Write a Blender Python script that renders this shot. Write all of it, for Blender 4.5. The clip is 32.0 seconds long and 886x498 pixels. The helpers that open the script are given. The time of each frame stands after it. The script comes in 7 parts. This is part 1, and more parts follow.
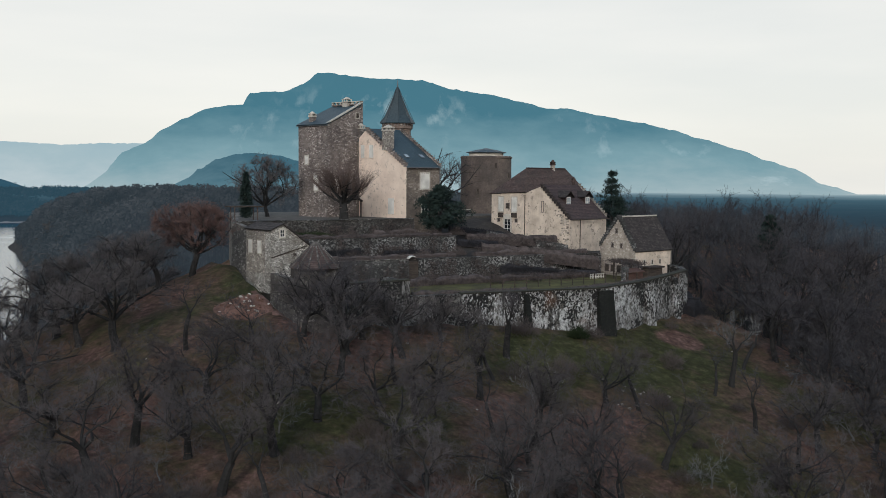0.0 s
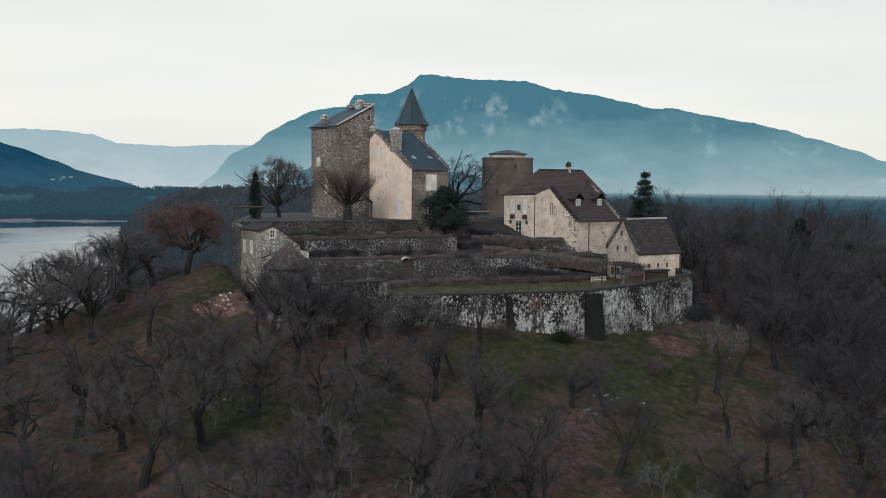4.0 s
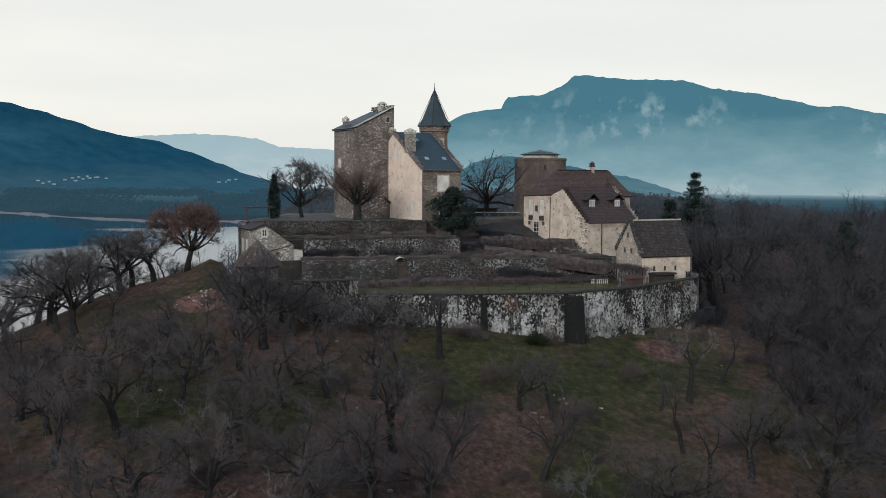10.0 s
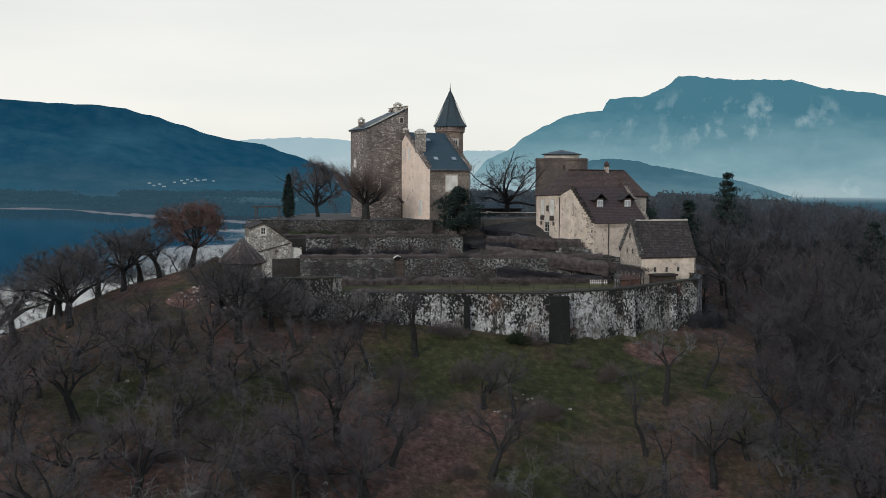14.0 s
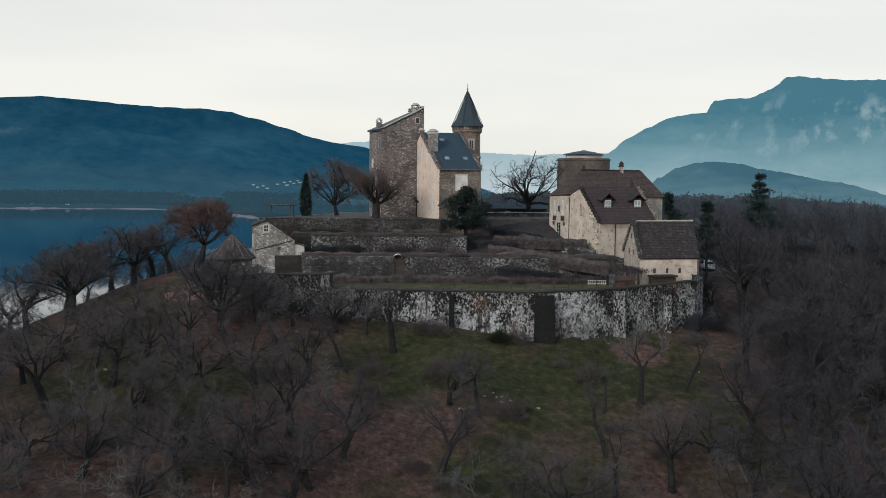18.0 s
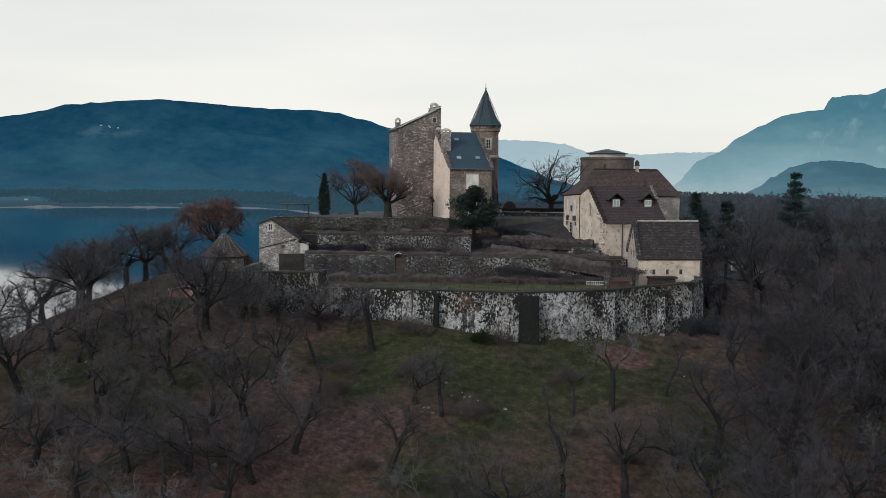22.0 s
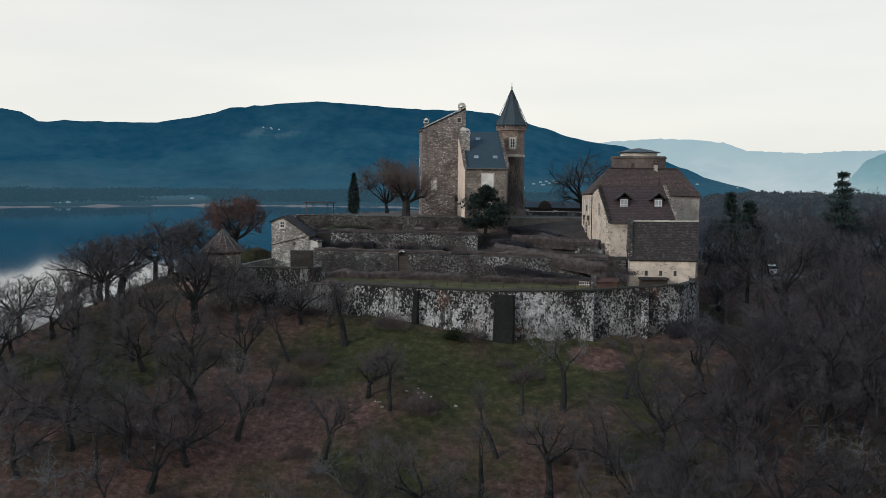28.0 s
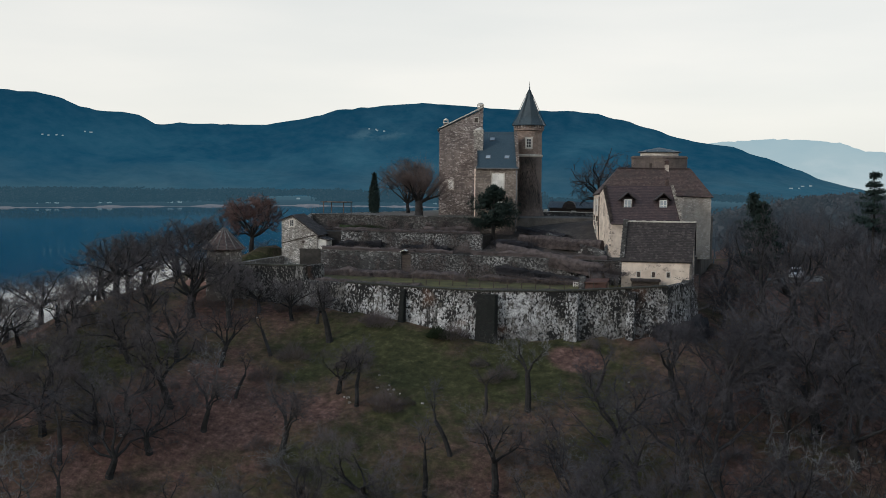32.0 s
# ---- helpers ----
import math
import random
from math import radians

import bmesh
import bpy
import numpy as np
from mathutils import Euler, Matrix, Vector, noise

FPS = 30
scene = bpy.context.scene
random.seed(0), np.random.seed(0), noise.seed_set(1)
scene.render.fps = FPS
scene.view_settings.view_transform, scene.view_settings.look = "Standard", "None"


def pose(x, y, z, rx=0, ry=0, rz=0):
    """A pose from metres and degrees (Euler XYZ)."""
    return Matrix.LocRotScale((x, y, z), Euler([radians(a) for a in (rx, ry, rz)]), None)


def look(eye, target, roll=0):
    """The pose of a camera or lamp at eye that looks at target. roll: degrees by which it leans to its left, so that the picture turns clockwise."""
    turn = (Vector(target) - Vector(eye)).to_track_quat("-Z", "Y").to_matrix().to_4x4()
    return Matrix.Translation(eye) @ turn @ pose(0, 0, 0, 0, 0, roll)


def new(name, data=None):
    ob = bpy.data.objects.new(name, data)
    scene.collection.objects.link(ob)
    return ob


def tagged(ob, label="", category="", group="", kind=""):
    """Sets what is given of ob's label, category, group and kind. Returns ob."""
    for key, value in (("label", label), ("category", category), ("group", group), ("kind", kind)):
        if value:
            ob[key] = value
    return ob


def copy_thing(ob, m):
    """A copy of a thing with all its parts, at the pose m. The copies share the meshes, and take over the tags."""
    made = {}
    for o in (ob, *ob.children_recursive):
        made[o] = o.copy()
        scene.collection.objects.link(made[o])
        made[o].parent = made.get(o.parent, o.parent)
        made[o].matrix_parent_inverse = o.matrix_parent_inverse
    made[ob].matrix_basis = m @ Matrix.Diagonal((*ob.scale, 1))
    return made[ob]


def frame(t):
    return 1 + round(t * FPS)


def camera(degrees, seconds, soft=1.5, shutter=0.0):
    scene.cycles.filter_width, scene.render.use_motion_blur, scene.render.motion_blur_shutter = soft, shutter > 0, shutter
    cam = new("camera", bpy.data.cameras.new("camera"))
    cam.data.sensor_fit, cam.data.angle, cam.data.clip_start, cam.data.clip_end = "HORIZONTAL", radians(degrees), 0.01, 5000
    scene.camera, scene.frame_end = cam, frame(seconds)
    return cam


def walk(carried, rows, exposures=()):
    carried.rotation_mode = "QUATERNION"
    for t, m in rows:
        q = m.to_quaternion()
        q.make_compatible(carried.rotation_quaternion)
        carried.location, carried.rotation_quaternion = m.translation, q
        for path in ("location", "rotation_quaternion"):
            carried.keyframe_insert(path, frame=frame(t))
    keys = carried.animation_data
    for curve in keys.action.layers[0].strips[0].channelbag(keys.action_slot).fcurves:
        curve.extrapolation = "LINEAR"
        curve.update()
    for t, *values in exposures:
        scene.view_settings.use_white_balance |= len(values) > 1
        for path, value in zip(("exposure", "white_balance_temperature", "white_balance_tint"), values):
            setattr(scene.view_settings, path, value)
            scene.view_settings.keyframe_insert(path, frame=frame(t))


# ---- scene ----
cam = camera(48.05, 32.0, soft=0.75)
PATH = [
    (0, look((-61.86, -134.62, 5.846), (11.08, -3.99, -4.938), 0.45)),
    (7, look((-39.70, -145.16, 6.107), (8.16, -3.41, -4.632), 0.45)),
    (13, look((-19.72, -150.73, 5.795), (5.46, -3.22, -4.634), 0.31)),
    (19, look((0.22, -153.82, 5.305), (2.49, -4.18, -4.722), 0.56)),
    (25, look((21.62, -153.13, 5.498), (-0.46, -5.12, -4.899), 0.43)),
    (28.5, look((33.17, -151.95, 5.511), (-1.90, -6.49, -4.930), 0.54)),
    (32, look((45.32, -149.07, 5.452), (-3.32, -7.56, -4.971), 0.60)),
]
walk(cam, PATH)

# ---- world, sun ----
world = bpy.data.worlds.new("overcast_sky")
scene.world = world
world.use_nodes = True
wn, wl = world.node_tree.nodes, world.node_tree.links
wn.clear()
w_out = wn.new("ShaderNodeOutputWorld")
w_bg = wn.new("ShaderNodeBackground")
w_bg2 = wn.new("ShaderNodeBackground")
w_add = wn.new("ShaderNodeAddShader")
w_sky = wn.new("ShaderNodeTexSky")
w_sky.sky_type = "NISHITA"
w_sky.sun_disc = False
w_sky.sun_elevation = radians(24)
w_sky.sun_rotation = radians(205)
w_bg.inputs["Strength"].default_value = 0.012
wl.new(w_sky.outputs[0], w_bg.inputs["Color"])
# the cloud layer: pale cream, with faint grey streaks low down
w_tc = wn.new("ShaderNodeTexCoord")
w_map = wn.new("ShaderNodeMapping")
w_map.inputs["Scale"].default_value = (1.2, 1.2, 7.0)
w_noise = wn.new("ShaderNodeTexNoise")
w_noise.inputs["Scale"].default_value = 1.6
w_noise.inputs["Detail"].default_value = 5
w_ramp = wn.new("ShaderNodeValToRGB")
w_ramp.color_ramp.elements[0].position, w_ramp.color_ramp.elements[0].color = 0.34, (0.815, 0.82, 0.79, 1)
w_ramp.color_ramp.elements[1].position, w_ramp.color_ramp.elements[1].color = 0.64, (0.925, 0.905, 0.855, 1)
wl.new(w_tc.outputs["Generated"], w_map.inputs[0])
wl.new(w_map.outputs[0], w_noise.inputs["Vector"])
wl.new(w_noise.outputs["Fac"], w_ramp.inputs[0])
# thick cloud overhead is dimmer and bluer than the bright band above the hills
w_sep = wn.new("ShaderNodeSeparateXYZ")
wl.new(w_tc.outputs["Generated"], w_sep.inputs[0])
w_el = wn.new("ShaderNodeValToRGB")
w_el.color_ramp.elements[0].position, w_el.color_ramp.elements[0].color = 0.38, (1, 1, 1, 1)
w_el.color_ramp.elements[1].position, w_el.color_ramp.elements[1].color = 0.75, (0.205, 0.40, 0.68, 1)
wl.new(w_sep.outputs["Z"], w_el.inputs[0])
w_mul = wn.new("ShaderNodeMix")
w_mul.data_type, w_mul.blend_type = "RGBA", "MULTIPLY"
w_mul.inputs[0].default_value = 1.0
wl.new(w_ramp.outputs[0], w_mul.inputs[6])
wl.new(w_el.outputs[0], w_mul.inputs[7])
wl.new(w_mul.outputs[2], w_bg2.inputs["Color"])
w_bg2.inputs["Strength"].default_value = 0.92
wl.new(w_bg.outputs[0], w_add.inputs[0])
wl.new(w_bg2.outputs[0], w_add.inputs[1])
wl.new(w_add.outputs[0], w_out.inputs[0])

sun_data = bpy.data.lights.new("sun", "SUN")
sun_data.energy, sun_data.angle, sun_data.color = 1.35, radians(14), (1.0, 0.955, 0.91)
sun = new("sun", sun_data)
sun.matrix_world = look((-60, -70, 45), (0, 0, 0))


# ---- materials ----
def mat(name, rough=0.9, metal=0.0, spec=0.3):
    m = bpy.data.materials.new(name)
    m.use_nodes = True
    nt = m.node_tree
    b = nt.nodes["Principled BSDF"]
    b.inputs["Roughness"].default_value = rough
    b.inputs["Metallic"].default_value = metal
    b.inputs["Specular IOR Level"].default_value = spec
    return m, nt, b


def node(nt, kind, **inputs):
    n = nt.nodes.new("ShaderNode" + kind)
    for k, v in inputs.items():
        n.inputs[k.replace("_", " ")].default_value = v
    return n


def ramp(nt, src, stops):
    n = nt.nodes.new("ShaderNodeValToRGB")
    e = n.color_ramp.elements
    while len(e) < len(stops):
        e.new(0.5)
    for el, (p, c) in zip(e, stops):
        el.position, el.color = p, (*c, 1)
    nt.links.new(src, n.inputs[0])
    return n.outputs[0]


def mixc(nt, fac, a, b, mode="MIX"):
    n = nt.nodes.new("ShaderNodeMix")
    n.data_type, n.blend_type = "RGBA", mode
    for sock, v in ((n.inputs[0], fac), (n.inputs[6], a), (n.inputs[7], b)):
        if isinstance(v, (int, float)):
            sock.default_value = v
        elif isinstance(v, tuple):
            sock.default_value = (*v, 1)
        else:
            nt.links.new(v, sock)
    return n.outputs[2]


def coords(nt, scale=(1, 1, 1)):
    tc = nt.nodes.new("ShaderNodeNewGeometry")
    mp = nt.nodes.new("ShaderNodeMapping")
    mp.inputs["Scale"].default_value = scale
    nt.links.new(tc.outputs["Position"], mp.inputs[0])
    return mp.outputs[0]


def noise_fac(nt, vec, scale, detail=4, rough=0.6):
    n = node(nt, "TexNoise", Scale=scale, Detail=detail, Roughness=rough)
    nt.links.new(vec, n.inputs["Vector"])
    return n.outputs["Fac"]


def bump(nt, bsdf, height, strength, dist):
    n = node(nt, "Bump", Strength=strength, Distance=dist)
    nt.links.new(height, n.inputs["Height"])
    nt.links.new(n.outputs[0], bsdf.inputs["Normal"])


def masonry(name, stones, mortar, size=0.38, stain=(0.10, 0.09, 0.08), stain_at=0.62, flat=1.7, lime=0.0, coat=None):
    """Rubble or coursed stone: cells of several stone tints, pale joints, stains."""
    m, nt, b = mat(name)
    v = coords(nt, (1 / size, 1 / size, flat / size))
    vo = node(nt, "TexVoronoi", Scale=1.0)
    nt.links.new(v, vo.inputs["Vector"])
    ve = node(nt, "TexVoronoi", Scale=1.0)
    ve.feature = "DISTANCE_TO_EDGE"
    nt.links.new(v, ve.inputs["Vector"])
    sep = nt.nodes.new("ShaderNodeSeparateColor")
    nt.links.new(vo.outputs["Color"], sep.inputs[0])
    n = len(stones)
    col = ramp(nt, sep.outputs[0], [((i + 0.5) / n, c) for i, c in enumerate(stones)])
    joint = ramp(nt, ve.outputs["Distance"], [(0.03, (1, 1, 1)), (0.10, (0, 0, 0))])
    col = mixc(nt, joint, col, mortar)
    p = coords(nt)
    if coat:
        shade = ramp(nt, noise_fac(nt, p, 1.6, 6, 0.7), [(0.32, tuple(c * 0.72 for c in coat[0])), (0.66, coat[0])])
        kept = ramp(nt, noise_fac(nt, coords(nt, (1, 1, 1.5)), 0.30, 7, 0.68), [(coat[1], (0, 0, 0)), (coat[1] + 0.10, (0.85, 0.85, 0.85))])
        col = mixc(nt, kept, col, shade)
    big = ramp(nt, noise_fac(nt, p, 0.28, 5, 0.65), [(stain_at - 0.12, (0, 0, 0)), (stain_at + 0.1, (1, 1, 1))])
    col = mixc(nt, big, col, mixc(nt, 0.6, col, stain))
    streak = ramp(nt, noise_fac(nt, coords(nt, (1.3, 1.3, 0.16)), 1.0, 4), [(0.52, (0, 0, 0)), (0.72, (1, 1, 1))])
    col = mixc(nt, streak, col, mixc(nt, 0.45, col, stain))
    if lime:
        zone = ramp(nt, noise_fac(nt, coords(nt, (1, 1, 1.5)), 0.22, 4, 0.6), [(0.38, (0.12 * lime,) * 3), (0.62, (lime,) * 3)])
        fine = ramp(nt, noise_fac(nt, p, 3.8, 6, 0.72), [(0.50, (0, 0, 0)), (0.56, (1, 1, 1))])
        col = mixc(nt, mixc(nt, 1.0, zone, fine, "MULTIPLY"), col, (0.36, 0.36, 0.355))
    nt.links.new(col, b.inputs["Base Color"])
    bump(nt, b, ve.outputs["Distance"], 0.8, 0.05)
    return m


def plaster(name, base, dirt, patch):
    m, nt, b = mat(name)
    p = coords(nt)
    a = ramp(nt, noise_fac(nt, p, 0.55, 6, 0.65), [(0.36, base), (0.64, dirt)])
    f = ramp(nt, noise_fac(nt, p, 1.4, 5, 0.7), [(0.57, (0, 0, 0)), (0.63, (1, 1, 1))])
    a = mixc(nt, f, a, patch)
    s = ramp(nt, noise_fac(nt, coords(nt, (1.8, 1.8, 0.18)), 1.0, 4), [(0.50, (0, 0, 0)), (0.75, (1, 1, 1))])
    a = mixc(nt, s, a, mixc(nt, 0.4, a, dirt))
    nt.links.new(a, b.inputs["Base Color"])
    bump(nt, b, noise_fac(nt, p, 9, 4), 0.35, 0.03)
    return m


def tiles(name, cols, course=0.24, rough=0.85, moss=None):
    """Roof covering: courses stepped by height, tinted tile by tile."""
    m, nt, b = mat(name, rough)
    v = coords(nt, (1 / course, 1 / course, 1.5 / course))
    vo = node(nt, "TexVoronoi", Scale=1.0, Randomness=0.6)
    nt.links.new(v, vo.inputs["Vector"])
    sep = nt.nodes.new("ShaderNodeSeparateColor")
    nt.links.new(vo.outputs["Color"], sep.inputs[0])
    col = ramp(nt, sep.outputs[0], [((i + 0.5) / len(cols), c) for i, c in enumerate(cols)])
    p = coords(nt)
    f = ramp(nt, noise_fac(nt, p, 0.5, 5, 0.7), [(0.45, (0, 0, 0)), (0.70, (1, 1, 1))])
    col = mixc(nt, f, col, moss or tuple(c * 0.6 for c in cols[0]))
    wv = node(nt, "TexWave", Scale=1.0 / course / 2.2, Distortion=0.6)
    wv.bands_direction = "Z"
    wv.wave_profile = "SAW"
    nt.links.new(p, wv.inputs["Vector"])
    col = mixc(nt, 0.45, col, wv.outputs["Color"], "MULTIPLY")
    nt.links.new(col, b.inputs["Base Color"])
    bump(nt, b, wv.outputs["Fac"], 0.6, 0.05)
    return m


def grained(name, a, c, scale=6.0, rough=0.85, stretch=(1, 1, 1), metal=0.0, b_str=0.3):
    m, nt, b = mat(name, rough, metal)
    p = coords(nt, stretch)
    f = noise_fac(nt, p, scale, 6, 0.7)
    f2 = noise_fac(nt, p, scale * 0.13, 3)
    col = ramp(nt, f, [(0.32, a), (0.68, c)])
    col = mixc(nt, ramp(nt, f2, [(0.4, (0, 0, 0)), (0.7, (1, 1, 1))]), col, tuple(0.75 * v for v in a))
    nt.links.new(col, b.inputs["Base Color"])
    bump(nt, b, f, b_str, 0.03)
    return m


def varied(name, a, c, rough=0.9):
    """Tint that differs from object to object, with grain."""
    m, nt, b = mat(name, rough, 0.0, 0.15)
    oi = nt.nodes.new("ShaderNodeObjectInfo")
    col = ramp(nt, oi.outputs["Random"], [(0.0, a), (1.0, c)])
    f = noise_fac(nt, coords(nt), 1.7, 4)
    col = mixc(nt, ramp(nt, f, [(0.35, (0, 0, 0)), (0.7, (0.6, 0.6, 0.6))]), col, tuple(1.7 * v for v in c))
    nt.links.new(col, b.inputs["Base Color"])
    return m


def hazy(name, base_a, base_b, haze, amount, scale=0.006, cliff=None, bands=1.0, patch=None):
    """A far mountainside: woods and rock, with glowing haze painted over them."""
    m, nt, b = mat(name, 1.0, 0.0, 0.0)
    p = coords(nt)
    f = noise_fac(nt, p, scale, 9, 0.65)
    col = ramp(nt, f, [(0.36, base_a), (0.64, base_b)])
    if cliff:
        fc = noise_fac(nt, coords(nt, (1, 1, 0.35)), 0.0035, 8, 0.62)
        sel = ramp(nt, fc, [(0.63, (0, 0, 0)), (0.71, (1, 1, 1))])
        col = mixc(nt, sel, col, cliff)
    nt.links.new(col, b.inputs["Base Color"])
    # haze painted as emission, thicker towards the foot of the slope
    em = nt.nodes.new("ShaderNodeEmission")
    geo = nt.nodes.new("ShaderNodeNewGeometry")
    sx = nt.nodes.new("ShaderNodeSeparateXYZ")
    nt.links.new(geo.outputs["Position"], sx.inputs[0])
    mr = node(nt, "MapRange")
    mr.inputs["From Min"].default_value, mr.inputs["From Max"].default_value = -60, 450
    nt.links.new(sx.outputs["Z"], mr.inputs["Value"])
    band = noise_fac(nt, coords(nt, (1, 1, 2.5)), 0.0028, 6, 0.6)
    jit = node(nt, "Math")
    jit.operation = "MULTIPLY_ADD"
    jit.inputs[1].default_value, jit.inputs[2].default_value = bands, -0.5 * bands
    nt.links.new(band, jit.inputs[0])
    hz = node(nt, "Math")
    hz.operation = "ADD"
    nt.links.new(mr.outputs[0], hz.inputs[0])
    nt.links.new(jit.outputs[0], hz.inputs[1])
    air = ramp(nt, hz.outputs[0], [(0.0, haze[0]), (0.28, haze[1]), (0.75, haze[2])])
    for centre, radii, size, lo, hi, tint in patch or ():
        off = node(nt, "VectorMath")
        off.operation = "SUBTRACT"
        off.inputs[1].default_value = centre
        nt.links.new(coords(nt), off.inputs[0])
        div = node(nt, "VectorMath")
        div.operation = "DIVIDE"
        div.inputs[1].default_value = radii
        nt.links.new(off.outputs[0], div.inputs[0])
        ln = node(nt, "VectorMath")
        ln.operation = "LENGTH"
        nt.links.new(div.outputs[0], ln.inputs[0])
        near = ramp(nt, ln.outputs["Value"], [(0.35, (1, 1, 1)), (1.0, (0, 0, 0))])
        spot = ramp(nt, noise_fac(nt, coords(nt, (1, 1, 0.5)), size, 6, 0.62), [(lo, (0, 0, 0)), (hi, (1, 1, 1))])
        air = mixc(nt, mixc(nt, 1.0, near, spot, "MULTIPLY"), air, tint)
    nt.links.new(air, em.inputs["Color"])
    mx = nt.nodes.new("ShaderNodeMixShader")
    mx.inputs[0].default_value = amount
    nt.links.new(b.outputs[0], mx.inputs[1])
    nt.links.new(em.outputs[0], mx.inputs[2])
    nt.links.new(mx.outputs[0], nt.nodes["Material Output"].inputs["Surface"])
    return m


KEEP_STONE = masonry("keep_stone", [(0.15, 0.124, 0.113), (0.31, 0.262, 0.240), (0.22, 0.184, 0.167), (0.50, 0.45, 0.415)], (0.120, 0.100, 0.092), 0.38, (0.070, 0.060, 0.057), 0.55, 2.1, 0.0, ((0.265, 0.222, 0.203), 0.52))
PALE_RUBBLE = masonry("pale_rubble", [(0.22, 0.20, 0.175), (0.38, 0.35, 0.315), (0.29, 0.26, 0.225), (0.52, 0.48, 0.43)], (0.15, 0.135, 0.12), 0.42)
WING_STONE = masonry("brown_wing_rubble", [(0.16, 0.130, 0.110), (0.27, 0.228, 0.195), (0.20, 0.165, 0.140), (0.35, 0.305, 0.265)], (0.15, 0.125, 0.108), 0.34, (0.085, 0.072, 0.063), 0.55, 1.8, 0.0, ((0.26, 0.215, 0.185), 0.56))
TOWER_STONE = masonry("round_tower_stone", [(0.135, 0.105, 0.09), (0.19, 0.15, 0.13), (0.16, 0.125, 0.105)], (0.17, 0.14, 0.12), 0.30, (0.05, 0.045, 0.045), 0.5)
HUT_STONE = masonry("hut_rubble", [(0.28, 0.265, 0.245), (0.47, 0.45, 0.42), (0.37, 0.35, 0.32), (0.66, 0.635, 0.595)], (0.10, 0.095, 0.085), 0.32, (0.14, 0.12, 0.10), 0.6)
BARN_GABLE = masonry("barn_gable_stone", [(0.40, 0.35, 0.30), (0.52, 0.46, 0.40), (0.33, 0.285, 0.24), (0.60, 0.54, 0.47)], (0.36, 0.31, 0.26), 0.40, (0.16, 0.13, 0.11), 0.6)
TURRET_STONE = masonry("turret_rubble", [(0.11, 0.10, 0.092), (0.19, 0.175, 0.16), (0.14, 0.127, 0.115), (0.33, 0.31, 0.285)], (0.10, 0.09, 0.082), 0.42, (0.05, 0.046, 0.042), 0.5)
TERRACE_STONE = masonry("terrace_stone", [(0.070, 0.070, 0.071), (0.145, 0.144, 0.143), (0.10, 0.099, 0.098), (0.32, 0.317, 0.31)], (0.058, 0.057, 0.055), 0.40, (0.022, 0.023, 0.023), 0.47)
PLASTER_PEACH = plaster("peach_plaster", (0.86, 0.715, 0.60), (0.72, 0.58, 0.48), (0.52, 0.42, 0.345))
PLASTER_CREAM = plaster("cream_plaster", (0.75, 0.645, 0.54), (0.49, 0.405, 0.33), (0.30, 0.25, 0.21))
SLATE = tiles("blue_grey_slate", [(0.044, 0.072, 0.088), (0.062, 0.094, 0.112), (0.053, 0.082, 0.098)], 0.22, 0.5, (0.055, 0.085, 0.10))
TILE_BROWN = tiles("brown_clay_tile", [(0.092, 0.063, 0.058), (0.125, 0.086, 0.078), (0.078, 0.056, 0.054), (0.145, 0.104, 0.092)], 0.26, 0.9, (0.078, 0.064, 0.060))
TILE_RED = tiles("plum_clay_tile", [(0.080, 0.055, 0.055), (0.105, 0.072, 0.070), (0.066, 0.047, 0.048)], 0.30, 0.9, (0.07, 0.055, 0.055))
TILE_OLD = tiles("old_mossy_tile", [(0.050, 0.042, 0.041), (0.070, 0.058, 0.055), (0.042, 0.037, 0.036), (0.10, 0.083, 0.078)], 0.28, 0.95, (0.046, 0.041, 0.038))
WHITE_PAINT = grained("white_painted_wood", (0.70, 0.68, 0.63), (0.80, 0.78, 0.74), 5, 0.6)
LIME = grained("pale_limestone", (0.50, 0.46, 0.40), (0.66, 0.62, 0.55), 4, 0.9)
DARK_WOOD = grained("dark_weathered_wood", (0.05, 0.04, 0.035), (0.10, 0.08, 0.065), 7, 0.85, (1, 1, 6))
GLASS = grained("dark_window_glass", (0.02, 0.025, 0.03), (0.035, 0.04, 0.045), 2, 0.12, b_str=0.02)
LEAD = grained("dull_lead", (0.040, 0.055, 0.066), (0.060, 0.078, 0.090), 3, 0.8)
ZINC = grained("grey_zinc", (0.16, 0.17, 0.18), (0.24, 0.25, 0.26), 3, 0.5, metal=0.6)
IRON = grained("rusted_iron", (0.07, 0.045, 0.035), (0.12, 0.08, 0.06), 8, 0.8)
BARK = varied("lichen_grey_bark", (0.012, 0.012, 0.012), (0.030, 0.029, 0.029))
TWIG = varied("winter_twigs", (0.033, 0.031, 0.034), (0.112, 0.107, 0.114))
TWIG_GREY = varied("blue_grey_wood_twigs", (0.030, 0.031, 0.036), (0.066, 0.066, 0.074))
TWIG_RED = varied("reddish_twigs", (0.088, 0.055, 0.050), (0.125, 0.078, 0.068))
NEEDLE = varied("dark_evergreen_needles", (0.011, 0.021, 0.019), (0.026, 0.040, 0.035))
# a bluish haze glow is mixed into the woods' own colour
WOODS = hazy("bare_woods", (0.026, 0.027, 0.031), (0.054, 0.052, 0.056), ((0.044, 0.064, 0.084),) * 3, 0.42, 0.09)


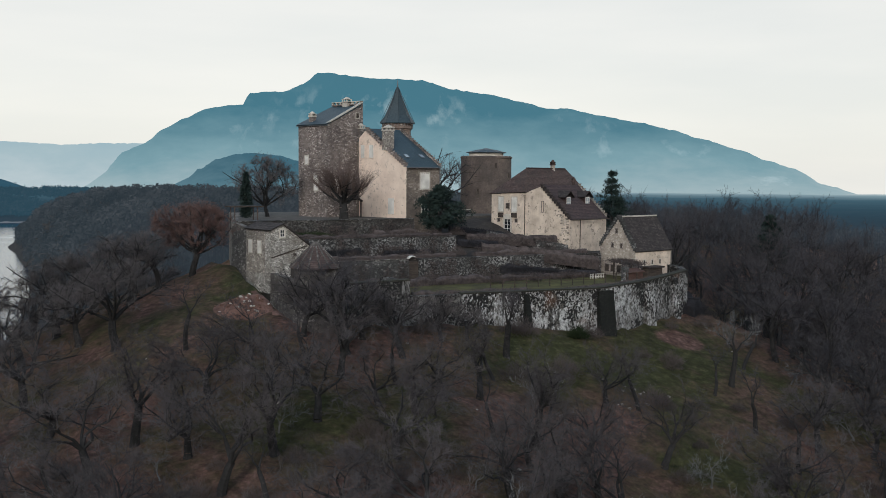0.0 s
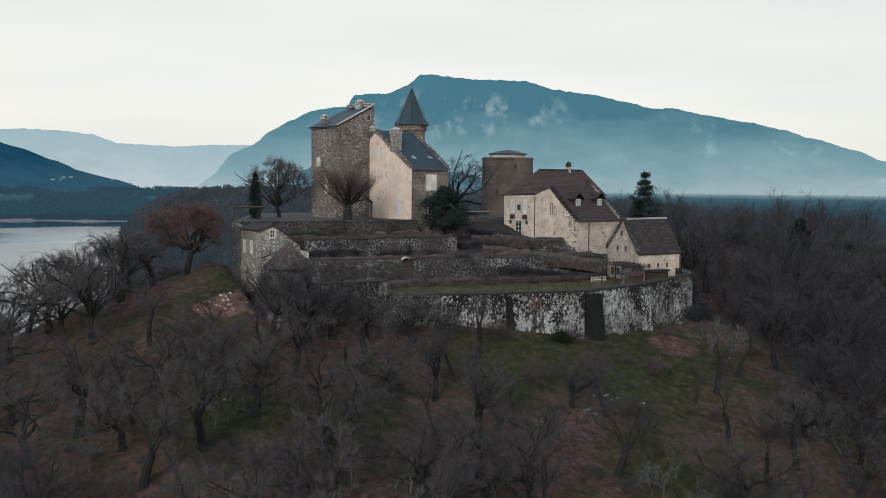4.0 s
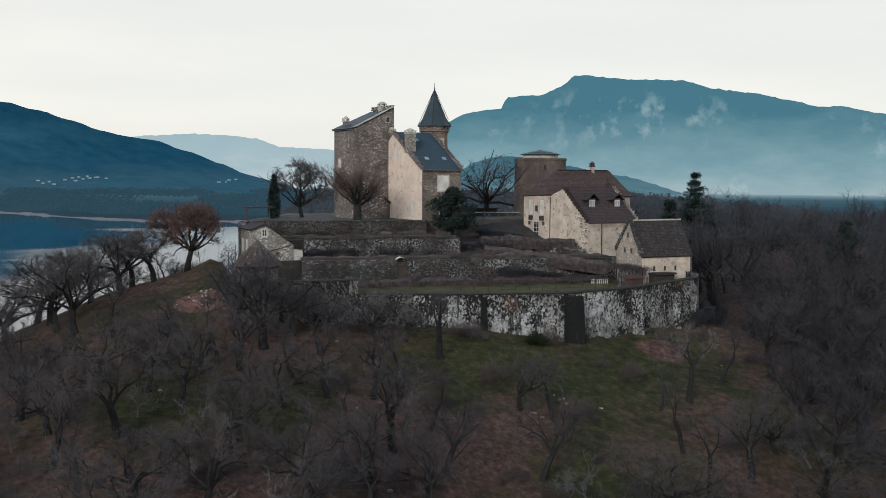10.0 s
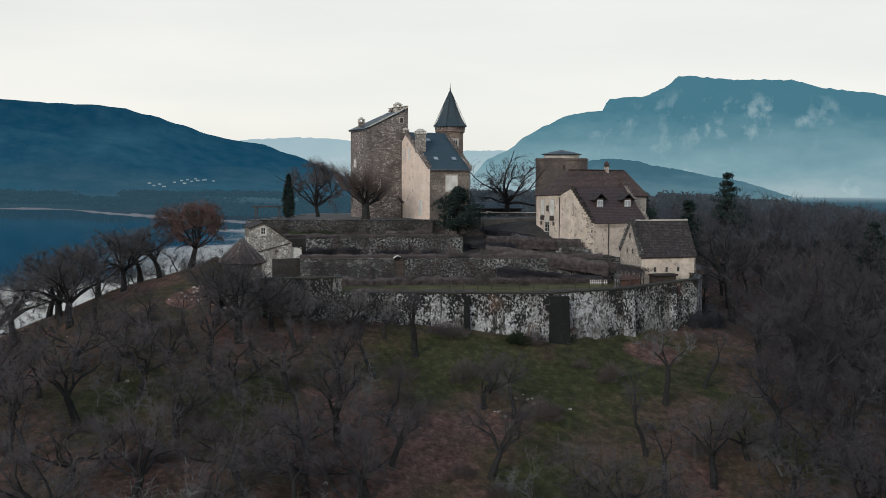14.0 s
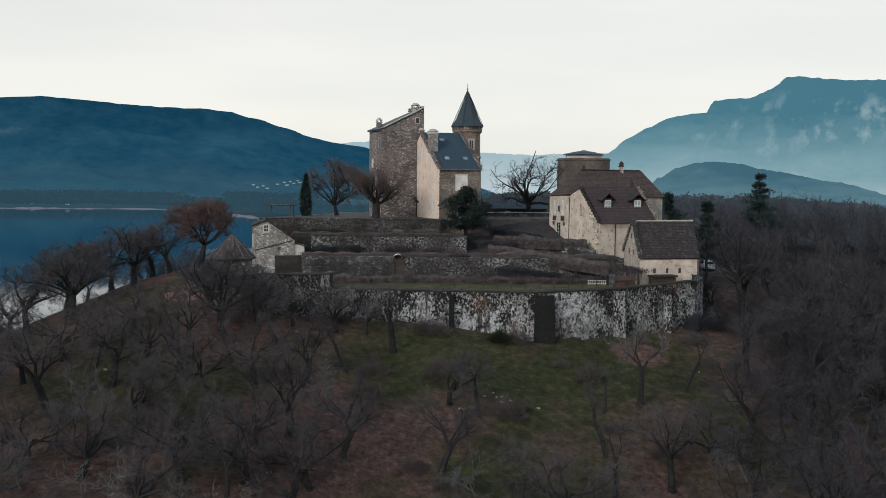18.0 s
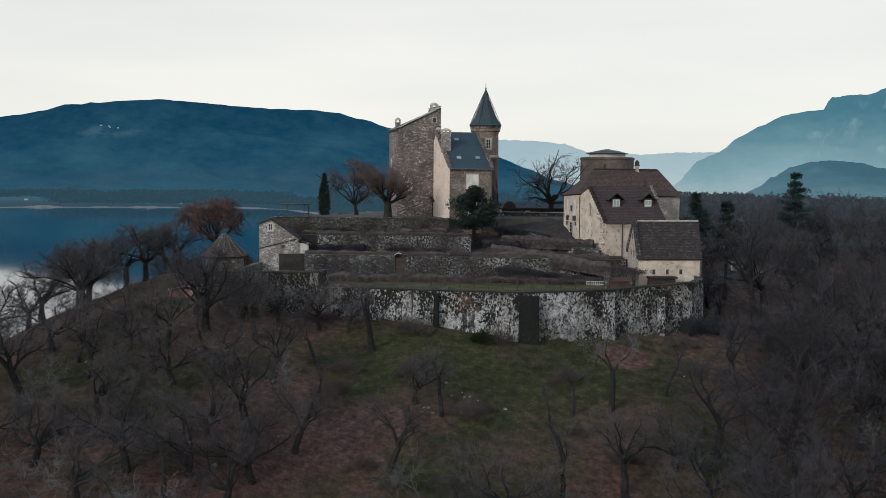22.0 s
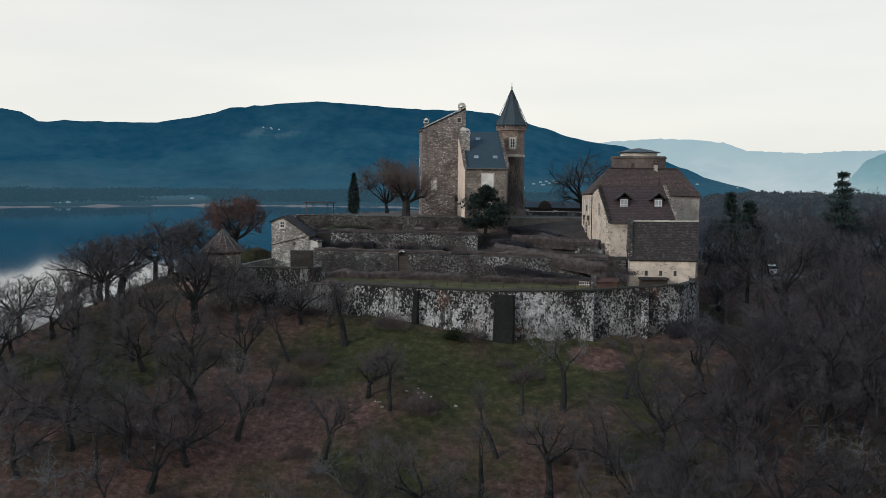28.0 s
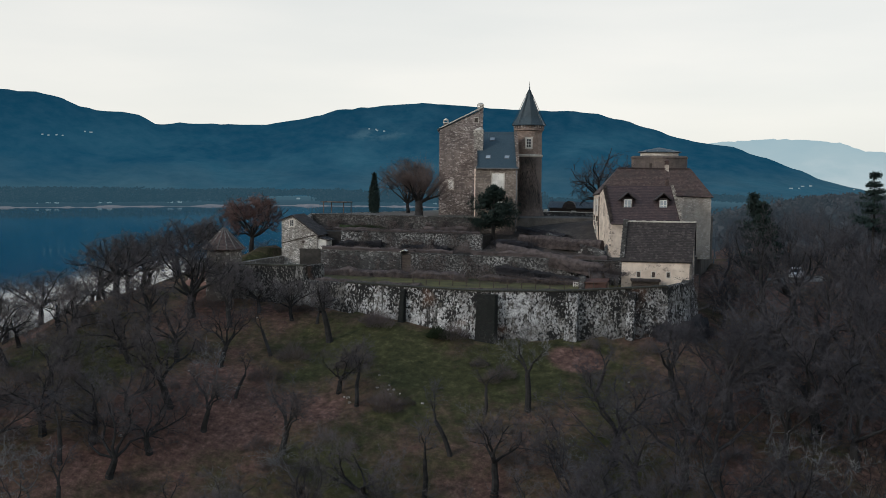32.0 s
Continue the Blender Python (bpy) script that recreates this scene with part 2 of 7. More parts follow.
# ---- helpers of this scene ----
def part(name, bm, material, parent=None, label="", smooth=False):
    me = bpy.data.meshes.new(name)
    bm.normal_update()
    bm.to_mesh(me)
    bm.free()
    me.materials.append(material)
    if smooth:
        for p in me.polygons:
            p.use_smooth = True
    ob = new(name, me)
    if parent is not None:
        ob.parent = parent
    if label:
        tagged(ob, label)
    return ob


def mesh_part(name, verts, faces, material, parent=None, label="", smooth=False):
    me = bpy.data.meshes.new(name)
    me.from_pydata(verts, [], faces)
    me.update()
    me.materials.append(material)
    if smooth:
        me.polygons.foreach_set("use_smooth", [True] * len(me.polygons))
    ob = new(name, me)
    if parent is not None:
        ob.parent = parent
    if label:
        tagged(ob, label)
    return ob


def thing(name, label, category, group="", kind=""):
    return tagged(new(name), label, category, group, kind)


def settle(ob, about, turn=0.0, shift=(0, 0, 0), tall=1.0):
    """Sets a finished building on its site: turned about a plan point, then moved."""
    c = Vector((about[0], about[1], 0))
    ob.matrix_basis = Matrix.Translation(c + Vector(shift)) @ Matrix.Rotation(radians(turn), 4, "Z") @ Matrix.Diagonal((1, 1, tall, 1)) @ Matrix.Translation(-c)


def add_box(bm, lo, hi, m=None):
    vs = [bm.verts.new((x, y, z)) for z in (lo[2], hi[2]) for y in (lo[1], hi[1]) for x in (lo[0], hi[0])]
    for f in ((0, 2, 3, 1), (4, 5, 7, 6), (0, 1, 5, 4), (2, 6, 7, 3), (0, 4, 6, 2), (1, 3, 7, 5)):
        bm.faces.new([vs[i] for i in f])
    if m is not None:
        bmesh.ops.transform(bm, matrix=m, verts=vs)
    return vs


def add_prism(bm, poly, z0, z1):
    """Upright prism over a plan polygon (anticlockwise); z0, z1 numbers or one value a corner."""
    n = len(poly)
    a = z0 if isinstance(z0, (list, tuple)) else [z0] * n
    b = z1 if isinstance(z1, (list, tuple)) else [z1] * n
    lo = [bm.verts.new((p[0], p[1], h)) for p, h in zip(poly, a)]
    hi = [bm.verts.new((p[0], p[1], h)) for p, h in zip(poly, b)]
    bm.faces.new(list(reversed(lo)))
    bm.faces.new(hi)
    for i in range(n):
        j = (i + 1) % n
        bm.faces.new((lo[i], lo[j], hi[j], hi[i]))


def add_lathe(bm, centre, rings, n=32, turn=0.0):
    """Surface of revolution; rings of (radius, height), closed at both ends."""
    loops = []
    for r, z in rings:
        if r < 1e-4:
            loops.append([bm.verts.new((centre[0], centre[1], z))])
        else:
            loops.append([bm.verts.new((centre[0] + r * math.cos(turn + 2 * math.pi * i / n), centre[1] + r * math.sin(turn + 2 * math.pi * i / n), z)) for i in range(n)])
    for a, b in zip(loops, loops[1:]):
        for i in range(n):
            j = (i + 1) % n
            if len(a) == 1 and len(b) == 1:
                continue
            if len(a) == 1:
                bm.faces.new((a[0], b[j], b[i]))
            elif len(b) == 1:
                bm.faces.new((a[i], a[j], b[0]))
            else:
                bm.faces.new((a[i], a[j], b[j], b[i]))
    if len(loops[0]) > 1:
        bm.faces.new(list(reversed(loops[0])))
    if len(loops[-1]) > 1:
        bm.faces.new(loops[-1])


def slab(bm, quad, thick):
    """A sheet with thickness under a planar polygon, e.g. a roof slope."""
    q = [Vector(p) for p in quad]
    nrm = (q[1] - q[0]).cross(q[2] - q[0]).normalized()
    if nrm.z < 0:
        q.reverse()
        nrm = -nrm
    top = [bm.verts.new(p) for p in q]
    bot = [bm.verts.new(p - nrm * thick) for p in q]
    bm.faces.new(top)
    bm.faces.new(list(reversed(bot)))
    for i in range(len(q)):
        j = (i + 1) % len(q)
        bm.faces.new((top[i], bot[i], bot[j], top[j]))


def wall_frame(a, b):
    """Local frame on a wall from plan point a to b, seen from outside with a to its left: x along, y inwards, z up."""
    d = Vector((b[0] - a[0], b[1] - a[1], 0)).normalized()
    inn = Vector((-d.y, d.x, 0))
    m = Matrix.Identity(4)
    m.col[0][:3], m.col[1][:3], m.col[2][:3] = d, inn, (0, 0, 1)
    m.translation = (a[0], a[1], 0)
    return m


# ---- the lie of the land ----
def sm(x, a, b):
    t = min(1.0, max(0.0, (x - a) / (b - a)))
    return t * t * (3 - 2 * t)


LAKE = -58.0


def lerp(x, pts):
    for (a, u), (b, v) in zip(pts, pts[1:]):
        if x <= b:
            return u + (v - u) * min(1.0, max(0.0, (x - a) / (b - a)))
    return pts[-1][1]


MID = (-5.0, -155.0)    # bearings of the far country are taken from here


def shore(az):
    """Distance of the far lake shore by bearing (degrees from +x, anticlockwise)."""
    return lerp(az, ((76, 1400), (84, 1440), (88, 1470), (91.5, 1510), (94.5, 1550), (96, 1590), (98.5, 1760), (100.7, 1930), (102.7, 2200), (106, 2280), (112, 2310), (118, 2310), (122, 2220), (127, 2160), (132, 2090), (150, 2000), (200, 1900)))


def lowland(x, y):
    """Lake bed, shore flats and plain, without the castle's hill."""
    az = math.degrees(math.atan2(y - MID[1], x - MID[0])) % 360
    r = math.hypot(x - MID[0], y - MID[1])
    edge = shore(az) + 30 * noise.noise((az * 0.35, 2, 0)) + 14 * noise.noise((az * 1.7, 5, 0))
    wet = sm(az, 79, 82) * (1 - sm(az, 205, 235)) * (1 - sm(r, edge - 12, edge + 12))
    land = -54.5 + 2.5 * noise.noise((x * 0.004, y * 0.004, 7))
    return land + (LAKE - 7 - land) * wet


FRONT = ((-25, -37.4), (2.6, -39.0), (12.5, -40.3), (22, -37.3), (34, -33.3))
FOOT = ((-25, -9.6), (-10, -10.3), (2.6, -11.0), (12.5, -12.7), (34, -12.2))


BANK_LINE = ((-50, -70), (0, -62), (100, -46), (250, -20), (400, 5), (526, 16), (611, 23), (870, 42), (1110, 68), (1300, 200))


def ground_z(x, y):
    px = min(max(x, -25), 34)
    py = min(max(y, lerp(px, FRONT)), 20)
    d = math.hypot(x - px, y - py)
    front = lerp(px, FOOT)
    rear = -11.5 + 6.0 * sm(px, -25, -8) - 3.5 * sm(px, 0, 34)
    base = front + (rear - front) * sm(py, -38, 4) + 6.0 * math.exp(-((py + 18) / 14) ** 2) * sm(-x, 25.0, 27.0) * math.exp(-d / 11)
    if d <= 0:
        return base - 0.4
    west = sm(-x - 25, 5, 90)
    z = base - d * (0.25 + 0.14 * sm(x, -22, 0) + 0.04 * sm(d, 10, 60) + 0.22 * sm(y - 0.5 * (x + 25), -20, 25) * sm(-x, 20, 30)) - 0.22 * west * max(d - 22, 0)
    # the meadow west of the bastion, with its brow above the lake
    if x < -24:
        brow = lerp(-x, ((25, -3.3), (30, -5.9), (34.5, -7.2), (40, -8.8), (48.5, -12.2), (55, -14.8), (66, -21), (90, -38)))
        meadow = brow - (0.11 + 0.20 * sm(x, -36, -26)) * max(-20 - y, 0) - 0.29 * max(-44 - y, 0) - 0.5 * max(y + 15, 0)
        z += (max(z, meadow) - z) * sm(-x, 24, 27)
    # a wooded promontory carries on to the north, steep above the lake
    crest = lerp(y, ((14, -7.5), (120, -9.5), (300, -8.5), (550, -6.5), (750, -14), (950, -35), (1100, -52)))
    bank = x - lerp(y, BANK_LINE) - 5 * noise.noise((y * 0.012, 4, 1))
    ridge = LAKE - 2 + ((crest - LAKE + 2) * (1 - math.exp(-bank / lerp(y, ((60, 26), (400, 15))))) if bank > 0 else bank)
    ridge -= 6 * sm(x, 120, 230) * sm(y, 150, 400) + 0.10 * max(x - 95 - 0.3 * max(y, 0), 0) + 0.25 * max(10 - y, 0)
    z = max(z, ridge) + 1.2 * math.exp(-abs(z - ridge) / 3)
    low = lowland(x, y)
    if z < low + 10:
        z = low + 10 * math.exp((z - low - 10) / 10)
    z += 0.35 * noise.noise((x * 0.11, y * 0.11, 0)) * min(d / 5, 1)
    z += 1.3 * noise.noise((x * 0.023, y * 0.023, 3)) * min(d / 20, 1)
    return z


def build_ground():
    verts, faces = [], []
    n = 300
    rs, r = [0.0], 14.0
    while r < 4700:
        rs.append(r)
        r += 1.7 if r < 100 else (r - 100) * 0.028 + 1.7
    cx, cy = 5.0, -18.0
    for k, r in enumerate(rs):
        for i in range(n):
            a = 2 * math.pi * i / n
            x, y = cx + r * math.cos(a), cy + r * math.sin(a)
            sunk = 9 * sm(math.hypot(x - MID[0], y - MID[1]), 1150, 1350)
            verts.append((x, y, ground_z(x, y) - sunk))
    for k in range(len(rs) - 1):
        for i in range(n):
            j = (i + 1) % n
            faces.append((k * n + i, k * n + n + i, k * n + n + j, k * n + j))
    ob = mesh_part("ground", verts, faces, GROUND, smooth=True)
    tagged(ob, "wooded hillside of leaf litter, moss and rough winter grass", "ground", kind="structure")


def ground_material():
    m, nt, b = mat("leaf_litter_and_grass", 0.95, 0, 0.1)
    p = coords(nt)
    litter = ramp(nt, noise_fac(nt, p, 1.3, 8, 0.75), [(0.30, (0.034, 0.021, 0.018)), (0.52, (0.130, 0.075, 0.060)), (0.75, (0.30, 0.182, 0.145))])
    grass = ramp(nt, noise_fac(nt, p, 0.9, 8, 0.75), [(0.30, (0.017, 0.020, 0.010)), (0.55, (0.058, 0.058, 0.025)), (0.78, (0.165, 0.140, 0.068))])
    sel = noise_fac(nt, p, 0.11, 7, 0.74)
    for cx, cy, rx, ry, amt in ((12, -45, 25, 12, 0.26), (-30, -24, 7, 9, 0.14), (-42, -38, 14, 12, 0.05), (9, -66, 9, 9, 0.20), (-28, -58, 20, 12, 0.13), (30, -60, 8, 10, 0.14), (-12, -62, 9, 8, -0.15), (24, -60, 8, 8, -0.12), (24, -41.5, 3.2, 2.4, -0.6)):
        sub = node(nt, "VectorMath")
        sub.operation = "SUBTRACT"
        sub.inputs[1].default_value = (cx, cy, 0)
        nt.links.new(p, sub.inputs[0])
        div = node(nt, "VectorMath")
        div.operation = "DIVIDE"
        div.inputs[1].default_value = (rx, ry, 100)
        nt.links.new(sub.outputs[0], div.inputs[0])
        ln2 = node(nt, "VectorMath")
        ln2.operation = "LENGTH"
        nt.links.new(div.outputs[0], ln2.inputs[0])
        rg = node(nt, "MapRange")
        rg.inputs["From Min"].default_value, rg.inputs["From Max"].default_value = 0.4, 1.2
        rg.inputs["To Min"].default_value, rg.inputs["To Max"].default_value = amt, 0.0
        nt.links.new(ln2.outputs["Value"], rg.inputs["Value"])
        ad = node(nt, "Math")
        ad.operation = "ADD"
        nt.links.new(sel, ad.inputs[0])
        nt.links.new(rg.outputs[0], ad.inputs[1])
        sel = ad.outputs[0]
    sel = ramp(nt, sel, [(0.46, (0, 0, 0)), (0.68, (1, 1, 1))])
    col = mixc(nt, sel, litter, grass)
    # darker woods on the plain beyond
    ln = node(nt, "VectorMath")
    ln.operation = "LENGTH"
    nt.links.new(p, ln.inputs[0])
    mr = node(nt, "MapRange")
    mr.inputs["From Min"].default_value, mr.inputs["From Max"].default_value = 115, 270
    nt.links.new(ln.outputs["Value"], mr.inputs["Value"])
    far = ramp(nt, noise_fac(nt, coords(nt, (1, 1, 1)), 0.012, 8, 0.7), [(0.35, (0.030, 0.034, 0.036)), (0.62, (0.055, 0.052, 0.05)), (0.75, (0.10, 0.085, 0.06))])
    col = mixc(nt, mr.outputs[0], col, far)
    nt.links.new(col, b.inputs["Base Color"])
    bump(nt, b, noise_fac(nt, p, 2.2, 8, 0.8), 0.9, 0.25)
    return m


GROUND = ground_material()
build_ground()


def water_material():
    m, nt, b = mat("lake_water", 0.06, 0, 0.5)
    b.inputs["Base Color"].default_value = (0.006, 0.048, 0.092, 1)
    b.inputs["IOR"].default_value = 1.33
    p = coords(nt)
    f = noise_fac(nt, p, 0.35, 4, 0.6)
    bump(nt, b, f, 0.015, 0.3)
    # a breeze ruffles the bay under the hill, and lies in streaks farther out
    sub = node(nt, "VectorMath")
    sub.operation = "SUBTRACT"
    sub.inputs[1].default_value = (40, 740, 0)
    nt.links.new(p, sub.inputs[0])
    div = node(nt, "VectorMath")
    div.operation = "DIVIDE"
    div.inputs[1].default_value = (265, 900, 100)
    nt.links.new(sub.outputs[0], div.inputs[0])
    ln = node(nt, "VectorMath")
    ln.operation = "LENGTH"
    nt.links.new(div.outputs[0], ln.inputs[0])
    wind = node(nt, "Math")
    wind.operation = "MULTIPLY_ADD"
    wind.inputs[1].default_value = 1.5
    nt.links.new(noise_fac(nt, coords(nt, (0.5, 1.3, 1)), 0.006, 3, 0.5), wind.inputs[0])
    nt.links.new(ln.outputs["Value"], wind.inputs[2])
    r = ramp(nt, wind.outputs[0], [(1.46 / 2, (0.15, 0.15, 0.15)), (1.66 / 2, (0.05, 0.05, 0.05))])
    half = node(nt, "Math")
    half.operation = "MULTIPLY"
    half.inputs[1].default_value = 0.5
    nt.links.new(wind.outputs[0], half.inputs[0])
    nt.links.new(half.outputs[0], r.node.inputs[0])
    nt.links.new(r, b.inputs["Roughness"])
    return m


WATER = water_material()
bm = bmesh.new()
add_box(bm, (-4700, -300, LAKE - 0.5), (900, 4600, LAKE))
tagged(part("water", bm, WATER), "still teal lake water with pale sky reflections", "lake", kind="structure")


def far_ridge(name, label, material, ctrl, r0, r1, r2, depth_noise, seed):
    """A mountain chain: crest heights by bearing, foot at r0, crest at r1, back foot at r2."""
    az0, az1 = ctrl[0][0], ctrl[-1][0]
    n, m = 220, 26
    verts, faces = [], []
    for i in range(n + 1):
        az = az0 + (az1 - az0) * i / n
        for (a, h), (a2, h2) in zip(ctrl, ctrl[1:]):
            if a <= az <= a2:
                t = (az - a) / (a2 - a)
                top = h + (h2 - h) * (t * t * (3 - 2 * t) * 0.5 + t * 0.5)
        c, s = math.cos(radians(az)), math.sin(radians(az))
        for k in range(m + 1):
            if k <= 18:
                t = k / 18
                r = r0 + (r1 - r0) * t
                z = LAKE + (top - LAKE) * (0.55 * t + 0.45 * t * t)
                z += (depth_noise * noise.noise((c * 9 + seed, s * 9, t * 3)) + 0.5 * depth_noise * noise.noise((c * 31 + seed, s * 31, t * 7))) * math.sin(math.pi * t) * (top - LAKE)
                if k == 18:
                    z += 5 * noise.noise((az * 3, seed, 0)) + 3 * noise.noise((az * 11, seed, 0))
            else:
                t = (k - 18) / 8
                r = r1 + (r2 - r1) * t
                z = top + (LAKE - 5 - top) * t * t
            verts.append((MID[0] + r * c, MID[1] + r * s, z))
    for i in range(n):
        for k in range(m):
            a = i * (m + 1) + k
            faces.append((a, a + 1, a + m + 2, a + m + 1))
    ob = mesh_part(name, verts, faces, material, smooth=True)
    return tagged(ob, label, "mountain", kind="structure")


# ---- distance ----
# pale wisps and lighter field patches are painted into the haze emission
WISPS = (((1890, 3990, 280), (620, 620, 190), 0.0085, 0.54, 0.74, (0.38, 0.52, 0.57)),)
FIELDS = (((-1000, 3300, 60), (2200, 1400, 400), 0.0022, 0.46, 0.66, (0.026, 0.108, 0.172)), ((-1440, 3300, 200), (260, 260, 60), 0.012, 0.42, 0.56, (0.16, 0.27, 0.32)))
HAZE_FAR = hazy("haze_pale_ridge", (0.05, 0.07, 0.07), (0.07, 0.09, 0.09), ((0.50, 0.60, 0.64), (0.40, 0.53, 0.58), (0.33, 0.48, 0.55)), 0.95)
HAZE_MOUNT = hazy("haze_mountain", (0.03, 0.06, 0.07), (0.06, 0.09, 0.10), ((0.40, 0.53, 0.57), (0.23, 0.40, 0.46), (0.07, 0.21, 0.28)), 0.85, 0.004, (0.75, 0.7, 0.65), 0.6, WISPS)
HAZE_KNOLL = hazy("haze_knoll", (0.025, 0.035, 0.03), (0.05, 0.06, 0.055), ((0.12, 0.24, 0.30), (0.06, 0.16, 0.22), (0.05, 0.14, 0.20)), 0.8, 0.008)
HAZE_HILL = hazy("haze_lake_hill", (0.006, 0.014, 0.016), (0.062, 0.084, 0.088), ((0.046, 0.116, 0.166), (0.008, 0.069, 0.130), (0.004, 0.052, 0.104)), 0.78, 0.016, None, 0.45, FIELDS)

CREST_MOUNT = ((38.5, -60), (40.6, -13), (42.0, 54), (43.5, 91), (45.0, 142), (47.2, 194), (48.7, 233), (50.6, 268), (52.8, 300), (54.5, 331), (55.7, 331), (57.0, 360), (59.0, 396), (60.9, 416), (62.9, 460), (65.5, 465), (67.1, 476), (68.0, 487), (68.7, 486), (69.6, 432), (70.6, 396), (71.5, 394), (72.6, 384), (72.9, 332), (73.7, 328), (74.9, 310), (76.1, 264), (77.2, 216), (78.3, 145), (79.3, 111), (80.3, 29), (82, -60))
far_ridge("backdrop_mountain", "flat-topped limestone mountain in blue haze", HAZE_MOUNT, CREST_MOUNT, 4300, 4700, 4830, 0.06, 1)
CREST_PALE = ((68, 150), (78.5, 152), (80.4, 150), (82.4, 140), (84, 146), (85.4, 150), (86.8, 189), (88.4, 203), (90.2, 208), (91.8, 200), (95, 180), (103, -60))
far_ridge("backdrop_pale_ridge", "far pale ridge, paled by painted haze", HAZE_FAR, CREST_PALE, 4500, 4840, 4930, 0.05, 2)
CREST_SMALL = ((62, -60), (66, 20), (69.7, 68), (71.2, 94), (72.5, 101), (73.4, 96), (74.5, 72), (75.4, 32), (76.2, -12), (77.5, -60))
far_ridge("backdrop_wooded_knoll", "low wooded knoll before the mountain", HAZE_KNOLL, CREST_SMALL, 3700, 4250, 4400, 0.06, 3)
CREST_HILL = ((83.8, -60), (85.6, -14), (87.3, 15), (88.9, 63), (90.6, 109), (92.3, 150), (93.8, 162), (95.2, 187), (96.8, 226), (98.3, 256), (99.7, 283), (101.3, 293), (103.2, 295), (105.0, 300), (106.6, 310), (109.4, 321), (110.9, 316), (112.6, 302), (114.5, 290), (115.4, 265), (116.9, 243), (118.5, 222), (120.7, 222), (123.2, 223), (124.4, 216), (125.6, 259), (127.3, 262), (128.5, 281), (129.6, 315), (130.7, 329), (132.4, 333), (140, 340), (150, 300), (165, 180), (180, -50))
far_ridge("backdrop_lake_hill", "long wooded hill across the lake, painted blue with haze", HAZE_HILL, CREST_HILL, 3250, 4150, 4500, 0.10, 4)


def far_plain():
    """Woods and fields of the plain beyond the hill, haze painted on as emission."""
    verts, faces = [], []
    n, m = 380, 60
    for k in range(m + 1):
        r = 620 * (4650 / 620) ** (k / m)
        for i in range(n + 1):
            a = radians(-70 + 232 * i / n)
            x, y = MID[0] + r * math.cos(a), MID[1] + r * math.sin(a)
            e = min(i, n - i, 12) / 12
            verts.append((x, y, lowland(x, y) + 0.9 - 4 * (1 - e) - 5 * (1 - min(k, 6) / 6) + 3.5 * max(0, noise.noise((x * 0.012, y * 0.012, 9))) + 2.0 * max(0, noise.noise((x * 0.04, y * 0.04, 2)))))
    for k in range(m):
        for i in range(n):
            a = k * (n + 1) + i
            faces.append((a, a + n + 1, a + n + 2, a + 1))
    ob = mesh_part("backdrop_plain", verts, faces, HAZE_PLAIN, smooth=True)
    tagged(ob, "wide hazy plain of winter woods and fields", "plain", kind="structure")


def haze_plain():
    m, nt, b = mat("haze_plain", 1.0, 0, 0)
    p = coords(nt)
    woods = ramp(nt, noise_fac(nt, coords(nt, (1, 1, 1)), 0.0045, 7, 0.7), [(0.40, (0.022, 0.025, 0.027)), (0.58, (0.045, 0.041, 0.040)), (0.66, (0.085, 0.072, 0.058))])
    nt.links.new(woods, b.inputs["Base Color"])
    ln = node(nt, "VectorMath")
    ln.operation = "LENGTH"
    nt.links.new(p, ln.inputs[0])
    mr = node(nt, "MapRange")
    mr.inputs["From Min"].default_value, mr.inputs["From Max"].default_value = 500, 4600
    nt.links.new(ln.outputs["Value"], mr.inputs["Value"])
    # emission stands in for haze, stronger with distance from the castle
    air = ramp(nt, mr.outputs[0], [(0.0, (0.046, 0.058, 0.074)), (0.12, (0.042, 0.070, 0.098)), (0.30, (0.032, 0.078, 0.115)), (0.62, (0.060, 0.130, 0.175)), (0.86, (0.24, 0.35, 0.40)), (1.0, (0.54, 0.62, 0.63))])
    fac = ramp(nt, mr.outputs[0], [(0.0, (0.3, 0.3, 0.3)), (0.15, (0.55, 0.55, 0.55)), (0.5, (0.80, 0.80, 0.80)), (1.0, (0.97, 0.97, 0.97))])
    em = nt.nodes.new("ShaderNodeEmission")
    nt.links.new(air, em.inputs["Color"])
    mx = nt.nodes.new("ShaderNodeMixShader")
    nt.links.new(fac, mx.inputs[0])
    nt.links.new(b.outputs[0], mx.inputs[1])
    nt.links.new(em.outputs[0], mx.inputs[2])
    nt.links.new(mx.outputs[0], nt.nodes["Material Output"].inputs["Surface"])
    return m


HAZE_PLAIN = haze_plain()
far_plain()

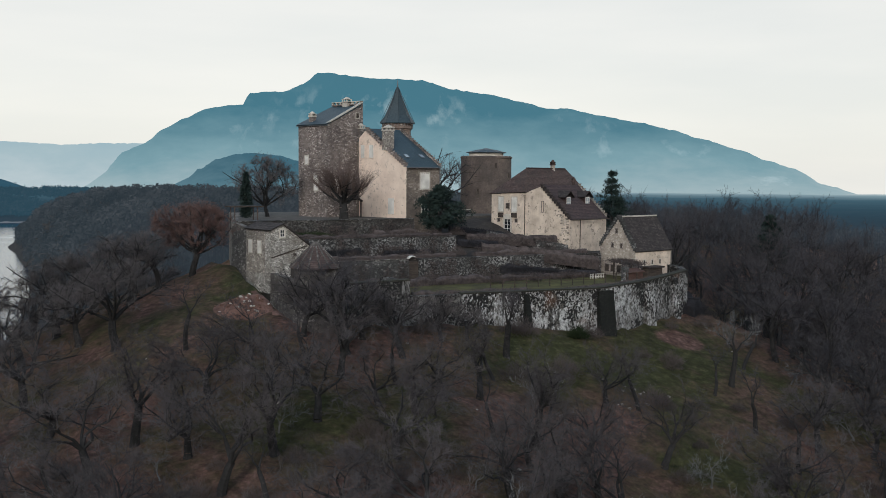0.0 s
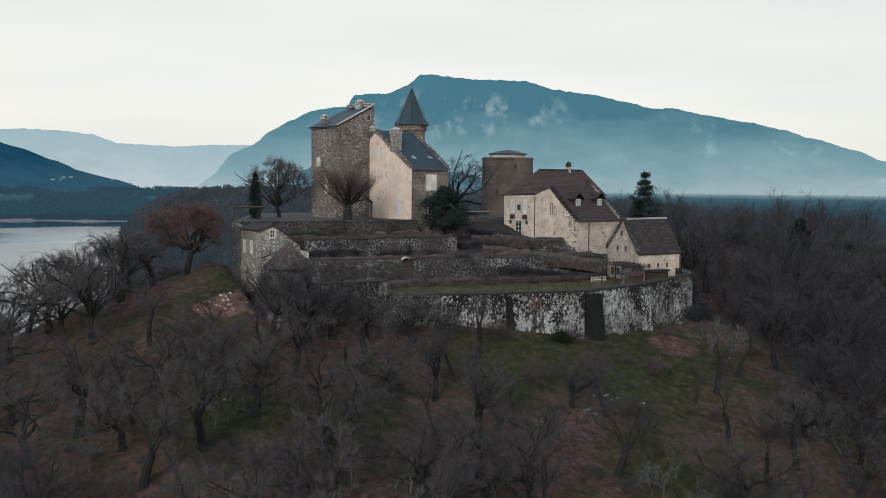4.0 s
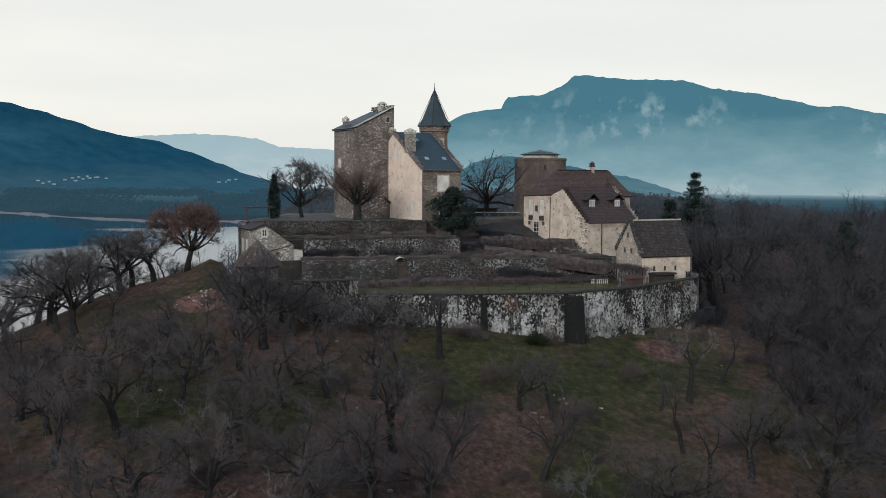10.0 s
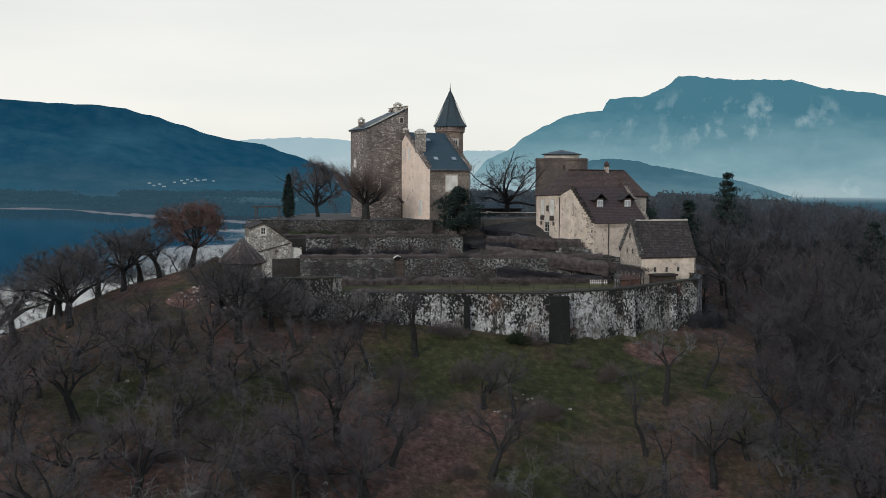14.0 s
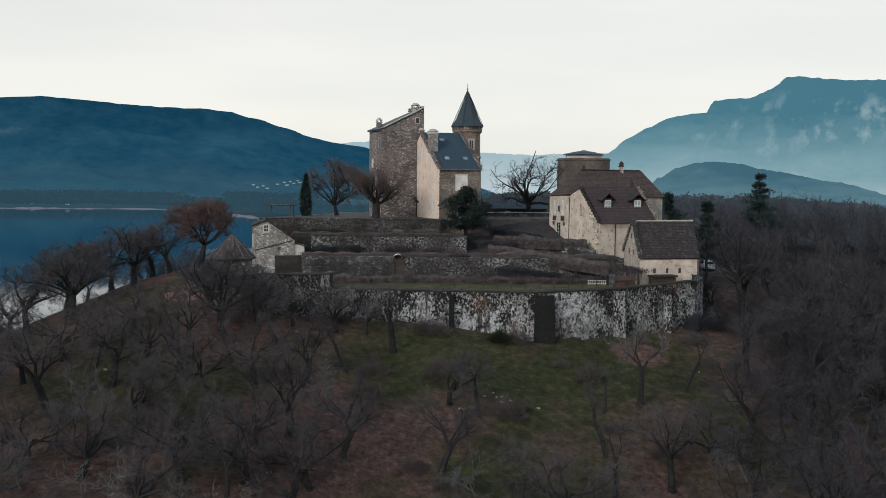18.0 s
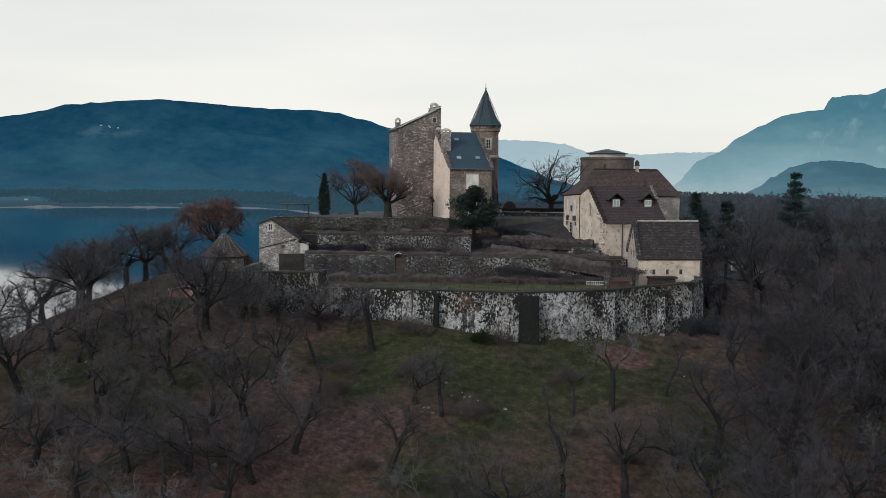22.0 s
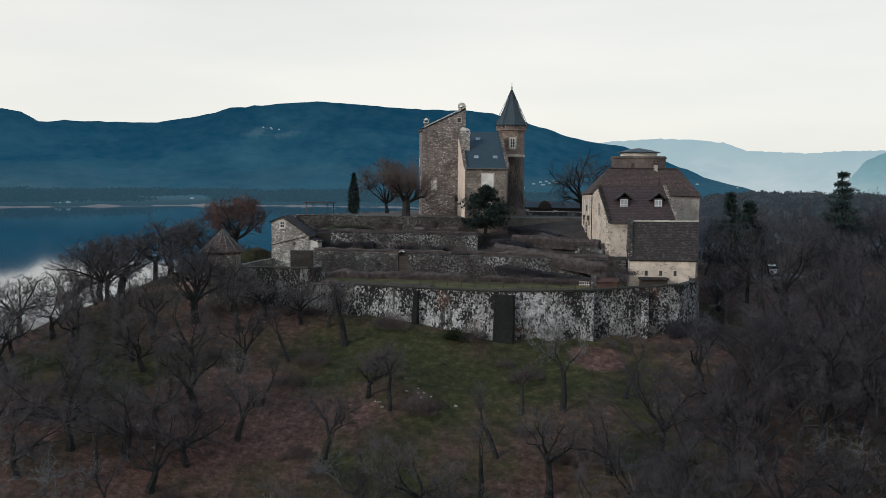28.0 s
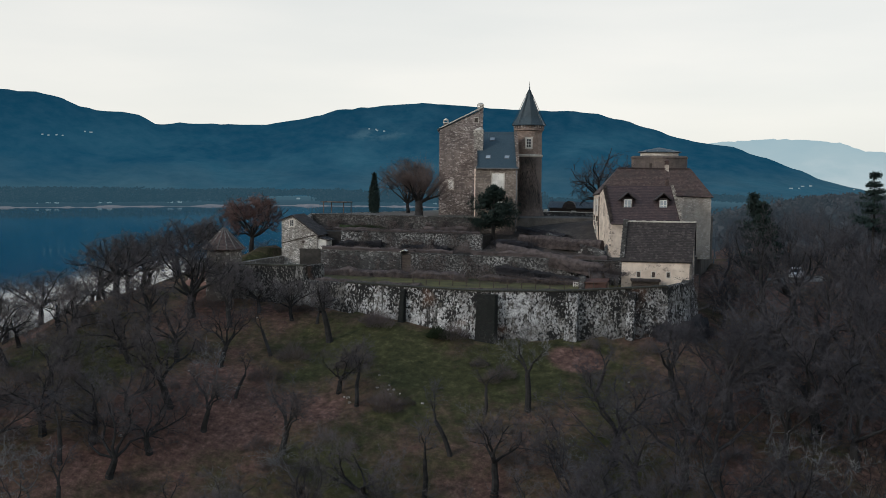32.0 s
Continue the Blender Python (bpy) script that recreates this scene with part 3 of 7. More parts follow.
# ---- terraces and ramparts ----
def rampart_material(name, white, rusty=0.62):
    m, nt, b = mat(name, 0.95)
    p = coords(nt)
    base = ramp(nt, noise_fac(nt, p, 2.2, 6, 0.7), [(0.35, (0.055, 0.052, 0.048)), (0.65, (0.12, 0.112, 0.102))])
    # white lime wash survives in ragged blots, pierced by dark holes and run-off
    lime = ramp(nt, noise_fac(nt, coords(nt, (1, 1, 0.75)), 1.5, 9, 0.80), [(0.445, (0, 0, 0)), (0.51, (1, 1, 1))])
    zone = ramp(nt, noise_fac(nt, coords(nt, (1, 1, 1.6)), 0.13, 3, 0.5), [(0.34, (0.35 * white,) * 3), (0.54, (white,) * 3)])
    amt = mixc(nt, 1.0, lime, zone, "MULTIPLY")
    wash = ramp(nt, noise_fac(nt, p, 3.0, 7, 0.75), [(0.34, (0.15, 0.152, 0.155)), (0.60, (0.60, 0.605, 0.605))])
    col = mixc(nt, amt, base, wash)
    cluster = node(nt, "Math")
    cluster.operation = "MULTIPLY_ADD"
    cluster.inputs[1].default_value = 0.55
    nt.links.new(noise_fac(nt, coords(nt, (1, 1, 0.8)), 0.45, 3, 0.6), cluster.inputs[0])
    nt.links.new(noise_fac(nt, coords(nt, (1, 1, 0.7)), 4.2, 6, 0.68), cluster.inputs[2])
    # run-off from the coping has blackened the upper courses most
    sz = nt.nodes.new("ShaderNodeSeparateXYZ")
    nt.links.new(p, sz.inputs[0])
    wet = node(nt, "Math")
    wet.operation = "MULTIPLY_ADD"
    wet.inputs[1].default_value, wet.inputs[2].default_value = 0.012, 0.13
    nt.links.new(sz.outputs["Z"], wet.inputs[0])
    tot = node(nt, "Math")
    tot.operation = "ADD"
    nt.links.new(cluster.outputs[0], tot.inputs[0])
    nt.links.new(wet.outputs[0], tot.inputs[1])
    holes = ramp(nt, tot.outputs[0], [(0.785, (0, 0, 0)), (0.82, (1, 1, 1))])
    col = mixc(nt, holes, col, (0.016, 0.016, 0.016))
    runs = ramp(nt, noise_fac(nt, coords(nt, (1.6, 1.6, 0.13)), 1.0, 7, 0.7), [(0.58, (0, 0, 0)), (0.66, (0.9, 0.9, 0.9))])
    col = mixc(nt, runs, col, (0.024, 0.024, 0.022))
    rust = ramp(nt, noise_fac(nt, p, 0.16, 4, 0.6), [(rusty, (0, 0, 0)), (rusty + 0.10, (0.7, 0.7, 0.7))])
    col = mixc(nt, rust, col, mixc(nt, 0.5, col, (0.20, 0.10, 0.06)))
    nt.links.new(col, b.inputs["Base Color"])
    bump(nt, b, noise_fac(nt, p, 2.5, 6, 0.7), 0.8, 0.12)
    return m


RAMPART = rampart_material("lime_streaked_rampart", 1.0)
RAMPART_DULL = rampart_material("grey_weathered_rampart", 0.34)
TERRACE_WALL = masonry("dark_mottled_terrace_masonry", [(0.044, 0.044, 0.045), (0.090, 0.089, 0.089), (0.063, 0.062, 0.062), (0.17, 0.168, 0.165)], (0.040, 0.040, 0.040), 0.36, (0.012, 0.012, 0.012), 0.45, 1.7, 0.85)
COURT_WALL = masonry("brown_black_court_wall", [(0.036, 0.033, 0.031), (0.074, 0.067, 0.062), (0.052, 0.047, 0.044), (0.14, 0.128, 0.118)], (0.030, 0.028, 0.026), 0.36, (0.018, 0.018, 0.017), 0.48, 1.9, 0.2)
RAMPART_BROWN = rampart_material("brown_stained_rampart", 0.62, 0.50)
MOSS_CAP = grained("moss_dark_coping", (0.026, 0.026, 0.020), (0.060, 0.058, 0.046), 3.0, 0.95)
LAWN = grained("winter_lawn", (0.028, 0.026, 0.013), (0.125, 0.112, 0.036), 0.35, 0.95)
SOIL = grained("dark_terrace_soil", (0.027, 0.025, 0.023), (0.056, 0.051, 0.046), 1.8, 0.95)
GRAVEL = grained("court_gravel", (0.085, 0.078, 0.07), (0.14, 0.128, 0.115), 4, 0.95)
BRUSH = varied("dry_hedge_twigs", (0.040, 0.033, 0.032), (0.095, 0.078, 0.074))
IVY = varied("ivy_leaves", (0.012, 0.020, 0.010), (0.028, 0.040, 0.018))
REDBRICK = grained("brick_red_wall", (0.085, 0.048, 0.040), (0.14, 0.08, 0.065), 5, 0.9)


def wall_run(name, label, pts, thick, material, cap=0.0, mat_cap=None, kind="structure"):
    """A wall along plan points (x, y, foot, top), battered a little at the foot, its top worn uneven."""
    n = len(pts)
    fine = []
    for (x, y, a, b), (x2, y2, a2, b2) in zip(pts, pts[1:]):
        k = max(1, int(math.hypot(x2 - x, y2 - y) / 1.2))
        for i in range(k):
            t = i / k
            fine.append((x + (x2 - x) * t, y + (y2 - y) * t, a + (a2 - a) * t, b + (b2 - b) * t))
    fine.append(pts[-1])
    verts, faces = [], []
    for i, (x, y, a, b) in enumerate(fine):
        q, r = fine[max(i - 1, 0)], fine[min(i + 1, len(fine) - 1)]
        dx, dy = r[0] - q[0], r[1] - q[1]
        L = math.hypot(dx, dy) or 1
        nx, ny = -dy / L, dx / L
        w = 0.05 * noise.noise((x * 0.9, y * 0.9, 1))
        b2 = b + 0.07 * noise.noise((x * 0.8, y * 0.8, 5))
        bat = 0.05 * (b - a)
        verts += [(x - nx * bat, y - ny * bat, a - 2.4), (x + nx * w, y + ny * w, (a + b) / 2), (x, y, b2), (x + nx * thick, y + ny * thick, b2), (x + nx * thick, y + ny * thick, a - 2.4)]
    for i in range(len(fine) - 1):
        for k in range(4):
            faces.append((i * 5 + k, i * 5 + 5 + k, i * 5 + 6 + k, i * 5 + 1 + k))
    e = (len(fine) - 1) * 5
    faces += [(0, 1, 2, 3, 4), (e + 4, e + 3, e + 2, e + 1, e)]
    ob = mesh_part(name, verts, faces, material)
    tagged(ob, label, "wall", kind=kind)
    if cap:
        bm = bmesh.new()
        for (x, y, a, b), (x2, y2, a2, b2) in zip(fine, fine[1:]):
            d = Vector((x2 - x, y2 - y, b2 - b))
            m = Matrix.Translation((x, y, b + 0.02)) @ d.to_track_quat("X", "Z").to_matrix().to_4x4()
            add_box(bm, (0.01, -0.1, 0.0), (d.length - 0.01, thick + 0.1, cap), m)
        part("coping", bm, mat_cap or LIME, ob)
    return ob


def deck(name, label, poly, z, material, foot):
    bm = bmesh.new()
    add_prism(bm, poly, foot, z)
    bmesh.ops.recalc_face_normals(bm, faces=bm.faces)
    return tagged(part(name, bm, material), label, "terrace", kind="structure")


deck("ground_terrace_low", "mossy grass terrace behind the rampart", [(-22.2, -36.6), (-11, -36.5), (2.5, -38.3), (12.6, -39.4), (21.8, -36.6), (32.4, -32.6), (33, -22), (-22.4, -21.5)], -7.65, LAWN, -12)
deck("ground_terrace_mid", "dark soil terrace with dry shrubs", [(-22.6, -22.1), (26, -22.1), (26, -16), (-22.6, -16)], -4.5, SOIL, -9)
deck("ground_terrace_upper", "dark soil terrace under the court wall", [(-22.8, -16.8), (5.8, -16.8), (5.8, -11.2), (-22.8, -11.2)], -2.25, SOIL, -6)
deck("ground_court", "gravel castle court on the hilltop", [(-23.4, -11.2), (2.3, -11.2), (3.2, -8.6), (18, -2), (33, -2), (34, 22), (-14, 22), (-17.5, 9)], -0.06, GRAVEL, -9)
deck("ground_farm_yard", "earth yard round the farmhouse", [(17.5, -20.5), (34, -20.5), (34, -1), (17.5, -1)], -4.9, SOIL, -10)
# grassy bank between the logis and the farmhouse
bm = bmesh.new()
nx, ny = 22, 16
grid = [[None] * (ny + 1) for _ in range(nx + 1)]
for i in range(nx + 1):
    for j in range(ny + 1):
        x = 2.3 + 22.5 * i / nx
        y = -22.0 + (25.0) * j / ny
        z = -4.45 + 4.2 * sm(y + 0.16 * (x - 2), -20, 3) - 0.9 * sm(x, 8, 24) * sm(-y, 4, 10)
        if y < -17.5:
            z = min(z, -4.4 + 0.25 * noise.noise((x, y, 0)))
        grid[i][j] = bm.verts.new((x, y, z + 0.12 * noise.noise((x * 0.7, y * 0.7, 4))))
for i in range(nx):
    for j in range(ny):
        bm.faces.new((grid[i][j], grid[i + 1][j], grid[i + 1][j + 1], grid[i][j + 1]))
BANK = grained("brown_winter_bank", (0.034, 0.029, 0.026), (0.078, 0.066, 0.058), 2.2, 0.95)
tagged(part("ground_bank", bm, BANK, smooth=True), "brown grass bank below the inner court", "ground", kind="structure")

wall_run("wall_rampart_west", "grey weathered stretch of the rampart", [(-11.6, -37.3, -10.2, -7.3), (-5.5, -38.0, -10.6, -7.35)], 0.9, RAMPART_DULL)
wall_run("wall_rampart", "tall rampart of black-streaked white lime masonry", [(-5.5, -38.0, -10.6, -7.35), (2.6, -39.0, -11.0, -7.4), (12.6, -40.2, -12.6, -7.35), (21.8, -37.3, -12.8, -7.25)], 0.9, RAMPART, 0.16, MOSS_CAP)
wall_run("wall_rampart_brown", "darker brown-stained stretch of the rampart", [(21.8, -37.3, -12.8, -7.25), (27, -35.5, -12.6, -6.95), (32.9, -33.3, -12.4, -6.6)], 0.9, RAMPART_BROWN, 0.16, MOSS_CAP)
wall_run("wall_bastion", "higher lime-streaked bastion wall of the rampart", [(-22.0, -37.5, -9.7, -5.75), (-11.65, -37.3, -10.5, -5.6)], 1.0, RAMPART_DULL, 0.16, MOSS_CAP)
wall_run("wall_bastion_return", "short return of the bastion wall", [(-11.6, -36.3, -10.5, -5.6), (-11.5, -31.5, -8.5, -5.7)], 0.8, RAMPART_DULL)
wall_run("wall_rampart_east", "end of the rampart turning to the barn", [(32.9, -33.3, -12.4, -6.6), (34.8, -30.2, -12.4, -6.3), (35.4, -22, -12, -6.0)], 0.9, RAMPART_BROWN)
wall_run("wall_west", "pale stone boundary wall above the meadow", [(-14, 14, -10, 0.0), (-17.5, 8, -10, 0.0), (-23.8, -11.3, -7.5, 0.0), (-23.0, -15.6, -7.5, -0.6)], 0.7, TURRET_STONE)
wall_run("wall_west_garden", "low grey wall from the hut to the corner turret", [(-22.7, -22.8, -8.0, -5.6), (-22.9, -35.4, -10.0, -5.7)], 0.7, TURRET_STONE)
wall_run("wall_terrace_court", "rubble retaining wall under the court", [(-23.5, -11.7, -2.4, 0.0), (-6, -11.5, -2.35, 0.0), (2.3, -11.3, -2.35, 0.0)], 0.6, COURT_WALL, 0.10, TERRACE_STONE)
wall_run("wall_terrace_mid", "dark rubble wall of the middle terrace", [(-15.6, -17.5, -4.6, -2.15), (5.7, -17.3, -4.6, -2.15)], 0.6, TERRACE_WALL, 0.08, TERRACE_STONE)
wall_run("wall_terrace_low", "long dark rubble wall of the lower terrace", [(-16.4, -22.5, -7.7, -4.6), (-4.2, -22.6, -7.7, -4.6)], 0.6, TERRACE_STONE, 0.08, TURRET_STONE)
wall_run("wall_terrace_low_east", "long dark rubble wall with pale patches", [(-2.8, -22.6, -7.7, -4.6), (26.2, -22.9, -7.7, -4.7)], 0.6, TERRACE_WALL, 0.06, TERRACE_STONE)
wall_run("wall_inner_court", "low stone wall of the inner court", [(8.6, 5.5, -1.2, 0.55), (22, 6.2, -1.2, 0.5)], 0.5, TERRACE_STONE, 0.08)
wall_run("wall_farm_garden", "garden wall below the farmhouse", [(13.6, -12.2, -3.8, -1.8), (23.0, -19.4, -5.6, -3.7)], 0.5, TERRACE_STONE)


def buttress(x, y, w, z0, z1, label, material):
    bm = bmesh.new()
    a = [(x - w / 2, y - 1.5), (x + w / 2, y - 1.5), (x + w / 2, y + 0.6), (x - w / 2, y + 0.6)]
    b = [(x - w / 2 + 0.08, y - 0.55), (x + w / 2 - 0.08, y - 0.55), (x + w / 2 - 0.08, y + 0.6), (x - w / 2 + 0.08, y + 0.6)]
    lo = [bm.verts.new((*p, z0)) for p in a]
    hi = [bm.verts.new((*p, z1)) for p in b]
    bm.faces.new(list(reversed(lo)))
    bm.faces.new(hi)
    for i in range(4):
        bm.faces.new((lo[i], lo[(i + 1) % 4], hi[(i + 1) % 4], hi[i]))
    bmesh.ops.bevel(bm, geom=[e for e in bm.edges if abs(e.verts[0].co.z - e.verts[1].co.z) > 1], offset=0.06, segments=2, affect="EDGES")
    return tagged(part("buttress", bm, material), label, "buttress", kind="structure")


MOSSY_BLACK = masonry("moss_black_masonry", [(0.010, 0.012, 0.011), (0.018, 0.020, 0.017), (0.014, 0.015, 0.013)], (0.008, 0.008, 0.008), 0.4, (0.006, 0.008, 0.006))
buttress(13.3, -39.9, 2.4, -14.4, -7.6, "moss-blackened buttress against the rampart", MOSSY_BLACK)
buttress(2.6, -38.9, 0.7, -12.6, -7.6, "narrow dark pilaster on the rampart", MOSSY_BLACK)
buttress(22.6, -36.9, 1.5, -13.8, -7.4, "stone buttress with pale edges on the rampart", RAMPART)
buttress(29.0, -34.7, 1.0, -13.8, -7.2, "streaked stone buttress on the rampart", RAMPART)

# ---- windows and doors ----
def window(parent, m, w, h, closed=False, shutters=0.0, bars=(1, 2), arch=False, surround=0.14, name="window", surround_mat=None, plain=False):
    """A window in a wall frame m with its sill at the origin: stone surround, sunk pane, glazing bars or closed shutters."""
    bm = bmesh.new()
    s = surround
    add_box(bm, (-w / 2 - s, -0.05, -s), (-w / 2, 0.12, h + s))
    add_box(bm, (w / 2, -0.05, -s), (w / 2 + s, 0.12, h + s))
    add_box(bm, (-w / 2, -0.05, h), (w / 2, 0.12, h + s))
    add_box(bm, (-w / 2, -0.10, -s), (w / 2, 0.12, 0.0))
    bmesh.ops.transform(bm, matrix=m, verts=bm.verts)
    win = part(name, bm, surround_mat or LIME, parent)
    if closed:
        for side in (-1, 1):
            bm = bmesh.new()
            x0, x1 = (-w / 2 + 0.01, -0.012) if side < 0 else (0.012, w / 2 - 0.01)
            add_box(bm, (x0, -0.035, 0.02), (x1, 0.02, h - 0.02))
            for k in () if plain else (0.18, 0.5, 0.82):
                add_box(bm, (x0 + 0.03, -0.06, h * k - 0.05), (x1 - 0.03, -0.036, h * k + 0.05))
            bmesh.ops.transform(bm, matrix=m, verts=bm.verts)
            part("shutter", bm, WHITE_PAINT, win)
    else:
        bm = bmesh.new()
        add_box(bm, (-w / 2, -0.010, 0.0), (w / 2, 0.05, h))
        bmesh.ops.transform(bm, matrix=m, verts=bm.verts)
        part("pane", bm, GLASS, win)
        bm = bmesh.new()
        nb, nr = bars
        add_box(bm, (-w / 2, -0.02, 0.0), (-w / 2 + 0.07, 0.028, h))
        add_box(bm, (w / 2 - 0.07, -0.02, 0.0), (w / 2, 0.028, h))
        add_box(bm, (-w / 2 + 0.07, -0.02, 0.0), (w / 2 - 0.07, 0.028, 0.08))
        add_box(bm, (-w / 2 + 0.07, -0.02, h - 0.08), (w / 2 - 0.07, 0.028, h))
        for i in range(nb):
            x = -w / 2 + w * (i + 1) / (nb + 1)
            add_box(bm, (x - 0.035, -0.02, 0.08), (x + 0.035, 0.028, h - 0.08))
        for i in range(nr):
            z = h * (i + 1) / (nr + 1)
            add_box(bm, (-w / 2 + 0.07, -0.018, z - 0.025), (w / 2 - 0.07, 0.026, z + 0.025))
        bmesh.ops.transform(bm, matrix=m, verts=bm.verts)
        part("window_frame", bm, WHITE_PAINT, win)
        if shutters:
            for side in (-1, 1):
                bm = bmesh.new()
                x0 = side * (w / 2 + s * 0.4)
                x1 = x0 + side * shutters
                add_box(bm, (min(x0, x1), -0.11, 0.0), (max(x0, x1), -0.055, h))
                bmesh.ops.transform(bm, matrix=m, verts=bm.verts)
                part("shutter", bm, WHITE_PAINT, win)
    return win


def on_wall(a, b, along, z, proud=0.0):
    return wall_frame(a, b) @ Matrix.Translation((along, -proud, z))


def hole(parent, m, w, h, name="loophole", rim=None):
    """A small opening with a stone frame, its dark inside painted as a flat panel."""
    bm = bmesh.new()
    for lo, hi in (((-w / 2 - .1, -.05, -.1), (-w / 2, .1, h + .1)), ((w / 2, -.05, -.1), (w / 2 + .1, .1, h + .1)), ((-w / 2, -.05, h), (w / 2, .1, h + .1)), ((-w / 2, -.05, -.1), (w / 2, .1, 0))):
        add_box(bm, lo, hi)
    bmesh.ops.transform(bm, matrix=m, verts=bm.verts)
    o = part(name, bm, rim or KEEP_STONE, parent)
    # flat dark board stands in for the shade inside the opening
    bm = bmesh.new()
    add_box(bm, (-w / 2, -0.012, 0), (w / 2, 0.03, h), m)
    part("dark_panel", bm, DARK_WOOD, o)
    return o


def corbie(parent, a, b, n, w, material, h=0.34):
    """Stone steps up a gable edge from a to b, each a slab of its own."""
    a, b = Vector(a), Vector(b)
    d = Vector((b.x - a.x, b.y - a.y, 0)).normalized()
    side = Vector((-d.y, d.x, 0))
    run = Vector((b.x - a.x, b.y - a.y, 0)).length / n
    for i in range(n):
        p = a + (b - a) * ((i + 0.5) / n)
        bm = bmesh.new()
        add_box(bm, (-run / 2 + 0.01, -w / 2, -0.35), (run / 2 - 0.01, w / 2, h * 0.7), None)
        add_box(bm, (-run / 2 - 0.04, -w / 2 - 0.05, h * 0.7), (run / 2 + 0.03, w / 2 + 0.05, h), None)
        m = Matrix.Identity(4)
        m.col[0][:3], m.col[1][:3] = d, side
        m.translation = p
        bmesh.ops.transform(bm, matrix=m, verts=bm.verts)
        part("gable_step", bm, material, parent)


def chimney(parent, x, y, z0, z1, w, d, material, turn=0.0, cap_mat=None):
    cap_mat = cap_mat or LIME
    m = pose(x, y, 0, 0, 0, turn)
    bm = bmesh.new()
    add_box(bm, (-w / 2, -d / 2, z0), (w / 2, d / 2, z1))
    bmesh.ops.transform(bm, matrix=m, verts=bm.verts)
    ch = part("chimney", bm, material, parent)
    bm = bmesh.new()
    add_box(bm, (-w / 2 - .09, -d / 2 - .09, z1 + 0.002), (w / 2 + .09, d / 2 + .09, z1 + .14))
    for k in range(3):
        for side in (-1, 1):
            x0 = -w / 2 + (w - 0.14) * k / 2
            add_box(bm, (x0, side * d / 2 - 0.07, z1 + .14), (x0 + .14, side * d / 2 + 0.07, z1 + .42))
    add_box(bm, (-w / 2 - .06, -d / 2 - .09, z1 + .42), (w / 2 + .06, d / 2 + .09, z1 + .52))
    bmesh.ops.transform(bm, matrix=m, verts=bm.verts)
    part("chimney_cap", bm, cap_mat, ch, "stone chimney cap on small piers")
    bm = bmesh.new()
    add_lathe(bm, (x, y), ((w * 0.5, z1 + .525), (w * 0.42, z1 + .68), (w * 0.2, z1 + .8), (0, z1 + .84)), 10)
    part("chimney_hood", bm, cap_mat, ch)
    return ch


